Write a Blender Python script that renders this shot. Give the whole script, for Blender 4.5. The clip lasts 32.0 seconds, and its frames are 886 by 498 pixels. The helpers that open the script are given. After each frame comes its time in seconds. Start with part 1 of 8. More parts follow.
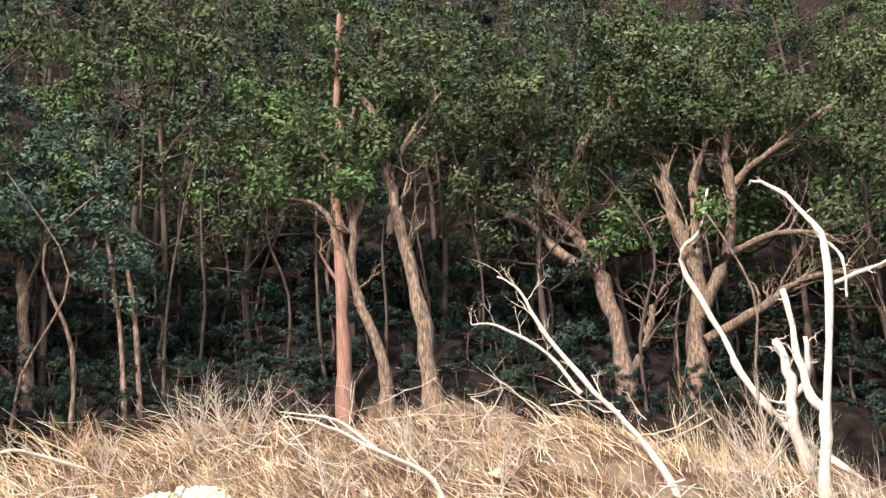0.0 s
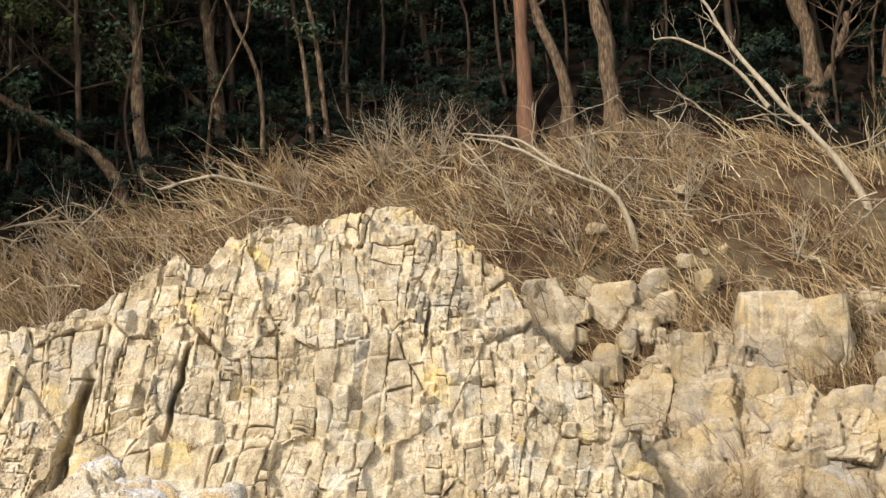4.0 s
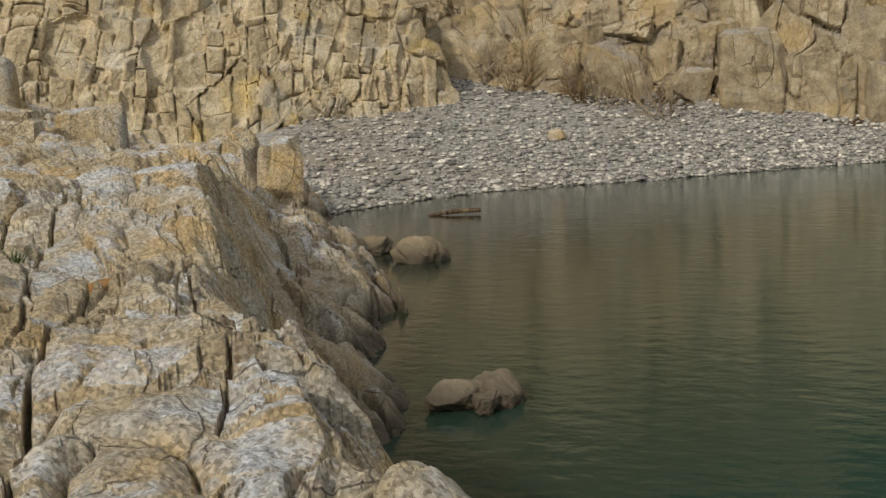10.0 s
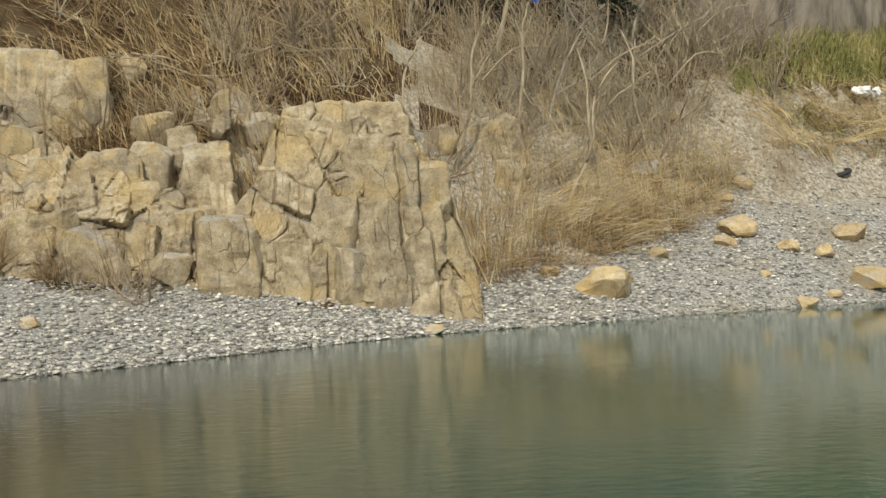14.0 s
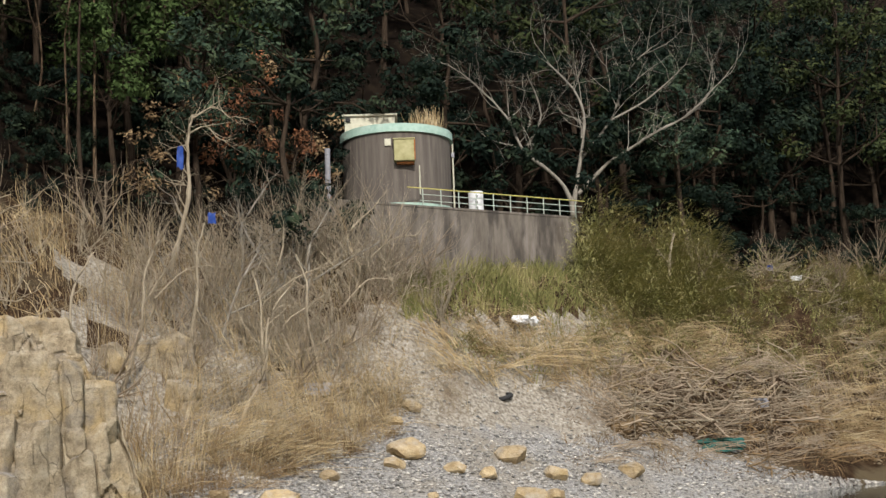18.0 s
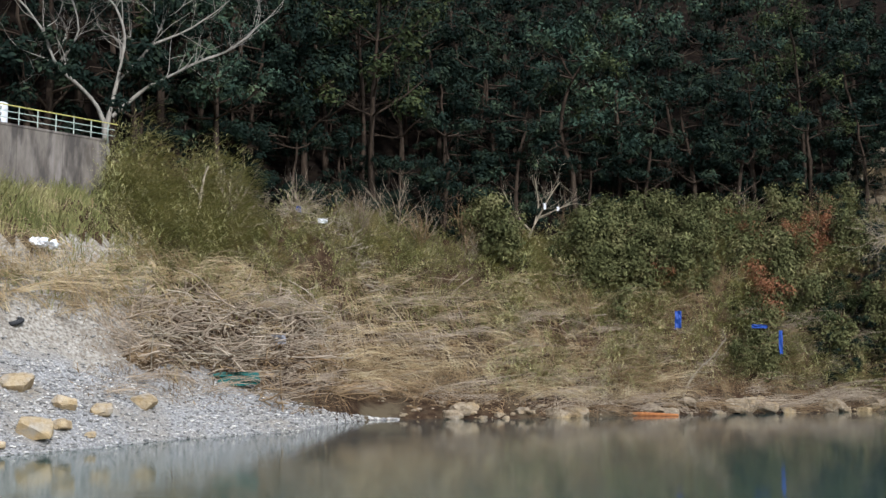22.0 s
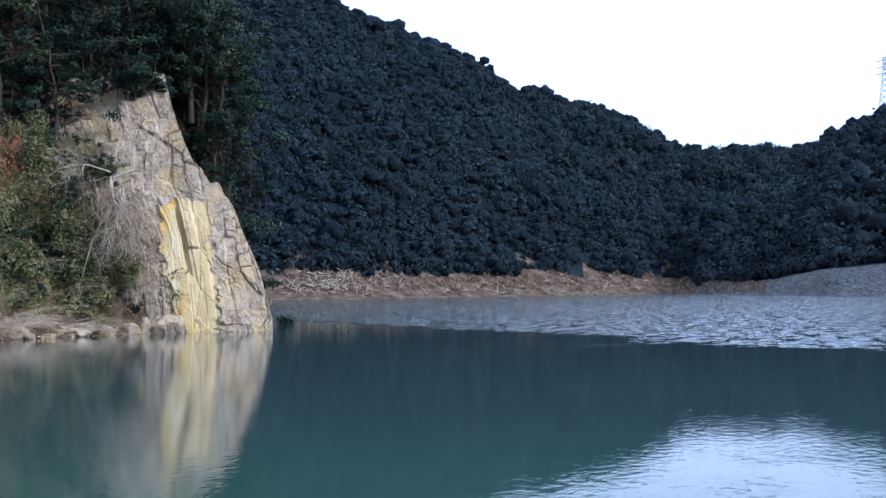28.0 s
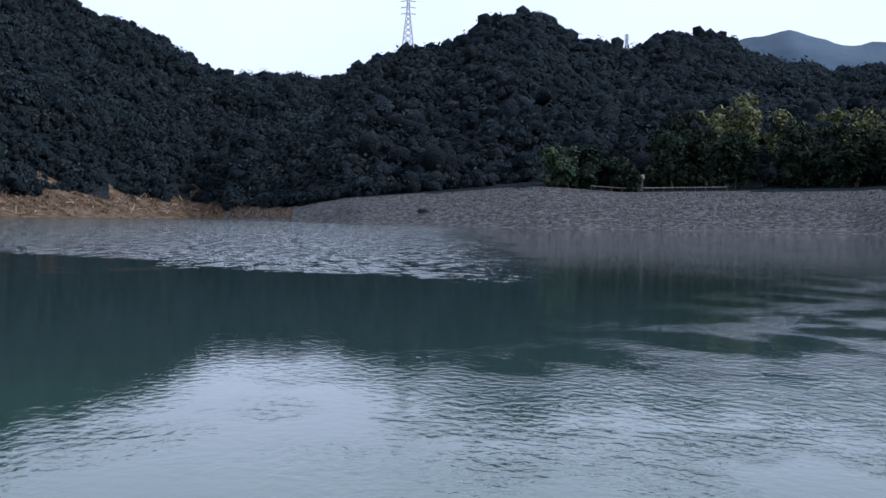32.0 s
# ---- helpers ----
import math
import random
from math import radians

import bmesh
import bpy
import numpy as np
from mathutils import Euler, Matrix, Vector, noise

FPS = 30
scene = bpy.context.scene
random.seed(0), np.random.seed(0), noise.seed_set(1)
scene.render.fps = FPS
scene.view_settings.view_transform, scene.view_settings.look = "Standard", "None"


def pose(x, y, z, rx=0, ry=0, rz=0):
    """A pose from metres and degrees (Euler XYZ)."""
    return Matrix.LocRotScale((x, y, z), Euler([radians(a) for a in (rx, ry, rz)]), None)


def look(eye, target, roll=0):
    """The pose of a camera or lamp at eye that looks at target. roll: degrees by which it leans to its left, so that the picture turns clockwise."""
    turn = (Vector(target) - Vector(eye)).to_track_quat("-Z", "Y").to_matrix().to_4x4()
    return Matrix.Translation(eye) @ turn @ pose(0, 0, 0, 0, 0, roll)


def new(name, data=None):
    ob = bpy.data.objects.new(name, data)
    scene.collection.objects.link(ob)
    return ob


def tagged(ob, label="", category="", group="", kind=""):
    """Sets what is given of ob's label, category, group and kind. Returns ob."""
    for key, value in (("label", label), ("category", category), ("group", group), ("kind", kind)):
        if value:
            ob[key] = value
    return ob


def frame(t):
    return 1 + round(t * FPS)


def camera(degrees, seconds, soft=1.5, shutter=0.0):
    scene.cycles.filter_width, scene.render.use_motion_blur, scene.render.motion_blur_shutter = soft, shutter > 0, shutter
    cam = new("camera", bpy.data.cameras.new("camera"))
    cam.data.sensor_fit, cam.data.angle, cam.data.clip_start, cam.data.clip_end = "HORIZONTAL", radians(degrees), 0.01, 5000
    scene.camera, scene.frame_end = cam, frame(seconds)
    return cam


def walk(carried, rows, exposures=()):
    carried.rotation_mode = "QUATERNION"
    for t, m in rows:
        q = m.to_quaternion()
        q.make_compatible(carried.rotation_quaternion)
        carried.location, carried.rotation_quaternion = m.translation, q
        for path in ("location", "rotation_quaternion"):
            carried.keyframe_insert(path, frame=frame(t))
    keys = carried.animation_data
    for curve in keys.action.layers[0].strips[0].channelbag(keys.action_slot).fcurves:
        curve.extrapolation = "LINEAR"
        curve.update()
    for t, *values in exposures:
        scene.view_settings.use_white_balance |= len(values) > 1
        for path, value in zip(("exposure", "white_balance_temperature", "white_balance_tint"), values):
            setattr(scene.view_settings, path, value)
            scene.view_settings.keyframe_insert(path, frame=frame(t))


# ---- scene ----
cam = camera(38.73, 32.0)
EYE = (0.0, 0.0, 3.5)
PATH = [
    (0.0, pose(0.097, -0.049, 3.560, 113.203, 2.769, 20.738)),
    (0.5, pose(0.088, -0.047, 3.569, 112.109, 2.982, 21.628)),
    (1.0, pose(0.078, -0.044, 3.579, 110.425, 2.522, 22.252)),
    (1.5, pose(0.066, -0.041, 3.590, 108.736, 2.492, 23.411)),
    (2.0, pose(0.051, -0.036, 3.601, 107.211, 2.279, 23.761)),
    (2.5, pose(0.032, -0.030, 3.613, 105.591, 2.509, 25.128)),
    (4.5, pose(-0.074, 0.007, 3.651, 99.037, 1.613, 30.712)),
    (5.0, pose(-0.113, 0.022, 3.639, 97.035, 1.879, 33.090)),
    (5.5, pose(-0.162, 0.043, 3.602, 94.632, 2.553, 34.939)),
    (6.0, pose(-0.218, 0.064, 3.575, 92.519, 2.211, 36.300)),
    (6.5, pose(-0.247, 0.060, 3.546, 91.080, 2.503, 37.969)),
    (7.0, pose(-0.274, 0.046, 3.527, 89.774, 2.202, 39.265)),
    (7.5, pose(-0.276, 0.032, 3.501, 88.561, 1.807, 39.478)),
    (8.0, pose(-0.266, 0.068, 3.464, 86.424, 1.641, 37.000)),
    (8.5, pose(-0.233, 0.143, 3.449, 85.207, 1.565, 33.284)),
    (9.0, pose(-0.201, 0.207, 3.421, 84.641, 1.793, 28.320)),
    (9.5, pose(-0.137, 0.269, 3.385, 83.231, 2.332, 23.658)),
    (10.0, pose(-0.079, 0.312, 3.367, 81.796, 2.498, 19.404)),
    (10.5, pose(-0.032, 0.351, 3.365, 82.222, 3.005, 16.348)),
    (11.0, pose(0.014, 0.384, 3.364, 82.289, 3.389, 13.134)),
    (11.5, pose(0.055, 0.417, 3.373, 82.772, 2.827, 10.211)),
    (12.0, pose(0.084, 0.423, 3.388, 83.465, 2.042, 6.147)),
    (12.5, pose(0.098, 0.408, 3.404, 84.212, 2.203, 3.132)),
    (13.0, pose(0.096, 0.400, 3.419, 85.222, 2.548, 0.123)),
    (13.5, pose(0.067, 0.371, 3.430, 87.273, 2.124, -2.240)),
    (15.5, pose(-0.098, 0.184, 3.458, 93.253, 2.278, -8.648)),
    (16.0, pose(-0.095, 0.160, 3.463, 94.719, 1.666, -11.670)),
    (16.5, pose(-0.070, 0.146, 3.465, 95.514, 2.100, -13.398)),
    (17.0, pose(-0.045, 0.133, 3.465, 95.900, 2.104, -14.751)),
    (17.5, pose(-0.024, 0.116, 3.464, 96.666, 1.955, -16.292)),
    (18.0, pose(-0.006, 0.090, 3.464, 98.614, 1.997, -18.524)),
    (18.5, pose(0.009, 0.060, 3.466, 99.721, 2.275, -20.409)),
    (19.0, pose(0.025, 0.037, 3.472, 100.033, 1.765, -22.658)),
    (19.5, pose(0.044, 0.026, 3.481, 99.899, 1.756, -24.390)),
    (20.0, pose(0.078, 0.034, 3.495, 99.006, 1.703, -25.757)),
    (20.5, pose(0.123, 0.060, 3.510, 97.396, 1.463, -27.676)),
    (21.0, pose(0.168, 0.098, 3.525, 96.097, 0.662, -32.241)),
    (21.5, pose(0.204, 0.139, 3.534, 95.328, 0.706, -36.642)),
    (22.0, pose(0.232, 0.175, 3.537, 95.196, -0.104, -39.936)),
    (22.5, pose(0.260, 0.208, 3.536, 95.007, -0.293, -43.965)),
    (23.0, pose(0.284, 0.238, 3.534, 94.597, -0.935, -47.669)),
    (23.5, pose(0.311, 0.266, 3.531, 94.116, -1.377, -51.056)),
    (24.0, pose(0.335, 0.288, 3.528, 93.847, -0.957, -54.683)),
    (24.5, pose(0.346, 0.299, 3.525, 92.778, -0.562, -58.959)),
    (25.0, pose(0.336, 0.292, 3.522, 92.093, -0.271, -63.197)),
    (25.5, pose(0.313, 0.271, 3.518, 91.825, -0.015, -65.691)),
    (27.5, pose(0.191, 0.152, 3.506, 91.786, 0.122, -73.765)),
    (28.0, pose(0.170, 0.124, 3.504, 91.774, 0.623, -75.671)),
    (28.5, pose(0.161, 0.100, 3.503, 91.937, -0.299, -78.465)),
    (29.0, pose(0.163, 0.087, 3.503, 91.906, 0.544, -81.317)),
    (29.5, pose(0.167, 0.091, 3.504, 91.327, 0.676, -83.562)),
    (30.0, pose(0.174, 0.107, 3.504, 90.897, 0.836, -85.640)),
    (30.5, pose(0.181, 0.128, 3.504, 90.565, 0.372, -87.831)),
    (31.0, pose(0.189, 0.151, 3.503, 90.444, -0.984, -89.968)),
    (31.5, pose(0.196, 0.172, 3.501, 89.053, -0.046, -93.263)),
    (32.0, pose(0.202, 0.192, 3.499, 88.387, -0.801, -96.859)),
]
EXPOSURES = [
    (0.0, 2.15, 5800, 24), (1.0, 1.8, 6200, 21), (2.0, 1.42, 6400, 18), (2.5, 1.3, 6400, 14), (4.5, 0.58, 6500, 12), (6.0, 0.33, 6600, 12),
    (7.0, 0.0, 6700, 10), (8.0, -0.28, 6900, 10), (9.0, -0.32, 6800, 8), (10.0, -0.35, 6700, 8), (13.0, 0.17, 6600, 2), (16.0, 0.15, 6400, 10), (19.0, 0.22, 6000, 12),
    (20.5, 0.42, 5700, 12), (22.0, 0.4, 5400, 12), (23.0, 0.75, 5150, 12), (25.0, 1.3, 4350, 14), (28.0, 0.7, 4650, 17), (30.0, 0.4, 4950, 17), (32.0, 0.2, 5250, 17),
]
walk(cam, PATH, EXPOSURES)

# ---- daylight: hazy low sun behind the camera, pale sky ----
SUN_AZ, SUN_EL = 193.0, 32.0
world = bpy.data.worlds.new("sky")
scene.world = world
world.use_nodes = True
wn = world.node_tree.nodes
wl = world.node_tree.links
wn.clear()
w_out = wn.new("ShaderNodeOutputWorld")
w_bg = wn.new("ShaderNodeBackground")
w_sky = wn.new("ShaderNodeTexSky")
w_sky.sky_type = "NISHITA"
w_sky.sun_disc = False
w_sky.sun_elevation = radians(SUN_EL)
w_sky.sun_rotation = radians(SUN_AZ)
w_sky.air_density = 1.0
w_sky.dust_density = 7.0
w_bg.inputs["Strength"].default_value = 0.12
# thin white cloud drawn over the whole sky
w_cloud = wn.new("ShaderNodeBackground")
w_cloud.inputs["Color"].default_value = (0.95, 0.975, 1.0, 1)
w_cloud.inputs["Strength"].default_value = 1.0
w_noise = wn.new("ShaderNodeTexNoise")
w_noise.inputs["Scale"].default_value = 2.2
w_noise.inputs["Detail"].default_value = 5.0
w_cover = wn.new("ShaderNodeMapRange")
w_cover.inputs[1].default_value, w_cover.inputs[2].default_value = 0.3, 0.7
w_cover.inputs[3].default_value, w_cover.inputs[4].default_value = 0.72, 1.0
w_mix = wn.new("ShaderNodeMixShader")
w_coord = wn.new("ShaderNodeTexCoord")
wl.new(w_coord.outputs["Generated"], w_noise.inputs["Vector"])
wl.new(w_noise.outputs[0], w_cover.inputs[0])
wl.new(w_cover.outputs[0], w_mix.inputs[0])
wl.new(w_sky.outputs[0], w_bg.inputs["Color"])
wl.new(w_bg.outputs[0], w_mix.inputs[1])
wl.new(w_cloud.outputs[0], w_mix.inputs[2])
wl.new(w_mix.outputs[0], w_out.inputs["Surface"])

sun_data = bpy.data.lights.new("sun", "SUN")
sun_data.energy = 3.0
sun_data.angle = radians(3.0)
sun_data.color = (1.0, 0.93, 0.82)
sun = new("sun", sun_data)
sx = math.sin(radians(SUN_AZ)) * math.cos(radians(SUN_EL))
sy = math.cos(radians(SUN_AZ)) * math.cos(radians(SUN_EL))
sz = math.sin(radians(SUN_EL))
sun.matrix_world = look((sx * 60, sy * 60, sz * 60), (0, 0, 0))
# ---- tools ----
rng = np.random.default_rng(7)


def polar(az, d):
    """Ground place at a compass angle (degrees, clockwise from +y) and distance from the eye."""
    return d * math.sin(radians(az)), d * math.cos(radians(az))


def hash2(ix, iy, seed=0):
    h = (ix.astype(np.int64) * 374761393 + iy.astype(np.int64) * 668265263 + seed * 1442695041) & 0xFFFFFFFF
    h = ((h ^ (h >> 13)) * 1274126177) & 0xFFFFFFFF
    h = ((h ^ (h >> 16)) * 2246822519) & 0xFFFFFFFF
    return ((h ^ (h >> 15)) & 0xFFFFFF) / float(0x1000000)


def vnoise(x, y, seed=0):
    """Smooth value noise, -1 to 1."""
    ix, iy = np.floor(x), np.floor(y)
    fx, fy = x - ix, y - iy
    fx, fy = fx * fx * (3 - 2 * fx), fy * fy * (3 - 2 * fy)
    a, b = hash2(ix, iy, seed), hash2(ix + 1, iy, seed)
    c, d = hash2(ix, iy + 1, seed), hash2(ix + 1, iy + 1, seed)
    return 2 * (a + (b - a) * fx + (c - a) * fy + (a - b - c + d) * fx * fy) - 1


def fbm(x, y, octaves=4, seed=0):
    total, amp = 0, 0.5
    for k in range(octaves):
        total = total + amp * vnoise(x, y, seed + k * 17)
        x, y, amp = x * 2.03 + 3.1, y * 2.03 - 1.7, amp * 0.5
    return total


def cells(x, y, seed=0, jitter=0.85):
    """Voronoi joints: distance to the joint, cell id pair, offset from the cell's centre."""
    ix, iy = np.floor(x), np.floor(y)
    f1 = np.full(x.shape, 9.0)
    f2 = np.full(x.shape, 9.0)
    cx, cy = np.zeros(x.shape), np.zeros(x.shape)
    ox, oy = np.zeros(x.shape), np.zeros(x.shape)
    for dx in (-1, 0, 1):
        for dy in (-1, 0, 1):
            gx, gy = ix + dx, iy + dy
            px = gx + 0.5 + jitter * (hash2(gx, gy, seed) - 0.5)
            py = gy + 0.5 + jitter * (hash2(gx, gy, seed + 5) - 0.5)
            d = np.hypot(x - px, y - py)
            near = d < f1
            f2 = np.where(near, f1, np.minimum(f2, d))
            cx, cy = np.where(near, gx, cx), np.where(near, gy, cy)
            ox, oy = np.where(near, x - px, ox), np.where(near, y - py, oy)
            f1 = np.where(near, d, f1)
    return f2 - f1, cx, cy, ox, oy


def bricks(x, y, seed=0, jit=0.6):
    """Two joint sets: distance to the nearest joint, block id pair, offset from the block's middle."""
    def bound(i, j, s):
        return i + jit * (hash2(i, j, s) - 0.5)
    zero = np.zeros(x.shape)
    c = np.floor(x)
    c = np.where(x < bound(c, zero, seed), c - 1, np.where(x >= bound(c + 1, zero, seed), c + 1, c))
    lo, hi = bound(c, zero, seed), bound(c + 1, zero, seed)
    ex = np.minimum(x - lo, hi - x)
    ox = (x - lo) / (hi - lo) - 0.5
    yy = y * (0.55 + 0.9 * hash2(c, zero, seed + 3)) + 7.3 * hash2(c, zero, seed + 4)
    q = np.floor(yy)
    q = np.where(yy < bound(q, c, seed + 7), q - 1, np.where(yy >= bound(q + 1, c, seed + 7), q + 1, q))
    lo, hi = bound(q, c, seed + 7), bound(q + 1, c, seed + 7)
    ey = np.minimum(yy - lo, hi - yy)
    oy = (yy - lo) / (hi - lo) - 0.5
    return np.minimum(ex, ey), c, q, ox, oy


def smooth(e0, e1, v):
    t = np.clip((v - e0) / (e1 - e0), 0, 1)
    return t * t * (3 - 2 * t)


def mesh_np(name, verts, faces, material, shade=True):
    """A mesh from arrays: verts (n, 3), faces (m, 3 or 4)."""
    me = bpy.data.meshes.new(name)
    verts = np.asarray(verts, dtype=np.float32)
    faces = np.asarray(faces, dtype=np.int32)
    m, k = faces.shape
    me.vertices.add(len(verts))
    me.vertices.foreach_set("co", verts.ravel())
    me.loops.add(m * k)
    me.loops.foreach_set("vertex_index", faces.ravel())
    me.polygons.add(m)
    me.polygons.foreach_set("loop_start", np.arange(0, m * k, k, dtype=np.int32))
    me.polygons.foreach_set("use_smooth", np.full(m, shade, dtype=bool))
    me.update(calc_edges=True)
    me.validate()
    me.materials.append(material)
    return me


def grid_faces(nu, nv):
    i = np.arange(nu * nv).reshape(nu, nv)
    return np.stack([i[:-1, :-1].ravel(), i[1:, :-1].ravel(), i[1:, 1:].ravel(), i[:-1, 1:].ravel()], 1)


def part(name, me, parent=None, label=""):
    """One mesh as one object, under a thing or a part."""
    ob = new(name, me)
    if parent is not None:
        ob.parent = parent
    if label:
        ob["label"] = label
    return ob


def thing(name, place, label, category, group="", kind="", turn=0.0):
    ob = new(name)
    ob.empty_display_size = 0.2
    ob.matrix_basis = pose(*place, 0, 0, turn)
    return tagged(ob, label, category, group, kind)


def bm_mesh(name, bm, material, shade=False):
    me = bpy.data.meshes.new(name)
    for f in bm.faces:
        f.smooth = shade
    bm.to_mesh(me)
    bm.free()
    me.materials.append(material)
    return me


def box_mesh(name, size, material, bevel=0.02, centre=(0, 0, 0)):
    bm = bmesh.new()
    bmesh.ops.create_cube(bm, size=1.0)
    bmesh.ops.scale(bm, vec=size, verts=bm.verts)
    bmesh.ops.translate(bm, vec=centre, verts=bm.verts)
    if bevel:
        bmesh.ops.bevel(bm, geom=list(bm.edges), offset=bevel, segments=2, affect="EDGES", profile=0.5)
    return bm_mesh(name, bm, material)


def tubes(lines, sides=5):
    """Tapered tubes along polylines: each line is (points (n, 3), radii (n,)). Returns verts and quads."""
    vs, fs, base = [], [], 0
    ang = np.linspace(0, 2 * np.pi, sides, endpoint=False)
    ca, sa = np.cos(ang), np.sin(ang)
    for pts, rad in lines:
        pts, rad = np.asarray(pts, float), np.asarray(rad, float)
        n = len(pts)
        tan = np.gradient(pts, axis=0)
        tan /= np.linalg.norm(tan, axis=1, keepdims=True) + 1e-9
        ref = np.where(np.abs(tan[:, 2:3]) > 0.9, np.array([[1.0, 0, 0]]), np.array([[0, 0, 1.0]]))
        a = np.cross(tan, ref)
        a /= np.linalg.norm(a, axis=1, keepdims=True) + 1e-9
        b = np.cross(tan, a)
        ring = pts[:, None] + rad[:, None, None] * (a[:, None] * ca[None, :, None] + b[:, None] * sa[None, :, None])
        vs.append(ring.reshape(-1, 3))
        i = base + np.arange(n * sides).reshape(n, sides)
        j = np.roll(i, -1, axis=1)
        fs.append(np.stack([i[:-1].ravel(), j[:-1].ravel(), j[1:].ravel(), i[1:].ravel()], 1))
        base += n * sides
    return np.concatenate(vs), np.concatenate(fs)


def ribbons(root, tip, bend, width, side, segs=3):
    """Flat blades from root to tip, sagging by bend: arrays (n, 3), (n, 3), (n, 3), (n,), (n, 3)."""
    n = len(root)
    vs = []
    for k in range(segs + 1):
        t = k / segs
        p = root + (tip - root) * t + bend * (4 * t * (1 - t))
        w = (width * (1 - 0.85 * t))[:, None] * side
        vs += [p - w, p + w]
    v = np.stack(vs, 1)
    m = 2 * (segs + 1)
    base = (np.arange(n) * m)[:, None, None]
    q = np.array([[2 * k, 2 * k + 1, 2 * k + 3, 2 * k + 2] for k in range(segs)])[None]
    return v.reshape(-1, 3), (base + q).reshape(-1, 4)


def branching(root, heading, length, radius, levels, r, spread=0.6, kids=3, up=0.15, wobble=0.18, shrink=0.62, steps=6):
    """Limbs as polylines with radii, forking at random."""
    out = []

    def grow(p, d, ln, rad, lev):
        pts, rads = [p], [rad]
        d = d / np.linalg.norm(d)
        for k in range(steps):
            d = d + r.normal(0, wobble, 3) + np.array([0, 0, up * 0.4])
            d /= np.linalg.norm(d)
            p = p + d * ln / steps
            pts.append(p)
            rads.append(rad * (1 - 0.55 * (k + 1) / steps) if lev > 0 else rad * (1 - 0.85 * (k + 1) / steps))
        out.append((np.array(pts), np.array(rads)))
        if lev > 0:
            for c in range(kids):
                k = steps if c == 0 else int(r.integers(max(1, steps // 3), steps + 1))
                nd = (pts[k] - pts[k - 1]) / (ln / steps) + r.normal(0, spread, 3) + np.array([0, 0, up])
                grow(pts[k], nd, ln * shrink * r.uniform(0.75, 1.2), rads[k] * r.uniform(0.6, 0.85), lev - 1)

    grow(np.array(root, float), np.array(heading, float), length, radius, levels)
    return out
# ---- materials ----
def material(name, stops, scale=1.0, detail=8.0, rough=0.85, bump=0.3, bump_scale=None, bump_dist=0.02, metal=0.0, spec=0.3,
             stretch=(1, 1, 1), vary=0.0, island=0.0, stain=None, stain_scale=0.3, stain_at=(0.5, 0.65), speck=None, speck_scale=60.0, spot=0.62):
    """Noise-ramped colour with stains, specks and fine relief; world-sized."""
    m = bpy.data.materials.new(name)
    m.use_nodes = True
    nt = m.node_tree
    N, L = nt.nodes, nt.links
    b = N["Principled BSDF"]
    geo = N.new("ShaderNodeNewGeometry")
    mp = N.new("ShaderNodeMapping")
    mp.inputs["Scale"].default_value = stretch
    L.new(geo.outputs["Position"], mp.inputs["Vector"])

    def noise_node(s, d=detail, r=0.6):
        n = N.new("ShaderNodeTexNoise")
        n.inputs["Scale"].default_value = s
        n.inputs["Detail"].default_value = d
        n.inputs["Roughness"].default_value = r
        L.new(mp.outputs[0], n.inputs["Vector"])
        return n.outputs[0]

    ramp = N.new("ShaderNodeValToRGB")
    el = ramp.color_ramp.elements
    while len(el) < len(stops):
        el.new(0.5)
    for e, (p, c) in zip(el, stops):
        e.position, e.color = p, (*c, 1)
    L.new(noise_node(scale), ramp.inputs[0])
    col = ramp.outputs[0]

    def mix(fac, a, c, mode="MIX"):
        x = N.new("ShaderNodeMix")
        x.data_type, x.blend_type = "RGBA", mode
        if isinstance(fac, float):
            x.inputs[0].default_value = fac
        else:
            L.new(fac, x.inputs[0])
        L.new(a, x.inputs[6])
        if isinstance(c, tuple):
            x.inputs[7].default_value = (*c, 1)
        else:
            L.new(c, x.inputs[7])
        return x.outputs[2]

    def mask(src, lo, hi):
        r = N.new("ShaderNodeMapRange")
        r.inputs[1].default_value, r.inputs[2].default_value = lo, hi
        L.new(src, r.inputs[0])
        return r.outputs[0]

    if stain:
        for k, c in enumerate(stain):
            col = mix(mask(noise_node(stain_scale * (1 + 0.7 * k), 5.0), *stain_at), col, c)
    if speck:
        col = mix(mask(noise_node(speck_scale, 2.0), spot, spot + 0.1), col, speck)
    if vary or island:
        if island:
            src = geo.outputs["Random Per Island"]
        else:
            src = N.new("ShaderNodeObjectInfo").outputs["Random"]
        hsv = N.new("ShaderNodeHueSaturation")
        amt = vary or island
        r = N.new("ShaderNodeMapRange")
        r.inputs[3].default_value, r.inputs[4].default_value = 1 - amt, 1 + amt
        L.new(src, r.inputs[0])
        L.new(r.outputs[0], hsv.inputs["Value"])
        L.new(col, hsv.inputs["Color"])
        col = hsv.outputs[0]
    L.new(col, b.inputs["Base Color"])
    b.inputs["Roughness"].default_value = rough
    b.inputs["Metallic"].default_value = metal
    b.inputs["Specular IOR Level"].default_value = spec
    if bump:
        bp = N.new("ShaderNodeBump")
        bp.inputs["Strength"].default_value = bump
        bp.inputs["Distance"].default_value = bump_dist
        L.new(noise_node(bump_scale or scale * 6), bp.inputs["Height"])
        L.new(bp.outputs[0], b.inputs["Normal"])
    return m


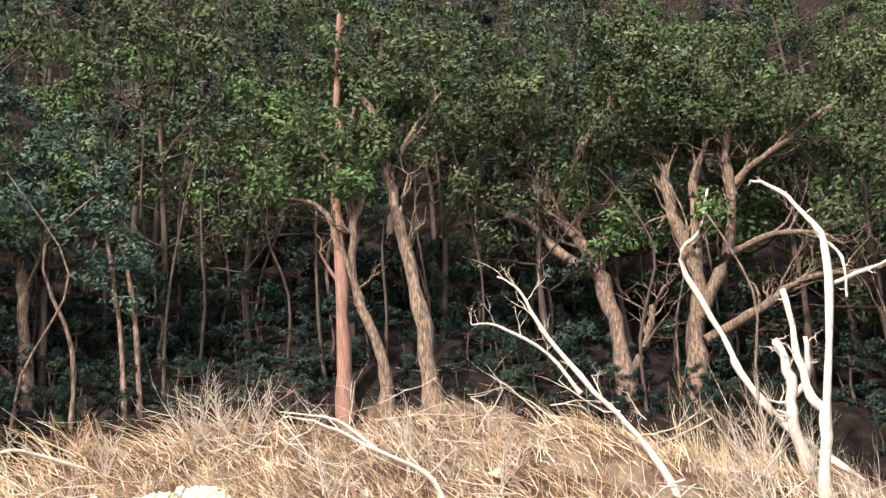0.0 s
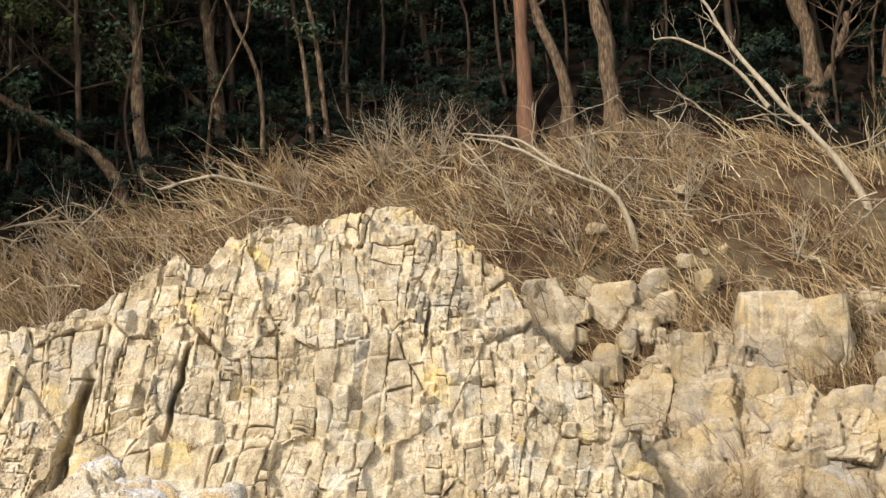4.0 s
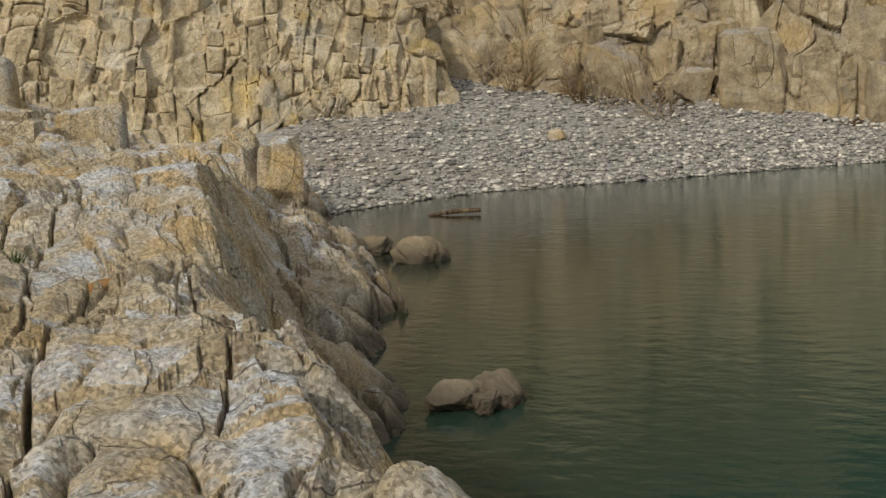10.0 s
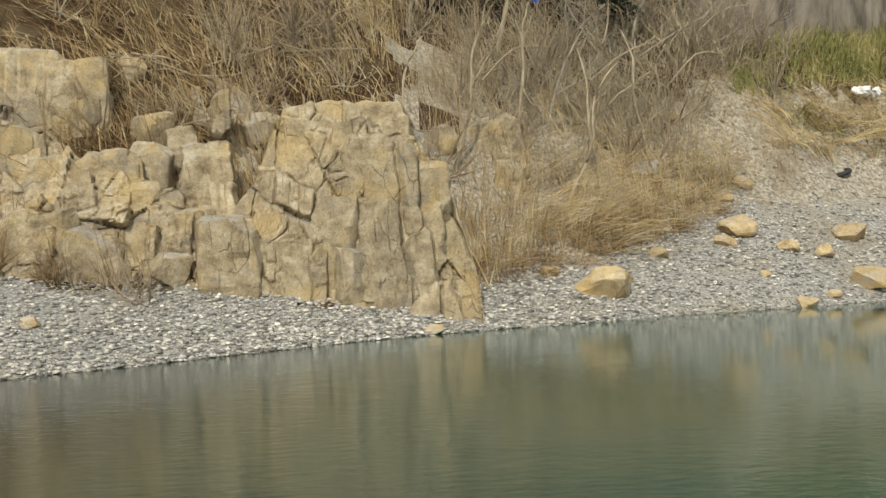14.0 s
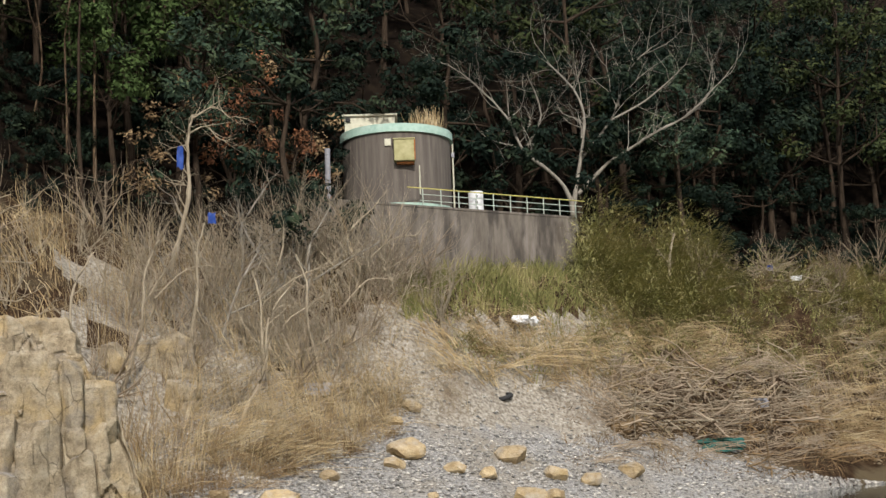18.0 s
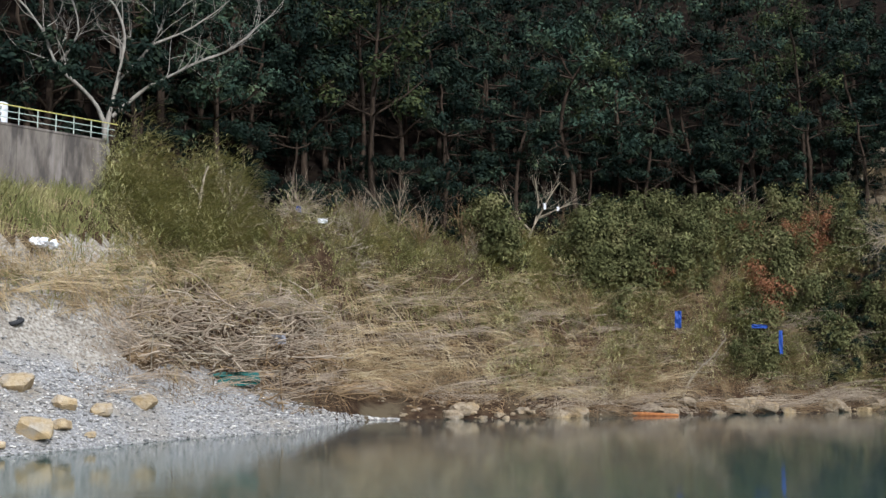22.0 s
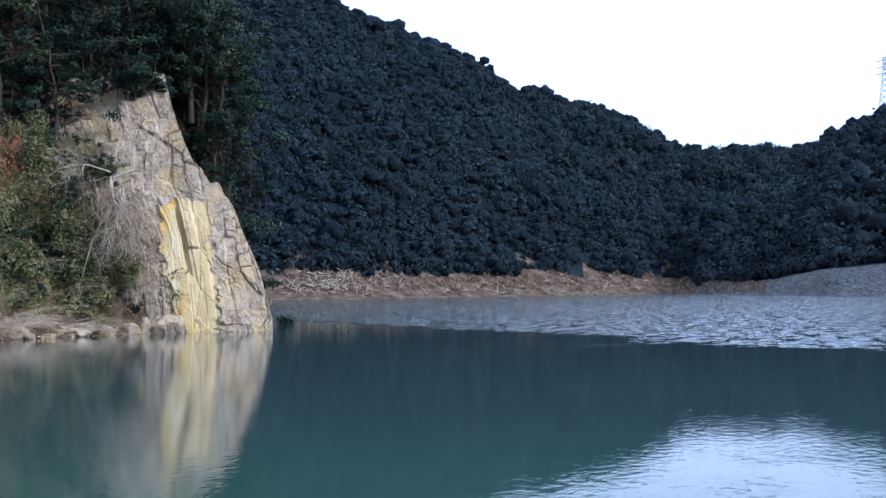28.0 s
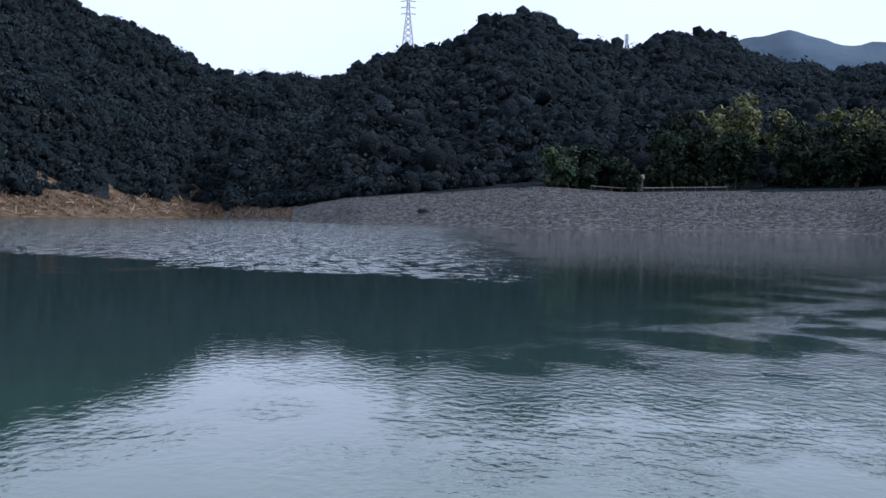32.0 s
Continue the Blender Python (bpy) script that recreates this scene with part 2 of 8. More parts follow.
def stone(name, dark, mid, pale, warm, cold, grain=55.0, patch=0.8, skylit_lichen=0.7, vary=0.1, bump_dist=0.03, wet=False, warm_at=(0.5, 0.62), crack=3.0, skylit_lichen_colour=(0.56, 0.575, 0.60), skylit_lichen_at=(0.49, 0.58), speck=0.75, sparkle=0.36, run=1.0, cracked=0.56):
    """Weathered rock: rusty and grey patches, pale lichen with skylight painted into it on what faces the sky, crystal
    grain, hairline cracks.
    """
    m = bpy.data.materials.new(name)
    m.use_nodes = True
    N, L = m.node_tree.nodes, m.node_tree.links
    b = N["Principled BSDF"]
    geo = N.new("ShaderNodeNewGeometry")
    info = N.new("ShaderNodeObjectInfo")

    def tex(scale, detail=6.0, rough=0.6, shift=0.0, stretch=(1, 1, 1)):
        mp = N.new("ShaderNodeMapping")
        mp.inputs["Location"].default_value = (shift, shift * 1.7, shift * 0.6)
        mp.inputs["Scale"].default_value = stretch
        n = N.new("ShaderNodeTexNoise")
        n.inputs["Scale"].default_value, n.inputs["Detail"].default_value, n.inputs["Roughness"].default_value = scale, detail, rough
        L.new(geo.outputs["Position"], mp.inputs["Vector"])
        L.new(mp.outputs[0], n.inputs["Vector"])
        return n.outputs[0]

    def span(src, lo, hi, a=0.0, z=1.0):
        r = N.new("ShaderNodeMapRange")
        for k, v in enumerate((lo, hi, a, z)):
            r.inputs[k + 1].default_value = v
        L.new(src, r.inputs[0])
        return r.outputs[0]

    def math_node(op, a, c):
        x = N.new("ShaderNodeMath")
        x.operation = op
        for k, v in enumerate((a, c)):
            if isinstance(v, float):
                x.inputs[k].default_value = v
            else:
                L.new(v, x.inputs[k])
        return x.outputs[0]

    def mix(fac, a, c, mode="MIX"):
        x = N.new("ShaderNodeMix")
        x.data_type, x.blend_type = "RGBA", mode
        if isinstance(fac, float):
            x.inputs[0].default_value = fac
        else:
            L.new(fac, x.inputs[0])
        for k, v in ((6, a), (7, c)):
            if isinstance(v, tuple):
                x.inputs[k].default_value = (*v, 1)
            else:
                L.new(v, x.inputs[k])
        return x.outputs[2]

    ramp = N.new("ShaderNodeValToRGB")
    el = ramp.color_ramp.elements
    el.new(0.5)
    for e, (p, c) in zip(el, ((0.32, dark), (0.5, mid), (0.68, pale))):
        e.position, e.color = p, (*c, 1)
    L.new(tex(patch * 3.1, 9.0, 0.68), ramp.inputs[0])
    col = mix(span(tex(patch, 6.0, 0.6, 5.0), warm_at[0], warm_at[1], 0.0, 0.8), ramp.outputs[0], warm)
    col = mix(span(tex(patch * 1.4, 6.0, 0.6, 11.0), 0.52, 0.66, 0.0, 0.75), col, cold)
    # bluish skylight on upward faces, put into the colour as patchy pale lichen
    if skylit_lichen:
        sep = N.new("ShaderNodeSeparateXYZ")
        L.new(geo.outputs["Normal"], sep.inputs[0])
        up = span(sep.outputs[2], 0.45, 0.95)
        up = math_node("MULTIPLY", up, span(tex(patch * 1.7, 8.0, 0.62, 21.0), skylit_lichen_at[0], skylit_lichen_at[1], 0.0, skylit_lichen))
        col = mix(up, col, skylit_lichen_colour)
    # crystals
    vo = N.new("ShaderNodeTexVoronoi")
    vo.inputs["Scale"].default_value = grain
    L.new(geo.outputs["Position"], vo.inputs["Vector"])
    bw = N.new("ShaderNodeSeparateColor")
    L.new(vo.outputs["Color"], bw.inputs[0])
    hsv = N.new("ShaderNodeHueSaturation")
    L.new(span(bw.outputs[0], 0.0, 1.0, 0.96 - sparkle, 0.96 + sparkle), hsv.inputs["Value"])
    L.new(col, hsv.inputs["Color"])
    col = mix(span(tex(grain * 0.45, 3.0, 0.7, 3.0), 0.54, 0.62, 0.0, speck), hsv.outputs[0], (dark[0] * 0.5, dark[1] * 0.5, dark[2] * 0.5))
    # hairline cracks
    vc = N.new("ShaderNodeTexVoronoi")
    vc.feature = "DISTANCE_TO_EDGE"
    vc.inputs["Scale"].default_value = crack
    warp = N.new("ShaderNodeVectorMath")
    warp.operation = "MULTIPLY_ADD"
    warp.inputs[1].default_value = (0.35, 0.35, 0.35)
    wt = N.new("ShaderNodeTexNoise")
    wt.inputs["Scale"].default_value, wt.inputs["Detail"].default_value = crack * 0.8, 4.0
    L.new(geo.outputs["Position"], wt.inputs["Vector"])
    L.new(wt.outputs[1], warp.inputs[0])
    L.new(geo.outputs["Position"], warp.inputs[2])
    grainwise = N.new("ShaderNodeVectorMath")
    grainwise.operation = "MULTIPLY"
    grainwise.inputs[1].default_value = (1.0, 1.0, run)
    L.new(warp.outputs[0], grainwise.inputs[0])
    L.new(grainwise.outputs[0], vc.inputs["Vector"])
    line = math_node("MULTIPLY", span(vc.outputs["Distance"], 0.0, 0.016, 1.0, 0.0), span(tex(crack * 0.5, 3.0, 0.5, 31.0), cracked, cracked + 0.06))
    col = mix(math_node("MULTIPLY", line, 0.65), col, (0.07, 0.055, 0.04))
    if vary:
        hv = N.new("ShaderNodeHueSaturation")
        L.new(span(info.outputs["Random"], 0.0, 1.0, 1 - vary, 1 + vary), hv.inputs["Value"])
        L.new(col, hv.inputs["Color"])
        col = hv.outputs[0]
    b.inputs["Roughness"].default_value = 0.9
    if wet:
        pos = N.new("ShaderNodeSeparateXYZ")
        L.new(geo.outputs["Position"], pos.inputs[0])
        wash = math_node("ADD", pos.outputs[2], math_node("MULTIPLY", tex(1.5, 4.0), -0.5))
        col = mix(span(wash, 0.35, 0.95, 0.42, 0.0), col, (0.25, 0.205, 0.145))
        low = span(wash, -0.15, 0.15, 1.0, 0.0)
        col = mix(low, col, (0.10, 0.08, 0.055))
        L.new(span(low, 0.0, 1.0, 0.9, 0.35), b.inputs["Roughness"])
    L.new(col, b.inputs["Base Color"])
    b.inputs["Specular IOR Level"].default_value = 0.25
    rise = math_node("ADD", tex(patch * 7, 10.0, 0.72, 8.0), math_node("MULTIPLY", line, -0.35))
    rise = math_node("ADD", rise, math_node("MULTIPLY", bw.outputs[1], sparkle * 0.33))
    bp = N.new("ShaderNodeBump")
    bp.inputs["Strength"].default_value = 1.0
    bp.inputs["Distance"].default_value = bump_dist
    L.new(rise, bp.inputs["Height"])
    L.new(bp.outputs[0], b.inputs["Normal"])
    return m


M_ROCK = stone("tan_jointed_rock", (0.27, 0.21, 0.13), (0.48, 0.39, 0.25), (0.62, 0.54, 0.395), (0.56, 0.42, 0.17), (0.46, 0.42, 0.34), grain=34.0, patch=0.5, skylit_lichen=0.35, vary=0.15, bump_dist=0.08, warm_at=(0.57, 0.66), crack=2.6, speck=0.35, sparkle=0.2, run=0.4, cracked=0.46)
M_SHELF = stone("speckled_granite", (0.30, 0.235, 0.145), (0.46, 0.38, 0.26), (0.58, 0.51, 0.39), (0.48, 0.335, 0.15), (0.48, 0.465, 0.43), grain=46.0, patch=0.7, skylit_lichen=0.9, vary=0.07, bump_dist=0.075, wet=True, crack=1.7, skylit_lichen_at=(0.48, 0.58), speck=0.65, sparkle=0.36, cracked=0.52)
M_BLOCK = stone("pale_tan_rock", (0.18, 0.14, 0.09), (0.37, 0.30, 0.195), (0.50, 0.43, 0.31), (0.42, 0.315, 0.16), (0.25, 0.22, 0.18), grain=30.0, patch=0.55, skylit_lichen=0.3, vary=0.14, bump_dist=0.10, wet=True, crack=1.5, speck=0.3, sparkle=0.13, run=0.5, cracked=0.55)
M_BOULDER = stone("skylit_lichen_granite", (0.24, 0.19, 0.12), (0.45, 0.37, 0.25), (0.57, 0.49, 0.37), (0.46, 0.32, 0.14), (0.47, 0.45, 0.42), grain=46.0, patch=0.85, skylit_lichen=0.95, vary=0.07, bump_dist=0.075, wet=True, crack=1.6, skylit_lichen_at=(0.36, 0.5), speck=0.8, sparkle=0.42)
M_SAND_ROCK = stone("ochre_sandstone", (0.30, 0.215, 0.115), (0.44, 0.335, 0.19), (0.53, 0.43, 0.275), (0.50, 0.36, 0.17), (0.42, 0.37, 0.29), grain=30.0, patch=0.9, skylit_lichen=0.2, vary=0.15, bump_dist=0.05, crack=1.2, speck=0.2, sparkle=0.1)
M_GRAVEL_BED = material("gravel_bed", [(0.35, (0.14, 0.13, 0.12)), (0.5, (0.25, 0.24, 0.22)), (0.62, (0.42, 0.40, 0.37))], 9.0, rough=0.95,
                        bump=1.0, bump_scale=9, bump_dist=0.05, stain=[(0.26, 0.22, 0.16)], stain_scale=0.2, stain_at=(0.5, 0.7))
M_PEBBLE = material("grey_pebbles", [(0.34, (0.15, 0.15, 0.15)), (0.52, (0.33, 0.31, 0.275)), (0.68, (0.58, 0.54, 0.47))], 5.0, rough=0.85, bump=0.0, island=0.6)
M_EARTH = material("leaf_litter_earth", [(0.3, (0.02, 0.012, 0.007)), (0.5, (0.05, 0.03, 0.017)), (0.7, (0.10, 0.068, 0.037))], 1.5, rough=1.0, spec=0.05,
                   bump=1.0, bump_scale=12, bump_dist=0.06, stain=[(0.11, 0.085, 0.05)], stain_scale=0.3)
M_SCREE = material("gravelly_slope", [(0.35, (0.14, 0.115, 0.085)), (0.5, (0.29, 0.255, 0.20)), (0.65, (0.43, 0.395, 0.33))], 6.0, rough=0.95,
                   bump=1.0, bump_scale=8, bump_dist=0.06, stain=[(0.15, 0.11, 0.07)], stain_scale=0.35, stain_at=(0.52, 0.7))
# the canopy's shade is put into this near-black floor colour
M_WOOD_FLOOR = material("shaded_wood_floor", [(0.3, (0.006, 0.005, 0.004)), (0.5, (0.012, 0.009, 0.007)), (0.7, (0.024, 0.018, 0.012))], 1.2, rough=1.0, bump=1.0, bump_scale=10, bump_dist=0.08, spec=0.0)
M_GREY_BARK = material("silver_grey_bark", [(0.3, (0.17, 0.15, 0.12)), (0.6, (0.30, 0.27, 0.22)), (0.8, (0.40, 0.37, 0.31))], 3.0, stretch=(3, 3, 0.6), rough=0.9, bump=0.5, bump_scale=16, vary=0.1)
M_DARK_BARK = material("dark_wood_bark", [(0.3, (0.02, 0.015, 0.011)), (0.7, (0.07, 0.05, 0.034))], 2.5, stretch=(3, 3, 0.6), rough=0.95, spec=0.05, bump=0.6, bump_scale=14)
M_BARK = material("grey_brown_bark", [(0.35, (0.028, 0.019, 0.011)), (0.5, (0.085, 0.056, 0.032)), (0.65, (0.18, 0.125, 0.072))], 3.5, stretch=(3, 3, 0.6), rough=0.95, bump=0.9, bump_scale=14, bump_dist=0.03, vary=0.12)
M_RED_BARK = material("red_cedar_bark", [(0.3, (0.07, 0.036, 0.022)), (0.6, (0.17, 0.09, 0.052)), (0.8, (0.26, 0.165, 0.10))], 3.0, stretch=(5, 5, 0.4), rough=0.95, bump=0.9, bump_scale=18)
M_DEAD = material("bleached_deadwood", [(0.3, (0.22, 0.175, 0.115)), (0.6, (0.38, 0.32, 0.225)), (0.8, (0.50, 0.44, 0.33))], 3.0, stretch=(3, 3, 0.6), rough=0.9, bump=0.5, bump_scale=16, vary=0.1)
M_TWIG = material("dry_twigs", [(0.3, (0.22, 0.165, 0.11)), (0.7, (0.42, 0.34, 0.24))], 1.5, rough=0.95, bump=0.0, island=0.3)
M_STRAW = material("dry_straw", [(0.3, (0.17, 0.105, 0.046)), (0.5, (0.375, 0.28, 0.145)), (0.68, (0.56, 0.47, 0.30))], 0.9, rough=0.9, bump=0.0, island=0.3)
M_BROWN_BRUSH = material("brown_brush", [(0.3, (0.10, 0.062, 0.03)), (0.5, (0.22, 0.145, 0.072)), (0.7, (0.40, 0.285, 0.155))], 0.8, rough=0.95, bump=0.0, island=0.35)
M_GREEN_BLADE = material("green_bamboo_grass", [(0.3, (0.10, 0.11, 0.032)), (0.55, (0.20, 0.19, 0.07)), (0.75, (0.36, 0.30, 0.14))], 0.5, rough=0.75, bump=0.0, spec=0.1, island=0.35)
M_BUSH = material("olive_bush_leaves", [(0.3, (0.046, 0.052, 0.019)), (0.55, (0.105, 0.104, 0.040)), (0.75, (0.21, 0.182, 0.082))], 0.5, rough=0.8, bump=0.0, spec=0.06, island=0.35)
M_LEAF_OLIVE = material("olive_oak_leaves", [(0.3, (0.016, 0.023, 0.010)), (0.55, (0.040, 0.049, 0.019)), (0.75, (0.095, 0.103, 0.038))], 0.6, rough=0.8, bump=0.0, spec=0.04, island=0.35, vary=0.4)
M_GREEN_PLUME = material("olive_bamboo_leaves", [(0.3, (0.15, 0.155, 0.045)), (0.5, (0.31, 0.29, 0.11)), (0.7, (0.52, 0.44, 0.22))], 0.5, rough=0.7, bump=0.0, island=0.35)
# same leaf in three tones; M_LEAF_DARK and M_LEAF_LIGHT carry shade and sun in colour
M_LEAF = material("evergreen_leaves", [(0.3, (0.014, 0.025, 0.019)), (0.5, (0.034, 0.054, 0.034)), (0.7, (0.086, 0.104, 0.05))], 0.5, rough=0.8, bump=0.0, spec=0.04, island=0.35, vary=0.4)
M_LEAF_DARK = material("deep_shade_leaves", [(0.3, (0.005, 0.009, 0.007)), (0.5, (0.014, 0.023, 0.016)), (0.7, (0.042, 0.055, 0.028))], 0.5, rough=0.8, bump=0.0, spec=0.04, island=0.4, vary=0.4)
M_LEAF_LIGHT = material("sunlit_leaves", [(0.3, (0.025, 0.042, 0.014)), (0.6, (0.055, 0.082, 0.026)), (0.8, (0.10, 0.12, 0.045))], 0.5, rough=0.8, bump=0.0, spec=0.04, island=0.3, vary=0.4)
M_LEAF_RUST = material("rusty_leaves", [(0.3, (0.13, 0.05, 0.02)), (0.7, (0.28, 0.12, 0.05))], 0.8, rough=0.7, bump=0.0, island=0.3)
# blue-grey distance haze is put into the far wood's colour
M_FAR_WOOD = material("hazy_evergreen_wood", [(0.3, (0.012, 0.018, 0.022)), (0.55, (0.019, 0.026, 0.031)), (0.75, (0.032, 0.039, 0.042))], 0.06, detail=12.0, rough=0.9,
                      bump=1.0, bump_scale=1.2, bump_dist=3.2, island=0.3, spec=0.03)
M_FAR_BANK = material("washed_bank", [(0.3, (0.045, 0.031, 0.02)), (0.5, (0.095, 0.066, 0.042)), (0.7, (0.18, 0.14, 0.105))], 0.25, detail=12.0, rough=0.95, bump=1.0, bump_scale=1.2, bump_dist=0.6, spec=0.03)
M_SANDBAR = material("grey_sandbar", [(0.38, (0.036, 0.036, 0.037)), (0.5, (0.066, 0.067, 0.067)), (0.62, (0.115, 0.114, 0.112))], 0.6, detail=14.0, rough=1.0, bump=0.8, bump_scale=3, bump_dist=0.3, spec=0.02)
M_BAR_STONE = material("grey_bar_stones", [(0.3, (0.04, 0.04, 0.042)), (0.6, (0.08, 0.081, 0.081)), (0.75, (0.14, 0.14, 0.138))], 0.8, rough=0.95, bump=0.0, spec=0.05, island=0.5)
# the haze of distance is put into this flat blue
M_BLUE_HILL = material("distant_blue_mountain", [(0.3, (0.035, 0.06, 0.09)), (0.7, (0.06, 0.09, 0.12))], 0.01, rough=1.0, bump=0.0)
M_CONCRETE = material("weathered_concrete", [(0.3, (0.085, 0.07, 0.055)), (0.5, (0.16, 0.137, 0.11)), (0.7, (0.23, 0.20, 0.17))], 0.9, stretch=(2.0, 2.0, 0.5), rough=0.92, bump=0.4, bump_scale=12, stain=[(0.07, 0.06, 0.05)], stain_scale=0.6)
M_TANK = material("stained_tank_wall", [(0.3, (0.085, 0.07, 0.06)), (0.55, (0.14, 0.12, 0.10)), (0.75, (0.19, 0.165, 0.14))], 1.2, stretch=(3.0, 3.0, 0.25), rough=0.9, bump=0.25, bump_scale=10)
M_MINT = material("faded_mint_paint", [(0.3, (0.30, 0.46, 0.38)), (0.7, (0.48, 0.62, 0.53))], 3.0, rough=0.7, bump=0.2, stain=[(0.22, 0.2, 0.13)], stain_scale=1.5, stain_at=(0.6, 0.75))
M_CREAM = material("cream_paint", [(0.3, (0.50, 0.48, 0.36)), (0.7, (0.66, 0.64, 0.50))], 2.0, rough=0.7, bump=0.2, stain=[(0.32, 0.26, 0.16)], stain_scale=1.6, stain_at=(0.58, 0.75))
M_OLIVE_BOX = material("lichen_stained_box", [(0.3, (0.30, 0.28, 0.12)), (0.7, (0.48, 0.44, 0.24))], 3.0, rough=0.8, bump=0.2)
M_RUST = material("rust", [(0.3, (0.22, 0.07, 0.02)), (0.7, (0.45, 0.19, 0.06))], 6.0, rough=0.9, bump=0.4)
M_YELLOW = material("faded_yellow_rail", [(0.3, (0.42, 0.36, 0.08)), (0.7, (0.58, 0.52, 0.18))], 4.0, rough=0.6, bump=0.1)
M_RAIL = material("pale_green_rail", [(0.3, (0.40, 0.46, 0.38)), (0.7, (0.55, 0.60, 0.52))], 4.0, rough=0.6, bump=0.1)
M_WHITE = material("white_plastic", [(0.3, (0.70, 0.70, 0.70)), (0.7, (0.82, 0.82, 0.81))], 3.0, rough=0.5, bump=0.1)
M_BLACK = material("black_rubber", [(0.3, (0.015, 0.015, 0.015)), (0.7, (0.04, 0.04, 0.04))], 5.0, rough=0.7, bump=0.2)
M_BLUE = material("blue_tarpaulin", [(0.3, (0.012, 0.035, 0.17)), (0.7, (0.025, 0.075, 0.33))], 4.0, rough=0.5, bump=0.3)
M_IRON_STONE = material("iron_stained_stone", [(0.3, (0.14, 0.07, 0.025)), (0.7, (0.32, 0.17, 0.06))], 6.0, rough=0.9, bump=0.5, bump_scale=30)
M_TEAL = material("teal_net", [(0.3, (0.01, 0.07, 0.06)), (0.7, (0.03, 0.15, 0.13))], 6.0, rough=0.8, bump=0.3)
M_SILT = material("grey_silt_bag", [(0.3, (0.22, 0.22, 0.24)), (0.7, (0.36, 0.36, 0.38))], 4.0, rough=0.8, bump=0.3)
M_STEEL = material("galvanised_steel", [(0.3, (0.40, 0.41, 0.42)), (0.7, (0.55, 0.56, 0.57))], 1.0, rough=0.5, bump=0.0, metal=0.6)
M_YELLOW_FACE = material("fresh_yellow_rock", [(0.3, (0.37, 0.26, 0.105)), (0.55, (0.46, 0.36, 0.18)), (0.75, (0.53, 0.46, 0.31))], 0.5, stretch=(1.5, 1.5, 0.4), rough=0.9, bump=0.4, bump_scale=6, vary=0.06,
                         stain=[(0.48, 0.30, 0.07)], stain_scale=0.3, stain_at=(0.52, 0.64))
M_CLIFF = stone("grey_lichen_cliff", (0.16, 0.12, 0.075), (0.34, 0.265, 0.17), (0.46, 0.375, 0.26), (0.42, 0.30, 0.14), (0.32, 0.265, 0.19), grain=15.0, patch=0.45, skylit_lichen=0.0, vary=0.14, bump_dist=0.18, crack=0.45, speck=0.3, sparkle=0.15)

# water: murky green body under a rippled, glossy surface, more ruffled far out
M_WATER = bpy.data.materials.new("green_river_water")
M_WATER.use_nodes = True
wnt = M_WATER.node_tree
wb = wnt.nodes["Principled BSDF"]
wb.inputs["Base Color"].default_value = (0.015, 0.040, 0.034, 1)
wb.inputs["Roughness"].default_value = 0.06
wb.inputs["IOR"].default_value = 1.333
wgeo = wnt.nodes.new("ShaderNodeNewGeometry")
wmap = wnt.nodes.new("ShaderNodeMapping")
wmap.inputs["Rotation"].default_value = (0, 0, radians(20))
wmap.inputs["Scale"].default_value = (1.0, 1.5, 1.0)
wnt.links.new(wgeo.outputs["Position"], wmap.inputs["Vector"])
wn1 = wnt.nodes.new("ShaderNodeTexNoise")
wn1.inputs["Scale"].default_value = 2.6
wn1.inputs["Detail"].default_value = 4.0
wn2 = wnt.nodes.new("ShaderNodeTexNoise")
wn2.inputs["Scale"].default_value = 0.035
wn2.inputs["Detail"].default_value = 2.0


def wmath(op, a, c):
    n = wnt.nodes.new("ShaderNodeMath")
    n.operation = op
    for k, v in enumerate((a, c)):
        if isinstance(v, float):
            n.inputs[k].default_value = v
        else:
            wnt.links.new(v, n.inputs[k])
    return n.outputs[0]


def wspan(src, lo, hi, a=0.0, z=1.0):
    n = wnt.nodes.new("ShaderNodeMapRange")
    for k, v in enumerate((lo, hi, a, z)):
        n.inputs[k + 1].default_value = v
    wnt.links.new(src, n.inputs[0])
    return n.outputs[0]


for n in (wn1, wn2):
    wnt.links.new(wmap.outputs[0], n.inputs["Vector"])
wxyz = wnt.nodes.new("ShaderNodeSeparateXYZ")
wnt.links.new(wgeo.outputs["Position"], wxyz.inputs[0])
wX, wY = wxyz.outputs[0], wxyz.outputs[1]
wfray = wspan(wn2.outputs[0], 0.2, 0.8, -5.0, 5.0)
# wind on the open reach, and in the slack water beside the near bank
wreach = wmath("ADD", wmath("ADD", wmath("MULTIPLY", wX, 0.64), wmath("MULTIPLY", wY, -0.767)), wmath("ADD", wfray, -46.4))
wgust = wmath("MULTIPLY", wspan(wreach, -1.0, 3.0), wspan(wmath("ADD", wmath("ADD", wY, wmath("MULTIPLY", wX, 0.12)), wmath("MULTIPLY", wfray, 0.8)), -8.0, 6.0))
wnear = wmath("ADD", wmath("ADD", wmath("MULTIPLY", wX, -0.562), wmath("MULTIPLY", wY, -0.827)), wmath("ADD", wmath("MULTIPLY", wfray, 0.25), 18.5))
wgust2 = wmath("MULTIPLY", wspan(wnear, 1.0, 16.0, 0.0, 0.55), wspan(wX, 8.0, 22.0))
wwind = wmath("MAXIMUM", wgust2, wspan(wn2.outputs[0], 0.56, 0.72, 0.0, 0.12))
wbump = wnt.nodes.new("ShaderNodeBump")
wbump.inputs["Distance"].default_value = 0.10
wn3 = wnt.nodes.new("ShaderNodeTexNoise")
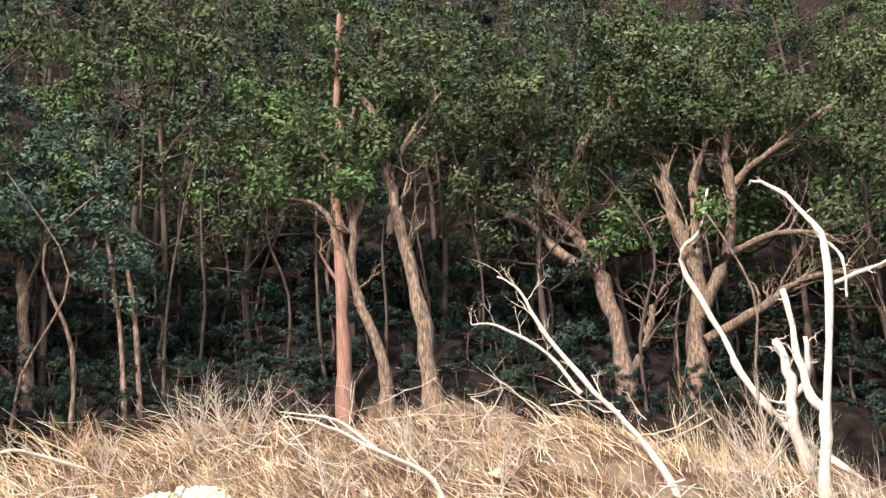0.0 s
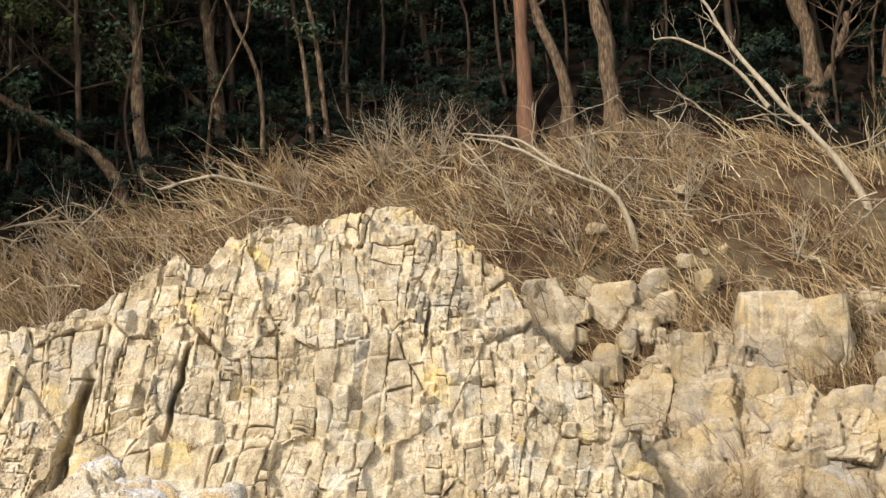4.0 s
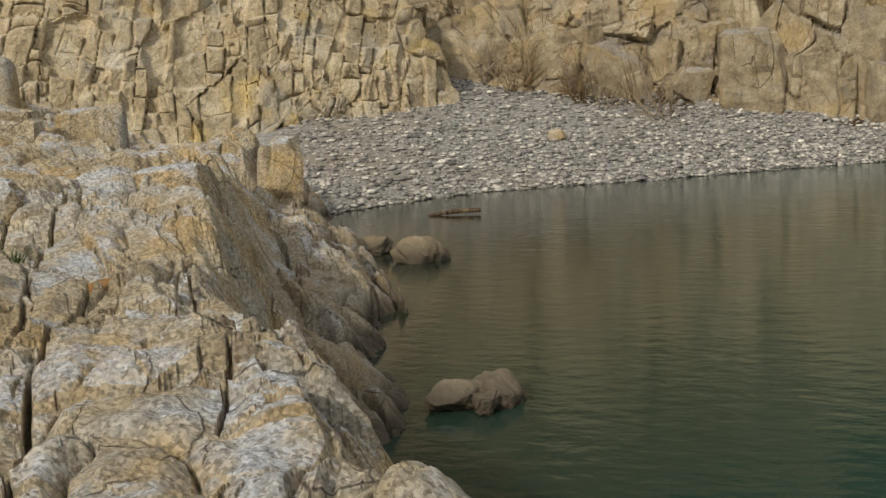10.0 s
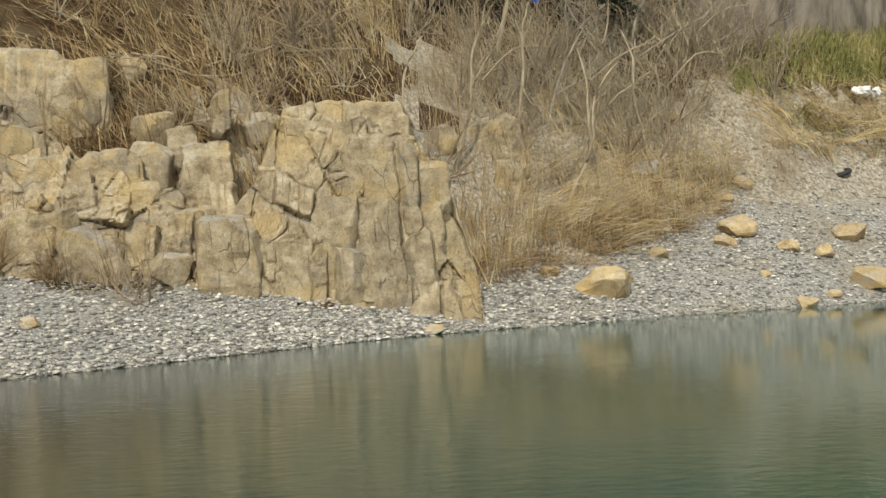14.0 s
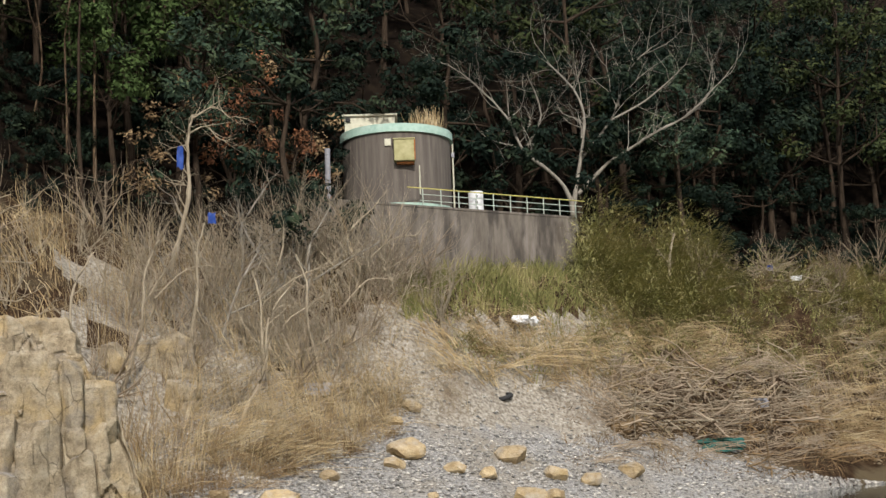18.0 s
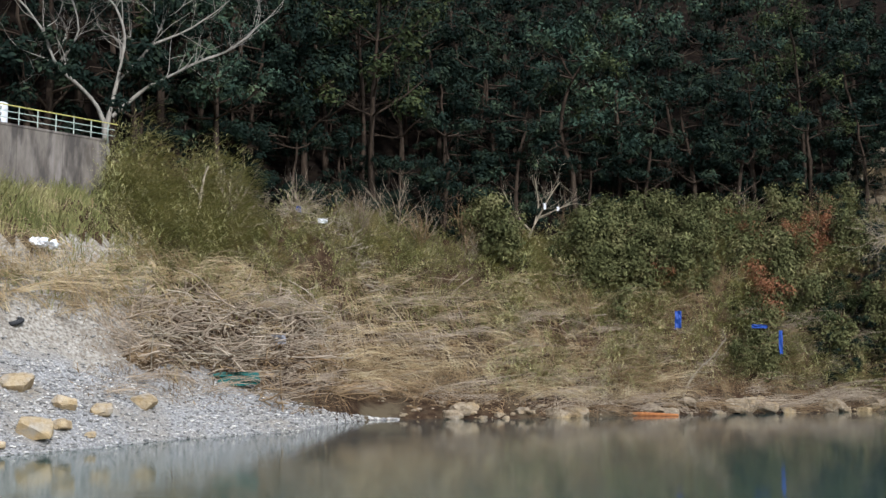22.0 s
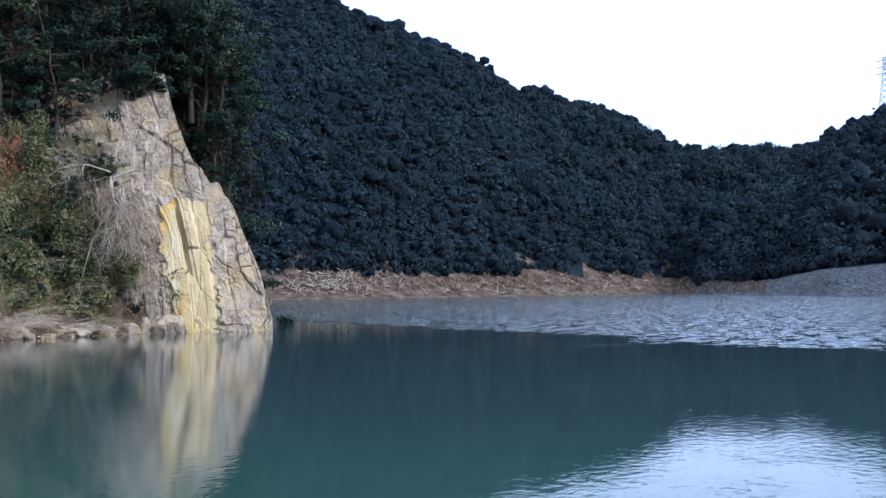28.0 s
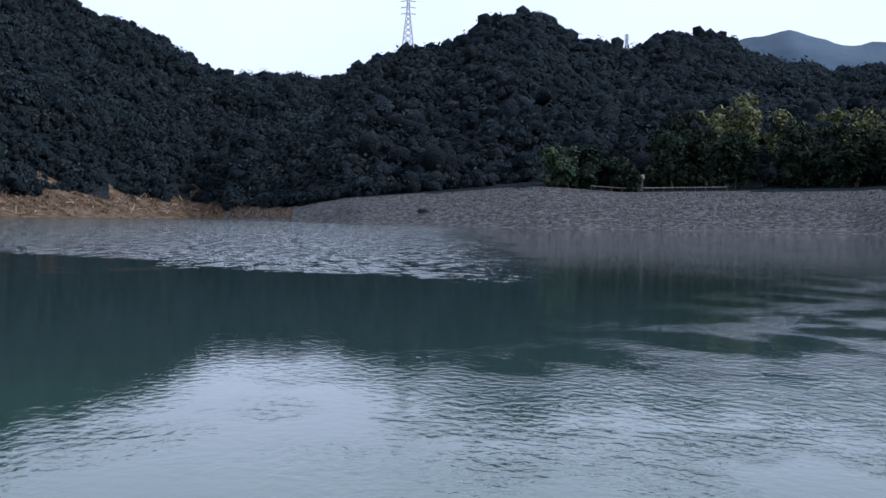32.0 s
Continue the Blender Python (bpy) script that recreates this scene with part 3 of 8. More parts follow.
wn3.inputs["Scale"].default_value = 0.30
wn3.inputs["Detail"].default_value = 3.0
wnt.links.new(wmap.outputs[0], wn3.inputs["Vector"])
wn4 = wnt.nodes.new("ShaderNodeTexNoise")
wn4.inputs["Scale"].default_value = 0.20
wn4.inputs["Detail"].default_value = 5.0
wnt.links.new(wmap.outputs[0], wn4.inputs["Vector"])
wwind = wmath("MULTIPLY", wwind, wspan(wn4.outputs[0], 0.44, 0.57, 0.12, 1.0))
wcalm = wspan(wX, -1.0, 12.0, 0.12, 0.04)
wnt.links.new(wmath("ADD", wcalm, wmath("MULTIPLY", wwind, 0.8)), wbump.inputs["Strength"])
wnt.links.new(wmath("ADD", wn1.outputs[0], wmath("MULTIPLY", wn3.outputs[0], 1.2)), wbump.inputs["Height"])
# open reach: wind tilts the wavelets; an added eyeward lean mirrors more sky
def wvec(op, a, c):
    n = wnt.nodes.new("ShaderNodeVectorMath")
    n.operation = op
    for k, v in enumerate((a, c)):
        if isinstance(v, tuple):
            n.inputs[k].default_value = v
        elif v is not None:
            wnt.links.new(v, n.inputs[k])
    return n.outputs[0]


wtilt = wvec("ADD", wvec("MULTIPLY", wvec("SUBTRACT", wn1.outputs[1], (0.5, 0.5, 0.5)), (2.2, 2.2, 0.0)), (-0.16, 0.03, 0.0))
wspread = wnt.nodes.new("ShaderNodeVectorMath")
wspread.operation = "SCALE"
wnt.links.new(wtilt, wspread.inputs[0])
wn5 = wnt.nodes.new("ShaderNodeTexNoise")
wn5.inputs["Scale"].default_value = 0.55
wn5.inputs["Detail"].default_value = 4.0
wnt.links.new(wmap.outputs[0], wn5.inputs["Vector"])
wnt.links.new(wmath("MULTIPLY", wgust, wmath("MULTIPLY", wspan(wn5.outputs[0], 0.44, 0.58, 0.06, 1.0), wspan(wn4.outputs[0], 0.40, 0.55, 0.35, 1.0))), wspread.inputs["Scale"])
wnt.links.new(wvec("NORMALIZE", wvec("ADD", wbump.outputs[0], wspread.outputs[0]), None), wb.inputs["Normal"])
wnt.links.new(wmath("ADD", wspan(wX, 0.0, 20.0, 0.07, 0.015), wmath("MULTIPLY", wwind, 0.02)), wb.inputs["Roughness"])
# clear dark water over the drowned foot of the shelf, turbid green in the reach
wtint = wnt.nodes.new("ShaderNodeMix")
wtint.data_type = "RGBA"
wtint.inputs[6].default_value = (0.014, 0.018, 0.011, 1)
wtint.inputs[7].default_value = (0.028, 0.066, 0.047, 1)
wnt.links.new(wspan(wmath("ADD", wX, wmath("MULTIPLY", wfray, 0.12)), -9.0, 4.0), wtint.inputs[0])
wgreen = wnt.nodes.new("ShaderNodeMix")
wgreen.data_type = "RGBA"
wgreen.inputs[7].default_value = (0.028, 0.050, 0.048, 1)
wnt.links.new(wspan(wmath("ADD", wX, wmath("MULTIPLY", wfray, 0.8)), 14.0, 34.0), wgreen.inputs[0])
wnt.links.new(wtint.outputs[2], wgreen.inputs[6])
wnt.links.new(wgreen.outputs[2], wb.inputs["Base Color"])
# ---- the lie of the land ----
# distance from the eye to the far waterline, by compass angle
SHORE_AZ = [-180, -80, -72, -40, -26, -25, -18, -9.5, -5, 3, 10.6, 15, 19.3, 25, 27.6, 33.5, 36.5, 44, 51, 58, 62, 66, 67.75, 67.8, 71.5, 76, 85.8, 88, 93, 102, 115, 125, 180]
SHORE_R = [4, 4, 30, 30, 30, 30.4, 34, 36, 38, 41.7, 45, 47.9, 50, 55.6, 59.9, 67, 80, 83, 91, 101, 107, 112, 118, 440, 440, 470, 540, 470, 358, 328, 318, 220, 4]
# foot of the slope, forest edge, and their heights
FOOT_AZ = [-180, -66, -58, -53, -50, -43, -39, -35, -27, -20, -10, 0, 5, 12, 17, 25, 32, 45, 58, 64, 70, 180]
FOOT_W = [3, 15, 15, 15, 15, 15, 15, 14.5, 13.7, 13, 7, 3.5, 4, 6, 9, 8, 6, 3, 2.5, 2, 2, 3]
FOOT_Z = [1.2, 1.3, 1.3, 1.3, 1.3, 1.3, 1.4, 1.8, 2.6, 3.2, 2.0, 1.1, 1.3, 2.4, 4.0, 3.2, 2.6, 1.4, 1.2, 1.0, 1.0, 1.2]
EDGE_R = [60, 50, 50, 52, 53, 55, 56, 56.5, 57, 57, 60, 65, 66, 66, 66, 76, 88, 100, 114, 123, 134, 60]
EDGE_Z = [3, 4.5, 6.3, 9.5, 12.0, 14.8, 16.6, 18.0, 19.3, 19.8, 18.6, 15.6, 13.8, 12.0, 11.8, 14, 13.5, 12.5, 15, 21, 22, 3]
# far skyline: elevation of the ridge and its distance
RIDGE_AZ = [66, 68, 70.8, 73.4, 76, 77.7, 78.9, 79.8, 82.1, 84.4, 86.3, 89, 91.6, 93.1, 95.2, 96.9, 98.9, 100.7, 102.8, 104.8, 107, 109.2, 111, 113.8, 116, 130]
RIDGE_EL = [14.5, 14.0, 12.9, 11.8, 10.8, 10.1, 8.9, 9.0, 8.2, 7.6, 6.3, 6.3, 5.8, 6.4, 6.9, 7.1, 8.2, 8.6, 7.4, 7.1, 7.6, 7.6, 6.6, 5.9, 6.1, 6.0]
RIDGE_R = [720, 720, 725, 735, 745, 755, 760, 765, 780, 800, 820, 840, 850, 855, 862, 870, 876, 880, 895, 910, 930, 940, 950, 960, 970, 990]
EYE_Z = EYE[2]


def ground(x, y):
    """Height of the land (arrays)."""
    x, y = np.asarray(x, float), np.asarray(y, float)
    r = np.hypot(x, y)
    az = np.degrees(np.arctan2(x, y))
    rs = np.interp(az, SHORE_AZ, SHORE_R)
    s = r - rs
    fw, fz = np.interp(az, FOOT_AZ, FOOT_W), np.interp(az, FOOT_AZ, FOOT_Z)
    er, ez = np.interp(az, FOOT_AZ, EDGE_R), np.interp(az, FOOT_AZ, EDGE_Z)
    er = np.maximum(er, rs + fw + 4)
    beach = fz * np.clip(s / fw, -8, 1) ** 1.0
    k = np.clip((s - fw) / (er - rs - fw), 0, 1)
    slope = (ez - fz) * (k * 0.55 + 0.45 * k * k * (3 - 2 * k))
    wood = np.clip(r - er, 0, np.interp(az, [40, 58], [150, 90])) * np.interp(az, [-60, 5, 20, 60], [0.86, 0.86, 0.75, 0.62])
    near = beach + slope + wood
    near = near + fbm(x * 0.25, y * 0.25, 3, 3) * smooth(fw * 0.6, fw + 6, s) * 1.2
    wall_r = np.interp(az, [13, 25], [67.0, 76.2])
    win = smooth(11.5, 13.0, az) * (1 - smooth(24.8, 26.5, az))
    near = np.where((r > 60) & (r < wall_r + 0.3), np.minimum(near, 12.6 + 40 * (1 - win)), near)
    bench = 16.3 + np.clip(r - 85, 0, 50) * 2.0 + 30 * (1 - smooth(12.0, 13.5, az) * (1 - smooth(24.8, 27, az)))
    near = np.where(r >= wall_r + 0.3, np.minimum(near, bench), near)
    near = np.where(r > 108, -2 + (near + 2) * (1 - smooth(63.9, 66.5, az)), near)
    # beyond the water: washed bank, wooded hill, ridge
    rs = np.where(az > 60, np.interp(np.maximum(az, 67.81), SHORE_AZ, SHORE_R), rs)
    s_near, s = s, r - rs
    el, rr = np.interp(az, RIDGE_AZ, RIDGE_EL), np.interp(az, RIDGE_AZ, RIDGE_R)
    zr = EYE_Z + rr * np.tan(np.radians(el)) - 5
    bank = np.interp(az, [66, 86, 90, 120], [12.5, 9.5, 3.0, 4.0])
    barw = np.interp(az, [86, 92, 100, 120], [30, 90, 130, 130])
    to_bar = smooth(83, 92, az)
    bar = bank * np.clip(s / 28, -1, 1) * (1 - to_bar) + np.interp(s, [-50, 0, 25, 60, 110, 160], [-4, 0, 5.0, 9.5, 12.0, 15.0]) * np.interp(az, [84, 88, 93, 101, 105, 115, 120], [0.4, 0.6, 0.86, 1.26, 1.08, 1.18, 1.18]) * to_bar
    start = rs + barw
    k2 = np.clip((r - start) / (rr - start), 0, 1)
    k3 = np.clip((r - rr) / 500, 0, 1)
    hill = (zr - 9) * k2 ** 0.85 * (1 - 0.7 * k3) + fbm(x * 0.012, y * 0.012, 4, 9) * 26 * k2 * (1 - k2) * 4 * 0.6
    far = bar + hill
    across = ((az > 67.8) | ((az > 60) & (r > 250))) & (az < 128)
    z = np.where(across, far, near)
    s = np.where(across, s, s_near)
    # behind the camera: gravel flat and low hills
    behind = (az < -72) | (az >= 128)
    zb = np.clip((r - 3) * 0.2, 0, 1.3) + np.clip(r - 220, 0, 500) * 0.22
    z = np.where(behind, zb, z)
    z = np.where((~behind) & (s < 0), np.maximum(-3.0, -0.05 + s * np.where(az > 67, 0.05, 0.3)), z)
    return z


def ground_at(x, y):
    return float(ground(np.array([x]), np.array([y]))[0])


def sector(name, az_list, r_list, mat, label, category, lift=0.0):
    A, Rr = np.meshgrid(np.radians(az_list), r_list, indexing="ij")
    X, Y = Rr * np.sin(A), Rr * np.cos(A)
    Z = ground(X, Y) + lift
    v = np.stack([X, Y, Z], -1).reshape(-1, 3)
    return v, grid_faces(len(az_list), len(r_list))


# the ground is one sheet to the horizon; its surface changes with the lie of the land
az_all = np.concatenate([np.arange(-72, 68, 0.36), np.arange(68, 128, 0.5), np.arange(128, 288.1, 4.0)])
r_all = np.concatenate([np.linspace(0.2, 28, 15), np.linspace(29, 150, 170), np.geomspace(153, 3600, 110)])
gv, gf = sector("ground", ((az_all + 180) % 360) - 180, r_all, None, "", "")
gme = mesh_np("ground", gv, gf[:, ::-1], M_EARTH)
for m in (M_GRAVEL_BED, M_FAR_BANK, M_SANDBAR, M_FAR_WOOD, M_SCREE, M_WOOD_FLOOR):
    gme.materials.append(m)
fc = gv[gf].mean(axis=1)
fr, fa = np.hypot(fc[:, 0], fc[:, 1]), np.degrees(np.arctan2(fc[:, 0], fc[:, 1]))
fs = fr - np.interp(fa, SHORE_AZ, SHORE_R)
fwid = np.interp(fa, FOOT_AZ, FOOT_W)
idx = np.zeros(len(gf), dtype=np.int32)
fup = 0.6 * smooth(12, 15, fa) * (1 - smooth(25, 28, fa))
fend = 1 - smooth(29, 38, fa)
idx[(fs < fwid * fend + fup + fend * fbm(fc[:, 0] * 0.3, fc[:, 1] * 0.3, 3, 4) * 3 - 0.5) & (fa > -30) & (fa < 40)] = 1
fedge = np.interp(fa, FOOT_AZ, EDGE_R)
scree = (idx == 0) & (fr < fedge - 4) & (fbm(fc[:, 0] * 0.22, fc[:, 1] * 0.22, 3, 14) + 0.12 > 0.25 * smooth(8, -2, fa) + 0.3 * smooth(22, 27, fa)) & (fa > -4) & (fa < 27)
idx[scree] = 5
idx[(idx == 0) & (fa > -7 + 3 * fbm(fc[:, 0] * 0.4, fc[:, 1] * 0.4, 3, 28)) & (fa < 12) & (fs < fwid + 11 + 4 * fbm(fc[:, 0] * 0.3, fc[:, 1] * 0.3, 3, 30)) & (fbm(fc[:, 0] * 0.5, fc[:, 1] * 0.5, 3, 29) > 0.0)] = 5
idx[(idx == 0) & (fa > 11) & (fa < 27) & (fs < fwid + 7)] = 5
# under the trees: the floor with shade in its colour
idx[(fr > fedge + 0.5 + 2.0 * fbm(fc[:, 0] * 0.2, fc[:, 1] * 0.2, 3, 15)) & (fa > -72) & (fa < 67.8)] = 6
farm = ((fa > 67.8) | ((fa > 60) & (fr > 250))) & (fa < 128)
fs = np.where(farm, fr - np.interp(np.maximum(fa, 67.81), SHORE_AZ, SHORE_R), fs)
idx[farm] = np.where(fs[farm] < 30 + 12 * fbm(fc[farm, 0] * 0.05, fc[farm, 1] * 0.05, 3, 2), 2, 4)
bars = farm & (fa > 87) & (fs < np.interp(fa, [86, 92, 100, 120], [20, 66, 70, 72]))
idx[bars] = 3
idx[(fr < 30) | (fa < -72) | (fa > 128)] = 1
idx[((fa < -72) | (fa > 128)) & (fr > 230)] = 4
gme.polygons.foreach_set("material_index", idx)
ground_ob = tagged(new("ground", gme), "earth and gravel valley floor rising into wooded slopes", "ground", kind="structure")

# river
wv = []
wr = np.concatenate([np.linspace(1.5, 120, 60), np.linspace(130, 900, 40)])
wa = np.radians(np.arange(-72, 130.1, 2.0))
A, Rr = np.meshgrid(wa, wr, indexing="ij")
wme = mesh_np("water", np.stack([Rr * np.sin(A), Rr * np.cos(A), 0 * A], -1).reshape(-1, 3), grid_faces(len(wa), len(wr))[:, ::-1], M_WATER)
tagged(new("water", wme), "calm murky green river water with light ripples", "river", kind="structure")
# ---- the rock dome: jointed columns leaning on the slope ----
def split_pieces(verts, faces, ids, name, mat, parent, most, rest_name, shade=True):
    """Blocks between joints as parts, the smallest ones joined."""
    fid = ids[faces[:, 0]]
    uniq, inv = np.unique(fid, return_inverse=True)
    count = np.bincount(inv)
    rank = np.argsort(-count)
    chosen = set(rank[:most].tolist())
    order = np.argsort(inv, kind="stable")
    bounds = np.concatenate([[0], np.cumsum(count)])
    rest = []
    for k in range(len(uniq)):
        fsel = faces[order[bounds[k]:bounds[k + 1]]]
        if k in chosen:
            used, back = np.unique(fsel, return_inverse=True)
            part(name, mesh_np(name, verts[used], back.reshape(fsel.shape), mat, shade), parent)
        else:
            rest.append(fsel)
    if rest:
        fsel = np.concatenate(rest)
        used, back = np.unique(fsel, return_inverse=True)
        ob = part(rest_name, mesh_np(rest_name, verts[used], back.reshape(fsel.shape), mat, shade), parent)
        ob["kind"] = "stuff"


def round_in(e, w):
    """From 0 on a joint to 1 inside the block, with a rounded shoulder."""
    t = np.clip(e / w, 0, 1)
    return 1 - (1 - t) ** 2.2


def rock_face(az, us, prof_u, prof_z, depth0, lean, curve, size, nv, seed, base=-0.3, tilt=0.13, back=32.0, rough=1.0, slits=(), warp=1.0, step=0.75, joint=1.0, broken=0.3, crag=1.0):
    """A jointed rock face leaning back from the eye: buttresses, blocks and chips set in and out, stepping back in ledges, with open joints."""
    c, s = math.cos(radians(az)), math.sin(radians(az))
    vs = np.linspace(0, 1.22, nv)
    U, V = np.meshgrid(us, vs, indexing="ij")
    top = np.interp(U, prof_u, prof_z) + size * (0.45 * vnoise(U * 0.9 / size, U * 0 + 3, seed) + 0.22 * vnoise(U * 2.7 / size, U * 0 + 9, seed + 1))
    top = np.maximum(top, 0.5)
    Vf = np.minimum(V, 1.0)
    Z = base + (top - base) * (1 - (1 - Vf) ** 1.15)
    depth = depth0 + lean * Z + 0.05 * lean * Z * Z + curve * np.abs(U + 1) ** 2.0 + (V - Vf) * back
    q = 1.0 / size
    skew = U - tilt * Z + warp * 0.42 * size * vnoise(U * 0.3 * q, Z * 0.3 * q, seed + 21) + warp * 0.06 * size * vnoise(U * 1.3 * q, Z * 0.9 * q, seed + 22) + 0.03 * size * vnoise(U * 5 * q, Z * 3 * q, seed + 23)
    zz = Z + warp * 0.45 * size * vnoise(U * 0.35 * q, Z * 0.3 * q, seed + 5) + warp * 0.09 * size * vnoise(U * 1.5 * q, Z * 1.2 * q, seed + 6) + 0.03 * size * vnoise(U * 5 * q, Z * 5 * q, seed + 7)
    # buttresses, then columns broken inside each of them, then chips
    e0, c0x, c0y, o0x, o0y = cells(skew * 0.42 * q, zz * 0.30 * q + 40, seed + 11, 0.95)
    h0, g0 = hash2(c0x, c0y, seed + 51), hash2(c0x, c0y, seed + 52)
    fat = 0.75 + 0.6 * hash2(c0x, c0y, seed + 53)
    e1, cx, cy, ox, oy = bricks(skew * 1.75 * q * fat + 17 * h0, zz * (0.85 + 0.35 * g0) * q + 13 * g0 + 40, seed + 31, 0.9)
    # in some buttresses the rock breaks into irregular polygons, not columns
    ragged = hash2(c0x, c0y, seed + 54) < broken
    wob = 0.5 * (hash2(c0x, c0y, seed + 55) - 0.5)
    ragged_set = cells((skew + wob * zz) * 1.25 * q * fat + 7 * h0, (zz - wob * skew) * 0.95 * q + 5 * g0, seed + 33, 0.95)
    e1, cx, cy, ox, oy = [np.where(ragged, p, w) for p, w in zip(ragged_set, (e1, cx, cy, ox, oy))]
    h1, g1 = hash2(cx + 31 * c0x, cy + 17 * c0y, seed + 3), hash2(cx + 31 * c0x, cy + 17 * c0y, seed + 4)
    lean2 = (g1 - 0.5) * 0.9
    e2, c2x, c2y, o2x, o2y = bricks((skew + lean2 * zz) * 4.0 * q + 9 * h1, (zz - 0.6 * lean2 * skew) * 2.6 * q + 7 * g1 + 20, seed + 61, 0.95)
    e3, c3x, c3y, o3x, o3y = cells(skew * 6.0 * q, zz * 4.6 * q, seed + 71, 0.95)
    patch = smooth(-0.2, 0.3, vnoise(U * 0.4 * q, Z * 0.4 * q, seed + 81) + 0.25)
    split = patch * smooth(0.35, 0.6, hash2(cx + 3 * c0x, cy + c0y, seed + 9)) * (0.4 + 0.6 * (hash2(c2x + 7 * cx, c2y + 3 * cy, seed + 10) > 0.3))
    in0, in1, in2, in3 = round_in(e0, 0.07), round_in(e1, 0.15), round_in(e2, 0.2), round_in(e3, 0.4)
    proud = 0.50 * (h0 - 0.5) * in0 + 0.40 * (h1 - 0.5) * in1 + 0.19 * split * (hash2(c2x + 5 * cx, c2y + cy, seed + 8) - 0.5) * in2
    proud += 0.07 * in1 + 0.05 * in0 + 0.035 * split * in2 + 0.025 * in3 * patch
    proud += (ox * (g1 - 0.5) * 0.36 - oy * (hash2(cx, cy, seed + 14) - 0.4) * 0.22) * in1 + o0x * (g0 - 0.5) * 0.35
    proud += o2x * (hash2(c2x, c2y, seed + 16) - 0.5) * 0.10 * in2 * split
    proud += 0.9 * fbm(U * 0.22 * q, Z * 0.3 * q, 3, seed + 44) + 0.14 * crag * fbm(U * 1.6 * q, Z * 1.6 * q, 5, seed + 45) + 0.04 * crag * fbm(U * 9 * q, Z * 9 * q, 3, seed + 46)
    deep = smooth(0.3, 0.9, hash2(cx, cy * 0 + c0y, seed + 19))
    proud -= joint * (0.03 + 0.17 * deep) * (1 - smooth(0.012, 0.06, e1)) + joint * 0.16 * (1 - smooth(0.0, 0.03, e0)) * (g0 > 0.4)
    proud -= 0.045 * split * (1 - smooth(0.02, 0.12, e2))
    # each block stands upright and steps back from the one below
    rise = lean + 0.1 * lean * Z
    proud -= step * rise * (-oy) / (0.72 * q) * 0.6 * in1 / size
    proud = proud * rough * size
    for u0, z0, z1, w in slits:
        dj = np.abs(U - u0 - 0.22 * (Z - z0 - 2) - 0.06 * vnoise(Z * 2.2, Z * 0, seed + 90))
        proud -= 1.0 * (1 - smooth(0.03, w, dj)) * smooth(z0, z0 + 1.2, Z) * (1 - smooth(z1 - 1.0, z1 + 0.2, Z))
    Z = Z - (V - Vf) * 3.0
    fade = np.clip(1.15 - (V - Vf) * 2, 0.25, 1)
    D = depth - proud * fade
    Z = Z + (0.10 * oy + 0.10 * (h1 - 0.5)) * in1 * fade * size
    X, Y = U * c + D * s, -U * s + D * c
    ids = (c0x + 300) * 7919 + (c0y + 300) * 104729 + np.floor(cx) * 13 + np.floor(cy * 0.5)
    return np.stack([X, Y, Z], -1).reshape(-1, 3), grid_faces(len(us), len(vs)), ids.ravel()


DOME_U = [-22, -16, -13.6, -11.6, -9.3, -6.2, -4.6, -4.0, -2, 0.3, 2.5, 5.6, 7.5, 8.9, 9.5, 11.0, 12.1, 12.8, 13.4, 13.9]
DOME_Z = [3.6, 4.8, 5.9, 7.4, 9.0, 9.4, 10.4, 11.4, 11.9, 13.0, 13.6, 13.9, 13.0, 10.7, 9.0, 7.2, 5.2, 4.0, 2.0, 0.5]
dv, df, did = rock_face(-37.0, np.arange(-20, 13.9, 0.046), DOME_U, DOME_Z, 37.0, 0.36, 0.012, 0.92, 390, 0, rough=0.82, joint=1.0, broken=0.12, crag=0.85, slits=[(-6.0, 2.6, 7.8, 0.26), (-2.55, 5.2, 8.6, 0.12), (5.8, 8.0, 10.0, 0.1)])
dome_v = dv.reshape(-1, 390, 3)
dome = thing("rock_dome", (0, 0, 0), "tall dome of tan jointed rock columns above the gravel beach", "rock", kind="structure")
split_pieces(dv, df, did, "rock_block", M_ROCK, dome, 290, "rock_rubble", False)

# the rocky slope between the dome and the small cliff
WALL_U = [-17, -14, -11.5, -9, -7, -5, -3, -1, 1]
WALL_Z = [12.6, 12.0, 10.8, 9.4, 7.8, 6.2, 5.0, 4.0, 2.0]
dv, df, did = rock_face(-5.5, np.arange(-17, 1, 0.07), WALL_U, WALL_Z, 42.4, 0.50, 0.003, 1.4, 170, 300, back=14.0, rough=0.75, tilt=0.03, warp=1.1, crag=1.8, joint=0.8)
rock_wall = thing("rock_wall", (0, 0, 0), "broken slope of pale tan rock rising behind the gravel beach", "rock", kind="structure")
split_pieces(dv, df, did, "rock_block", M_BLOCK, rock_wall, 130, "rock_rubble", False)
# the small cliff itself
SMALL_U = [-2.2, -1.6, -0.4, 0.6, 1.8, 3.4, 5.0, 6.5, 7.4, 8.0, 8.4]
SMALL_Z = [1.0, 3.6, 4.2, 5.8, 7.6, 7.7, 6.9, 6.4, 5.4, 3.0, 0.8]
dv, df, did = rock_face(-5.5, np.arange(-2.2, 8.4, 0.06), SMALL_U, SMALL_Z, 43.0, 0.22, 0.004, 1.9, 170, 340, back=18.0, rough=0.55, tilt=-0.05, warp=0.8)
small_cliff = thing("small_cliff", (0, 0, 0), "upright face of pale tan jointed rock at the back of the beach", "cliff", kind="structure")
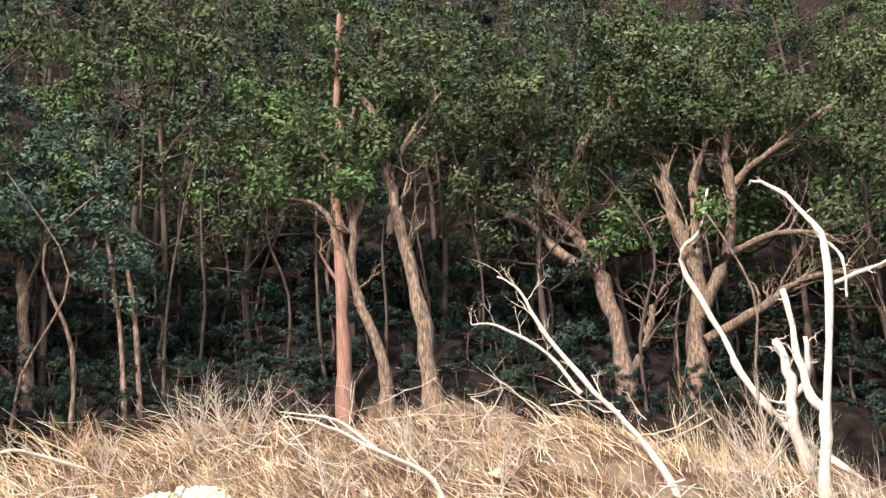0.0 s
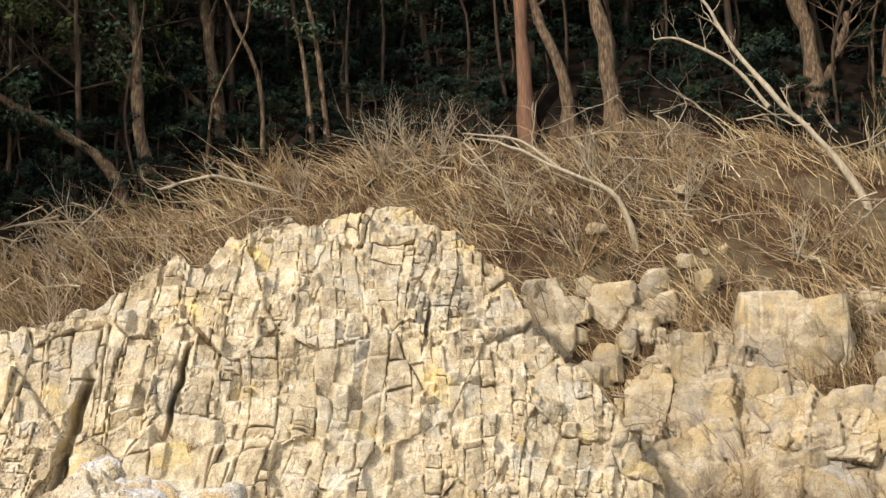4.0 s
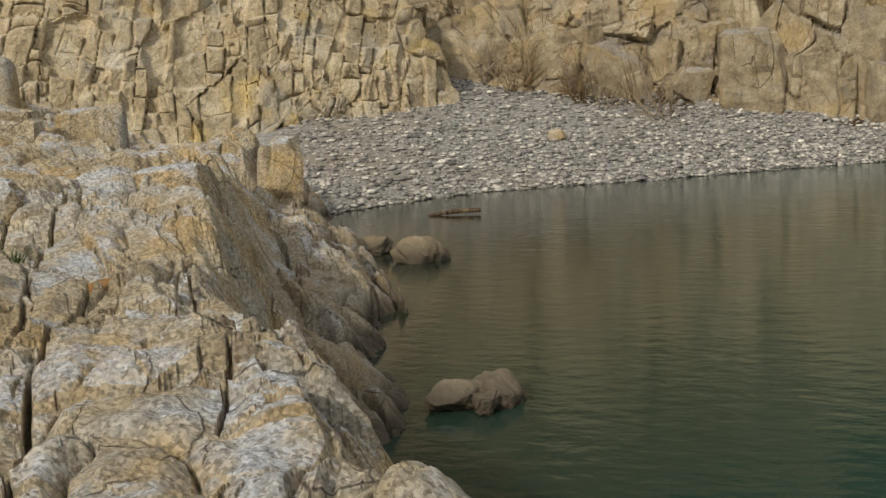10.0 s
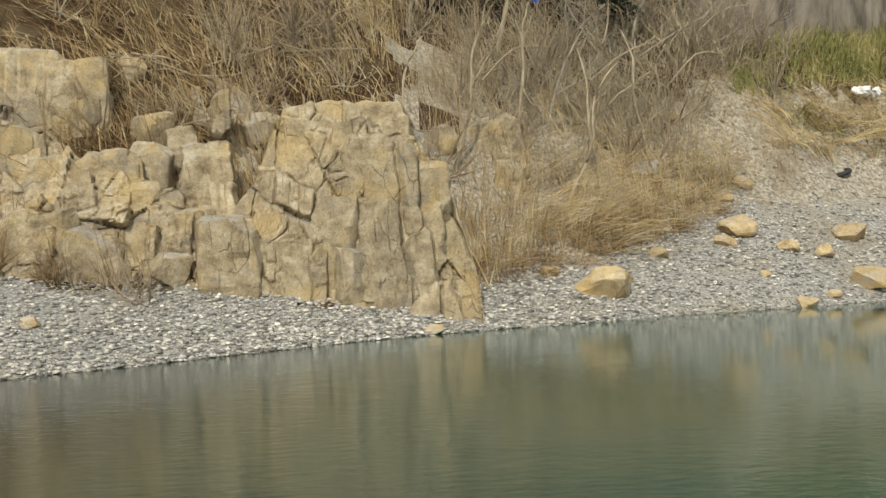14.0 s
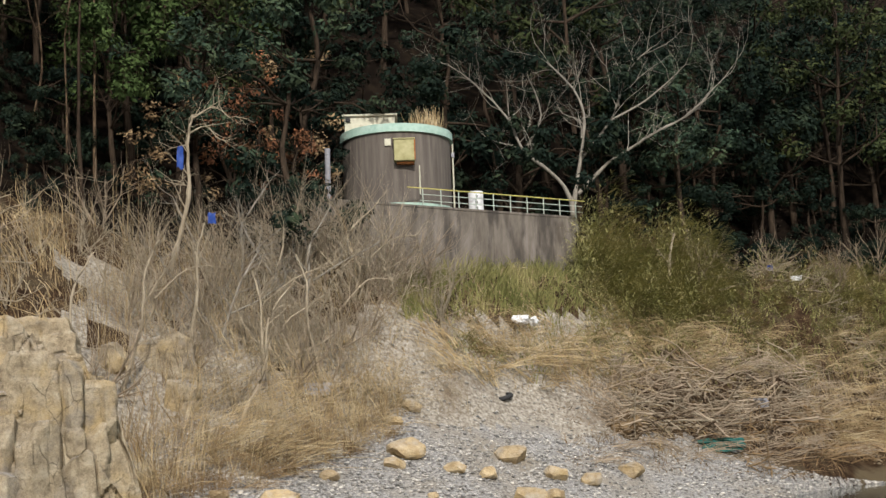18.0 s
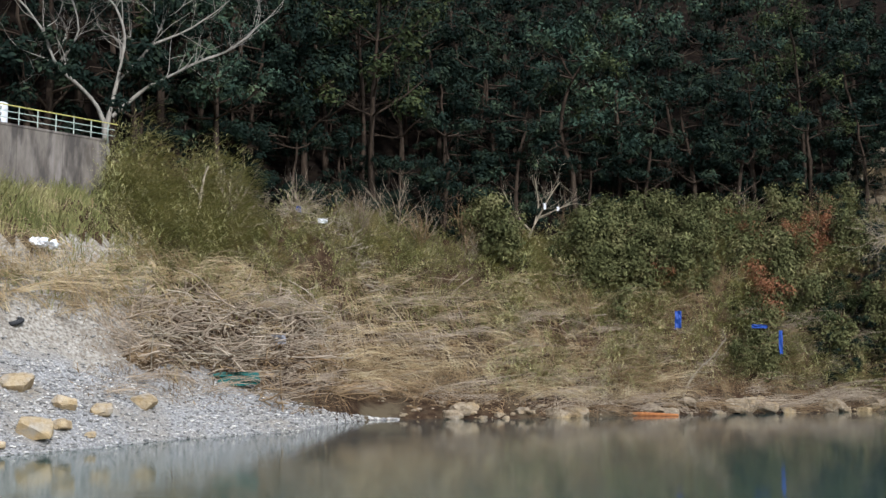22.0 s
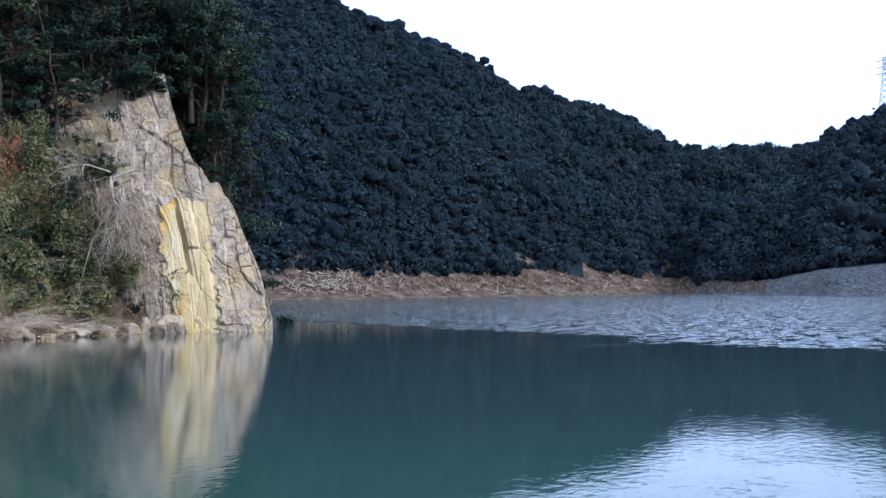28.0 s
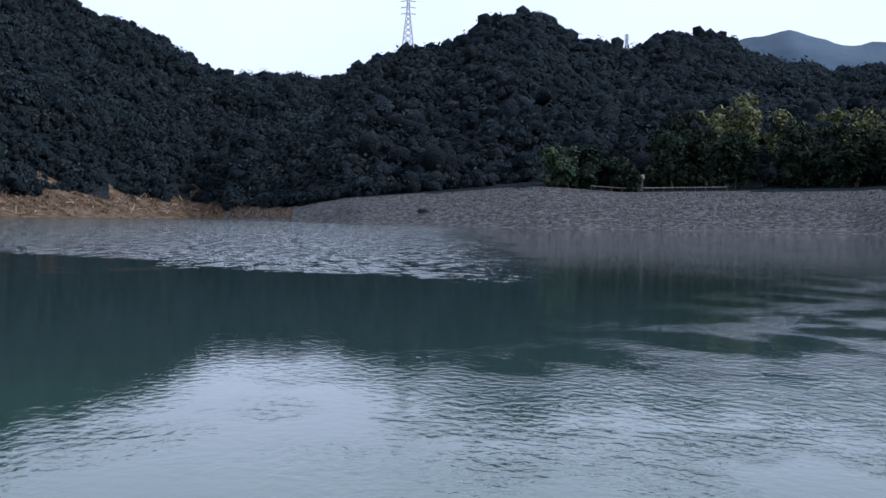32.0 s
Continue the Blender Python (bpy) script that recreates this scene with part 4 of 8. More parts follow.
split_pieces(dv, df, did, "rock_block", M_BLOCK, small_cliff, 100, "rock_rubble", False)

# ---- the rock shelf in the foreground ----
EDGE_Y = [0, 3, 5, 7, 8.5, 9.9, 11.8, 13.6, 15.2, 16.5, 18.2, 21, 24, 29, 36]
EDGE_X = [1.2, 0.2, -0.8, -2.1, -3.3, -4.3, -4.7, -5.7, -6.6, -6.6, -7.5, -9.0, -11.0, -13.6, -15.0]
LIP_Y = [0, 4, 6.7, 8.1, 9.5, 10.3, 12.7, 16, 20, 25, 36]
LIP_X = [0.6, -1.0, -3.0, -4.3, -5.4, -5.8, -7.1, -8.9, -11.2, -13.2, -17]
CREST_AZ = [-80, -56, -52, -48, -46, -44.5, -41, -39, -37.5, -35, -33, -31, -28.5, -26.5, -25.5, -24]
CREST_Z = [5.0, 4.3, 4.1, 3.3, 3.8, 4.15, 3.7, 3.3, 2.9, 2.75, 2.3, 2.0, 2.1, 1.7, 1.2, 0.8]


def shelf_z(x, y):
    """Height of the shelf without its joints."""
    ex = np.interp(y, EDGE_Y, EDGE_X)
    inland = (ex - x) * 0.93
    d = np.hypot(x, y)
    az = np.degrees(np.arctan2(x, y))
    crest = np.interp(az, CREST_AZ, CREST_Z)
    near = np.interp(d, [0, 5, 8, 10, 14, 18], [1.5, 1.5, 1.78, 1.95, 2.2, 2.35]) + 0.035 * np.clip(-44 - az, 0, 30) * smooth(8, 14, d)
    far = smooth(15, 25.5, d)
    flat = near * (1 - far) + crest * far - 0.9 * smooth(27, 33, d)
    flat = np.minimum(flat, near + 2.2)
    past_lip = (np.interp(y, LIP_Y, LIP_X) - x) * 0.93 + 0.22 * vnoise(x * 0.9, y * 0.9, 75) + 0.10 * vnoise(x * 2.6, y * 2.6, 76)
    skirt = np.interp(inland, [-3, 0, 0.5, 1.2, 2.0], [-3.6, 0, 0.42, 0.85, 1.15])
    z = skirt + np.maximum(flat - skirt, 0) * smooth(-0.75, 0.5, past_lip) - 0.08
    z = z + 0.30 * fbm(x * 0.35, y * 0.35, 3, 70) * smooth(0.3, 3, inland)
    # gullies washed down the flank to the water
    along = y * 0.9 + x * 0.35 + 0.35 * vnoise(x * 0.6, y * 0.6, 74)
    flank = smooth(-0.6, 0.3, inland) * (1 - smooth(1.4, 2.6, inland))
    z = z + flank * (0.22 * vnoise(along * 0.8, inland * 0.6, 71) + 0.12 * vnoise(along * 2.3, inland * 1.5, 72))
    return z


# the long open joints of the shelf, in plan
JOINTS = [[(-3.6, 4.0), (-4.7, 5.6), (-5.2, 6.5), (-5.9, 7.6), (-6.9, 9.1), (-8.0, 11.2)], [(-3.5, 4.3), (-4.4, 5.7), (-5.1, 6.9), (-5.9, 8.6)], [(-7.2, 4.4), (-8.6, 5.6), (-9.6, 6.7), (-11.1, 8.3), (-12.5, 9.7)],
          [(-11.2, 6.6), (-12.9, 8.0), (-13.9, 8.9)], [(-8.7, 5.9), (-9.4, 6.8), (-10.3, 7.6), (-12.3, 9.7)], [(-3.1, 5.5), (-3.7, 6.7), (-4.6, 8.6)], [(-5.9, 7.0), (-6.7, 7.9), (-7.4, 9.2), (-8.7, 11.4)], [(-8.3, 8.7), (-8.7, 9.9), (-9.6, 11.5)],
          [(-6.4, 5.0), (-7.3, 6.2), (-8.1, 7.0)], [(-5.2, 6.5), (-6.3, 6.4), (-7.6, 6.7)], [(-9.6, 6.7), (-8.8, 7.6), (-8.3, 8.7)]]


def joint_gap(X, Y):
    """Distance in plan to the nearest long joint."""
    best = np.full(X.shape, 9.0)
    wx, wy = X + 0.05 * vnoise(X * 3.3, Y * 3.3, 61), Y + 0.05 * vnoise(X * 3.3, Y * 3.3, 62)
    for line in JOINTS:
        for (x0, y0), (x1, y1) in zip(line[:-1], line[1:]):
            dx, dy = x1 - x0, y1 - y0
            t = np.clip(((wx - x0) * dx + (wy - y0) * dy) / (dx * dx + dy * dy), 0, 1)
            best = np.minimum(best, np.hypot(wx - x0 - t * dx, wy - y0 - t * dy))
    return best


def shelf_mesh():
    az = np.radians(np.concatenate([np.linspace(-84, -62, 110, endpoint=False), np.linspace(-62, -14, 780, endpoint=False), np.linspace(-14, -4, 50)]))
    rr = np.concatenate([np.geomspace(0.4, 4.0, 20), np.geomspace(4.05, 33, 580)])
    A, Rr = np.meshgrid(az, rr, indexing="ij")
    X, Y = Rr * np.sin(A), Rr * np.cos(A)
    Z = shelf_z(X, Y)
    wx = 0.40 * vnoise(X * 0.7, Y * 0.7, 2) + 0.12 * vnoise(X * 2.4, Y * 2.4, 12) + 0.03 * vnoise(X * 8, Y * 8, 14)
    wy = 0.40 * vnoise(X * 0.7 + 9, Y * 0.7, 3) + 0.12 * vnoise(X * 2.4, Y * 2.4, 13) + 0.03 * vnoise(X * 8, Y * 8, 15)
    turn = radians(33)
    rx = (X + wx) * math.cos(turn) + (Y + wy) * math.sin(turn)
    ry = (Y + wy) * math.cos(turn) - (X + wx) * math.sin(turn)
    e1, cx, cy, ox, oy = bricks(rx * 0.72, ry * 0.40 + 30, 101, 0.9)
    h1, g1 = hash2(cx, cy, 6), hash2(cx, cy, 7)
    e2, c2x, c2y, o2x, o2y = cells(rx * 1.0 + 5 * h1, ry * 0.75 + 60, 131, 0.95)
    e3, c3x, c3y, o3x, o3y = bricks(rx * 2.1 + 3 * g1, ry * 1.3 + 60 + 5 * h1, 151, 0.9)
    inland = smooth(-0.2, 1.6, (np.interp(Y, EDGE_Y, EDGE_X) - X))
    live = 0.75 + 0.25 * inland
    in1, in2, in3 = round_in(e1, 0.09), round_in(e2, 0.30), round_in(e3, 0.2)
    broken = smooth(0.05, 0.35, vnoise(X * 0.45, Y * 0.45, 33) + 0.05)
    Z = Z + live * in1 * (0.05 + 0.17 * (h1 - 0.5) + ox * (g1 - 0.5) * 0.20 + oy * (hash2(cx, cy, 8) - 0.5) * 0.30)
    Z = Z + live * in2 * (0.05 + 0.12 * (hash2(c2x, c2y, 3) - 0.35) + o2x * 0.10 * (hash2(c2x, c2y, 4) - 0.5))
    Z = Z + live * broken * in3 * 0.09 * (hash2(c3x, c3y, 14) - 0.35)
    # towards its crest the shelf is broken into upstanding blocks
    far_block = smooth(15, 21, Rr) * live
    Z = Z + far_block * (0.20 * in3 * (hash2(c3x, c3y, 15) - 0.5) + 0.40 * in1 * (hash2(cx, cy, 16) - 0.55) + 0.22 * in2 * (hash2(c2x, c2y, 17) - 0.6))
    Z = Z - 0.10 * (1 - smooth(0, 0.018, e1)) * (0.25 + (hash2(cx, cy, 9) > 0.5)) - 0.05 * broken * (1 - smooth(0, 0.05, e3)) * (hash2(c3x, c3y, 2) > 0.4)
    Z = Z - 0.05 * (1 - smooth(0, 0.05, e2)) * (hash2(c2x, c2y, 8) > 0.5)
    Z = Z + (0.09 + 0.10 * (1 - inland)) * fbm(X * 1.7, Y * 1.7, 6, 77) + 0.03 * fbm(X * 8, Y * 8, 3, 78)
    # broken facets
    for k, (sc, am) in enumerate(((0.9, 0.10), (2.2, 0.05), (4.6, 0.026))):
        _, fx, fy, gx, gy = cells(rx * sc + 3 * k, ry * sc * 0.8, 160 + k, 0.95)
        Z = Z + am * (gx * (hash2(fx, fy, 3) - 0.5) + gy * (hash2(fx, fy, 4) - 0.5) + 0.35 * (hash2(fx, fy, 5) - 0.5)) * 2.0
    gap = joint_gap(X, Y)
    Z = Z - 0.20 * (1 - smooth(0.006, 0.024, gap)) - 0.05 * (1 - smooth(0.03, 0.22, gap))
    # jointed blocks down the flank
    side = 1 - smooth(0.8, 2.8, np.interp(Y, EDGE_Y, EDGE_X) - X)
    Z = Z + side * (0.34 * in2 * (hash2(c2x, c2y, 41) - 0.5) + 0.20 * in3 * (hash2(c3x, c3y, 42) - 0.5) - 0.10 * (1 - smooth(0.01, 0.07, e3)))
    ids = (cx + 500) * 100000 + (cy + 500)
    return np.stack([X, Y, Z], -1).reshape(-1, 3), grid_faces(len(az), len(rr))[:, ::-1], ids.ravel()


sv, sf, sid = shelf_mesh()
shelf = thing("rock_shelf", (0, 0, 0), "weathered speckled granite shelf with long open joints sloping into the river", "rock", kind="structure")
split_pieces(sv, sf, sid, "rock_slab", M_SHELF, shelf, 260, "rock_rubble", False)

# ledge underfoot, behind the eye
A, Rr = np.meshgrid(np.radians(np.linspace(-4, 276, 90)), np.geomspace(0.4, 9, 30), indexing="ij")
X, Y = Rr * np.sin(A), Rr * np.cos(A)
Z = 1.55 + 0.15 * fbm(X * 0.6, Y * 0.6, 4, 91) - 2.4 * smooth(3.0, 9.0, Rr)
part("rock_ledge", mesh_np("rock_ledge", np.stack([X, Y, Z], -1).reshape(-1, 3), grid_faces(90, 30)[:, ::-1], M_SHELF, False), shelf)
# ---- loose rock, blocks and pebbles ----
def lump_mesh(name, size, material, seed, square=4.0, rough=0.08, n=9, joints=0.0, cuts=11, shade=False):
    """A weathered rock: rounded box with knocked-off corners, bumps and joints."""
    bm = bmesh.new()
    bmesh.ops.create_cube(bm, size=2.0)
    bmesh.ops.subdivide_edges(bm, edges=list(bm.edges), cuts=n, use_grid_fill=True)
    co = np.array([v.co[:] for v in bm.verts])
    p = np.linalg.norm(np.abs(co) ** 1.0, ord=square, axis=1, keepdims=True)
    co = co / p
    rs_ = np.random.default_rng(seed)
    for _ in range(cuts):
        nrm = rs_.normal(0, 1, 3)
        nrm /= np.linalg.norm(nrm)
        cut = rs_.uniform(1.0, 1.35) if square > 10 else (rs_.uniform(0.66, 0.98) if square > 4.6 else rs_.uniform(0.75, 1.0))
        over = np.clip(co @ nrm - cut, 0, None)
        co = co - over[:, None] * nrm * (1.0 if square > 4 else 0.85)
    s = seed * 3.7
    k = fbm(co[:, 0] * 1.7 + s, co[:, 1] * 1.7 + co[:, 2] * 1.3, 4, seed) * rough * 2.2
    k = k + fbm(co[:, 0] * 5 + s, co[:, 2] * 5 + co[:, 1] * 3, 3, seed + 3) * rough * 0.8
    if joints:
        e, cx, cy, _, _ = bricks(co[:, 0] * 1.3 + s, co[:, 2] * 1.1, seed)
        k = k - joints * (1 - smooth(0, 0.12, e)) + joints * 0.8 * (hash2(cx, cy, seed) - 0.5)
    co = co * (1 + k[:, None]) * np.array(size) * 0.5
    for v, c in zip(bm.verts, co):
        v.co = c
    bmesh.ops.recalc_face_normals(bm, faces=bm.faces)
    return bm_mesh(name, bm, material, shade=shade)


def rock(name, az, d, z, size, material, seed, label, category="rock", group="", turn=0.0, tilt=(0, 0), square=4.0, rough=0.08, n=9, joints=0.0, cuts=11, shade=False):
    ob = new(name, lump_mesh(name, size, material, seed, square, rough, n, joints, cuts, shade))
    x, y = polar(az, d)
    ob.matrix_basis = pose(x, y, z, tilt[0], tilt[1], -az + turn)
    return tagged(ob, label, category, group)


def block_mesh(name, size, material, seed, n=14, chip=0.05, taper=0.06):
    """An angular quarried-looking block: flat faces, knocked-off corners, worn edges, a fluted front."""
    r = np.random.default_rng(seed)
    bm = bmesh.new()
    bmesh.ops.create_cube(bm, size=2.0)
    bmesh.ops.subdivide_edges(bm, edges=list(bm.edges), cuts=n, use_grid_fill=True)
    co = np.array([v.co[:] for v in bm.verts])
    half = np.array(size) * 0.5
    p = np.sign(co) * np.abs(co) ** 0.9 * half
    # worn edges, then broken corners
    wear = 0.16 * half.min() + 0.05
    inner = np.clip(p, -(half - wear), half - wear)
    off = p - inner
    ln = np.linalg.norm(off, axis=1, keepdims=True) + 1e-9
    p = inner + off / ln * np.minimum(ln, wear)
    for _ in range(13):
        nrm = r.normal(0, 1, 3) * np.array([1.0, 0.8, 1.1])
        nrm /= np.linalg.norm(nrm)
        reach = float(np.abs(nrm) @ half)
        over = np.clip(p @ nrm - reach * r.uniform(0.62, 0.93), 0, None)
        p = p - over[:, None] * nrm
    up = p[:, 2] / half[2]
    p[:, 0] *= 1 - taper * up * r.uniform(-0.3, 1.6)
    p[:, 0] += half[0] * 0.16 * r.uniform(-1, 1) * up
    p[:, 1] += 0.10 * half[1] * up
    s = seed * 3.7
    nrm = p / (half * half)
    nrm /= np.linalg.norm(nrm, axis=1, keepdims=True) + 1e-9
    k = chip * (fbm(p[:, 0] * 0.9 + s, p[:, 2] * 0.7 + p[:, 1], 4, seed) * 3.0 + 1.3 * fbm(p[:, 0] * 3.4 + s, p[:, 2] * 0.9 + p[:, 1] * 2, 3, seed + 5))
    e, cx, cy, _, _ = bricks(p[:, 0] * 1.1 + s, p[:, 2] * 0.55 + s, seed, 0.9)
    k = k - 0.06 * (1 - smooth(0, 0.06, e)) + 0.13 * (hash2(cx, cy, seed) - 0.5)
    p = p + nrm * k[:, None]
    for v, c in zip(bm.verts, p):
        v.co = c
    bmesh.ops.recalc_face_normals(bm, faces=bm.faces)
    return bm_mesh(name, bm, material)


# rounded boulders bedded on the shelf: compass angle, distance, middle height, width, height
BOULDERS = [(-55.3, 16.5, 3.45, 1.9, 1.5), (-51.4, 13.5, 2.85, 1.15, 1.1), (-47.5, 12.0, 2.35, 1.75, 1.55), (-44.6, 14.5, 2.6, 0.75, 0.7), (-39.6, 13.2, 2.2, 1.0, 0.8), (-33.9, 14.8, 1.9, 0.95, 0.95),
            (-49.9, 8.6, 1.62, 1.2, 0.9), (-26.9, 7.9, 1.2, 0.66, 0.85), (-43.9, 28.0, 4.0, 0.95, 1.05), (-42.1, 24.0, 3.4, 1.0, 0.8), (-51.9, 22.0, 3.6, 0.9, 0.85), (-55.5, 12.5, 2.4, 1.0, 0.6), (-43.4, 12.5, 2.1, 0.42, 0.5),
            (-46.9, 20.0, 2.9, 1.2, 0.6), (-28.6, 26.0, 1.8, 0.8, 1.1)]
for k, (a, d, z, w, h) in enumerate(BOULDERS):
    rock("boulder", a, d, z - 0.06, (w * 1.06, w * 1.0, h * 1.1), M_BOULDER, 40 + k, "rounded speckled granite boulder bedded on the rock shelf", "boulder", "boulders on the shelf",
         turn=k * 23.0, square=2.7, rough=0.10, n=24, cuts=6, shade=True)
# squared blocks standing on the shelf
SQUARED = [(-31.0, 14.2, 1.6, 0.8, 1.5), (-37.9, 20.0, 2.62, 0.68, 0.85), (-36.0, 20.6, 2.4, 0.4, 0.8), (-34.7, 21.0, 2.5, 0.85, 1.0), (-40.2, 19.0, 2.4, 0.9, 0.7), (-30.2, 23.0, 1.85, 0.75, 0.9), (-26.8, 25.0, 1.4, 0.9, 1.5), (-39.3, 24.5, 3.3, 1.1, 1.0), (-54.0, 9.5, 2.0, 0.4, 0.5)]
for k, (a, d, z, w, h) in enumerate(SQUARED):
    ob = new("shelf_block", block_mesh("shelf_block", (w * 1.08, w * 0.95, h * 1.1), M_BOULDER if d < 18 else M_SHELF, 860 + k, 12, 0.05))
    ob.matrix_basis = pose(*polar(a, d), z - 0.05, (k * 5) % 7 - 3, (k * 7) % 9 - 4, -a + (k * 11) % 24 - 12)
    tagged(ob, "squared granite block split by open joints on the shelf", "rock", "blocks on the shelf")
for a, d, w, dp, h in [(-20.7, 22.4, 0.95, 0.7, 0.85), (-23.0, 23.6, 0.9, 0.6, 0.5), (-19.5, 12.6, 0.68, 0.5, 0.42), (-17.4, 12.75, 0.62, 0.5, 0.5), (-18.0, 12.3, 0.26, 0.22, 0.24)]:
    rock("water_rock", a, d, 0.1, (w, dp, h * 0.8), M_BLOCK, int(60 - a), "low grey-tan rock breaking the river surface", "rock", "rocks in the water", turn=a * 7, square=3.4, rough=0.12, n=12)

def on_ground(az, el):
    """Where a sight line from the eye at this angle first meets the land."""
    d = np.arange(20, 130, 0.1)
    x, y = d * math.sin(radians(az)), d * math.cos(radians(az))
    hit = ground(x, y) > EYE_Z + d * math.tan(radians(el))
    return float(d[np.argmax(hit)]) if hit.any() else 60.0


# blocks of the small cliff behind the beach: compass angle, distance, middle height, width, height
FRONT = [(-3.25, 43.2, 2.37, 1.8, 2.71), (-1.11, 43.4, 3.06, 1.6, 4.28), (0.96, 43.2, 2.73, 1.67, 3.45), (2.85, 43.6, 2.59, 1.33, 1.86), (0.78, 44.2, 5.49, 1.82, 2.71), (2.25, 44.0, 5.24, 0.61, 2.43), (3.32, 44.4, 5.29, 1.23, 1.89), (3.13, 44.0, 3.56, 1.07, 1.97)]
CAPS = [(-1.71, 44.6, 6.54, 2.36, 2.8), (-5.8, 42.6, 2.68, 1.97, 2.9), (-3.12, 44.6, 4.79, 1.9, 2.2), (6.18, 46.9, 6.7, 2.61, 1.75), (1.26, 46.5, 7.54, 1.96, 1.33), (6.97, 45.5, 5.2, 1.16, 1.37), (-0.59, 47.5, 7.88, 1.0, 0.7)]
WEST = [(-10.93, 45.5, 5.17, 2.39, 2.73), (-6.68, 45.8, 5.85, 1.99, 1.93), (-7.73, 46.5, 6.91, 0.98, 1.5), (-5.99, 47.0, 8.22, 0.72, 1.31), (-13.83, 43.6, 3.5, 4.2, 1.9), (-16.99, 45.5, 6.25, 1.92, 2.75), (-13.61, 45.0, 5.41, 1.07, 1.31), (-13.77, 47.5, 8.34, 1.21, 1.11)]
WEST += [(-18.31, 43.0, 3.43, 1.83, 2.22), (-8.98, 46.0, 6.13, 1.24, 1.44), (-5.78, 44.8, 4.64, 0.9, 1.31), (-17.77, 47.5, 8.22, 1.92, 1.49), (-12.01, 49.0, 8.59, 1.76, 1.32), (-8.71, 44.4, 4.58, 1.39, 1.19)]
FLANK = [(-14.35, 44.0, 8.68, 1.97, 2.37), (-12.26, 45.0, 8.69, 1.98, 2.82), (-17.83, 43.0, 7.58, 1.54, 1.93), (-17.14, 41.0, 5.59, 1.65, 1.84), (-19.67, 42.0, 6.17, 1.51, 1.69), (-23.79, 44.0, 10.36, 1.78, 2.17), (-21.25, 45.0, 10.42, 2.22, 1.82), (-24.0, 43.0, 9.05, 2.31, 1.35)]
FLANK += [(-13.47, 42.0, 5.43, 1.13, 1.32), (-12.31, 41.5, 4.59, 1.27, 1.49), (-13.89, 41.5, 3.4, 3.27, 2.0), (-16.86, 55.0, 19.44, 1.97, 1.73), (-14.66, 42.5, 6.59, 1.33, 1.33), (-17.12, 41.0, 4.4, 1.65, 2.02), (-19.07, 39.5, 3.9, 1.77, 2.12)]
for k, (a, d, z, w, h) in enumerate(FRONT + CAPS + WEST + FLANK):
    front = k < 17 and k != 11 and k != 13
    if a < -18.5 and z > 7:
        d1 = on_ground(a, math.degrees(math.atan2(z - h * 0.3 - EYE_Z, d))) - 0.4
        z, w, h, d = EYE_Z + (z - EYE_Z) * d1 / d - 0.5, w * d1 / d * 0.9, h * d1 / d * 0.75, d1
    elif not front:
        # seated on the rocky slope along the same line of sight
        d1 = max(d, (42.2 + 0.5 * z + 0.025 * z * z) / math.cos(radians(a + 5.5))) if a < 4 else on_ground(a, math.degrees(math.atan2(z - h * 0.3 - EYE_Z, d)))
        z, w, h, d = EYE_Z + (z - EYE_Z) * d1 / d, w * d1 / d, h * d1 / d, d1
    root = 0.9 if k < 8 else 0.5
    deep = 2.2 if front else w * 0.7 + 0.9
    tip = (((k * 13) % 7) - 3, ((k * 7) % 7) - 3) if front else (((k * 13) % 17) - 12, ((k * 7) % 17) - 8)
    ob = new("cliff_block", block_mesh("cliff_block", (w * 1.08, deep, (h + root) * 1.04), M_BLOCK, 120 + k, 18, 0.06))
    ob.matrix_basis = pose(*polar(a, d + deep * (0.53 if front else 0.46)), z - root * 0.5, tip[0], tip[1], -a + ((k * 37) % (12 if front else 40)) - (6 if front else 20))
    tagged(ob, "pale tan block of jointed cliff rock behind the gravel beach", "rock", "cliff blocks")
rr_ = np.random.default_rng(5)
for k in range(60):
    a = rr_.uniform(-24, 6)
    d = np.interp(a, SHORE_AZ, SHORE_R) + np.interp(a, FOOT_AZ, FOOT_W) + rr_.uniform(0.0, 9)
    if a < -15 and d < 43:
        continue
    x, y = polar(a, d)
    w = rr_.uniform(0.7, 2.2) if a > -12 else rr_.uniform(0.4, 1.0)
    rock("slope_rock", a, d, ground_at(x, y) + w * 0.2, (w, w * 0.9, w * rr_.uniform(0.7, 1.3)), M_BLOCK, 300 + k, "weathered tan rock sticking out of the brushy slope", "rock", "slope rocks",
         turn=rr_.uniform(0, 90), tilt=(rr_.uniform(-15, 15), rr_.uniform(-15, 15)), square=8.0, rough=0.05, n=7, joints=0.04)

# rubble where the dome runs out into the brush
for k in range(34):
    a = rr_.uniform(-25.5, -18.5)
    d = on_ground(a, rr_.uniform(3.5, 9.5))
    x, y = polar(a, d)
    w = rr_.uniform(0.5, 1.3)
    ob = new("flank_rock", block_mesh("flank_rock", (w, w * 0.9, w * rr_.uniform(0.8, 1.3)), M_BLOCK, 620 + k % 8, 10, 0.06))
    ob.matrix_basis = pose(x, y, ground_at(x, y) + w * 0.12, rr_.uniform(-14, 14), rr_.uniform(-14, 14), rr_.uniform(0, 90))
    tagged(ob, "weathered tan rock bedded in brush beside the rock dome", "rock", "rubble beside the dome")

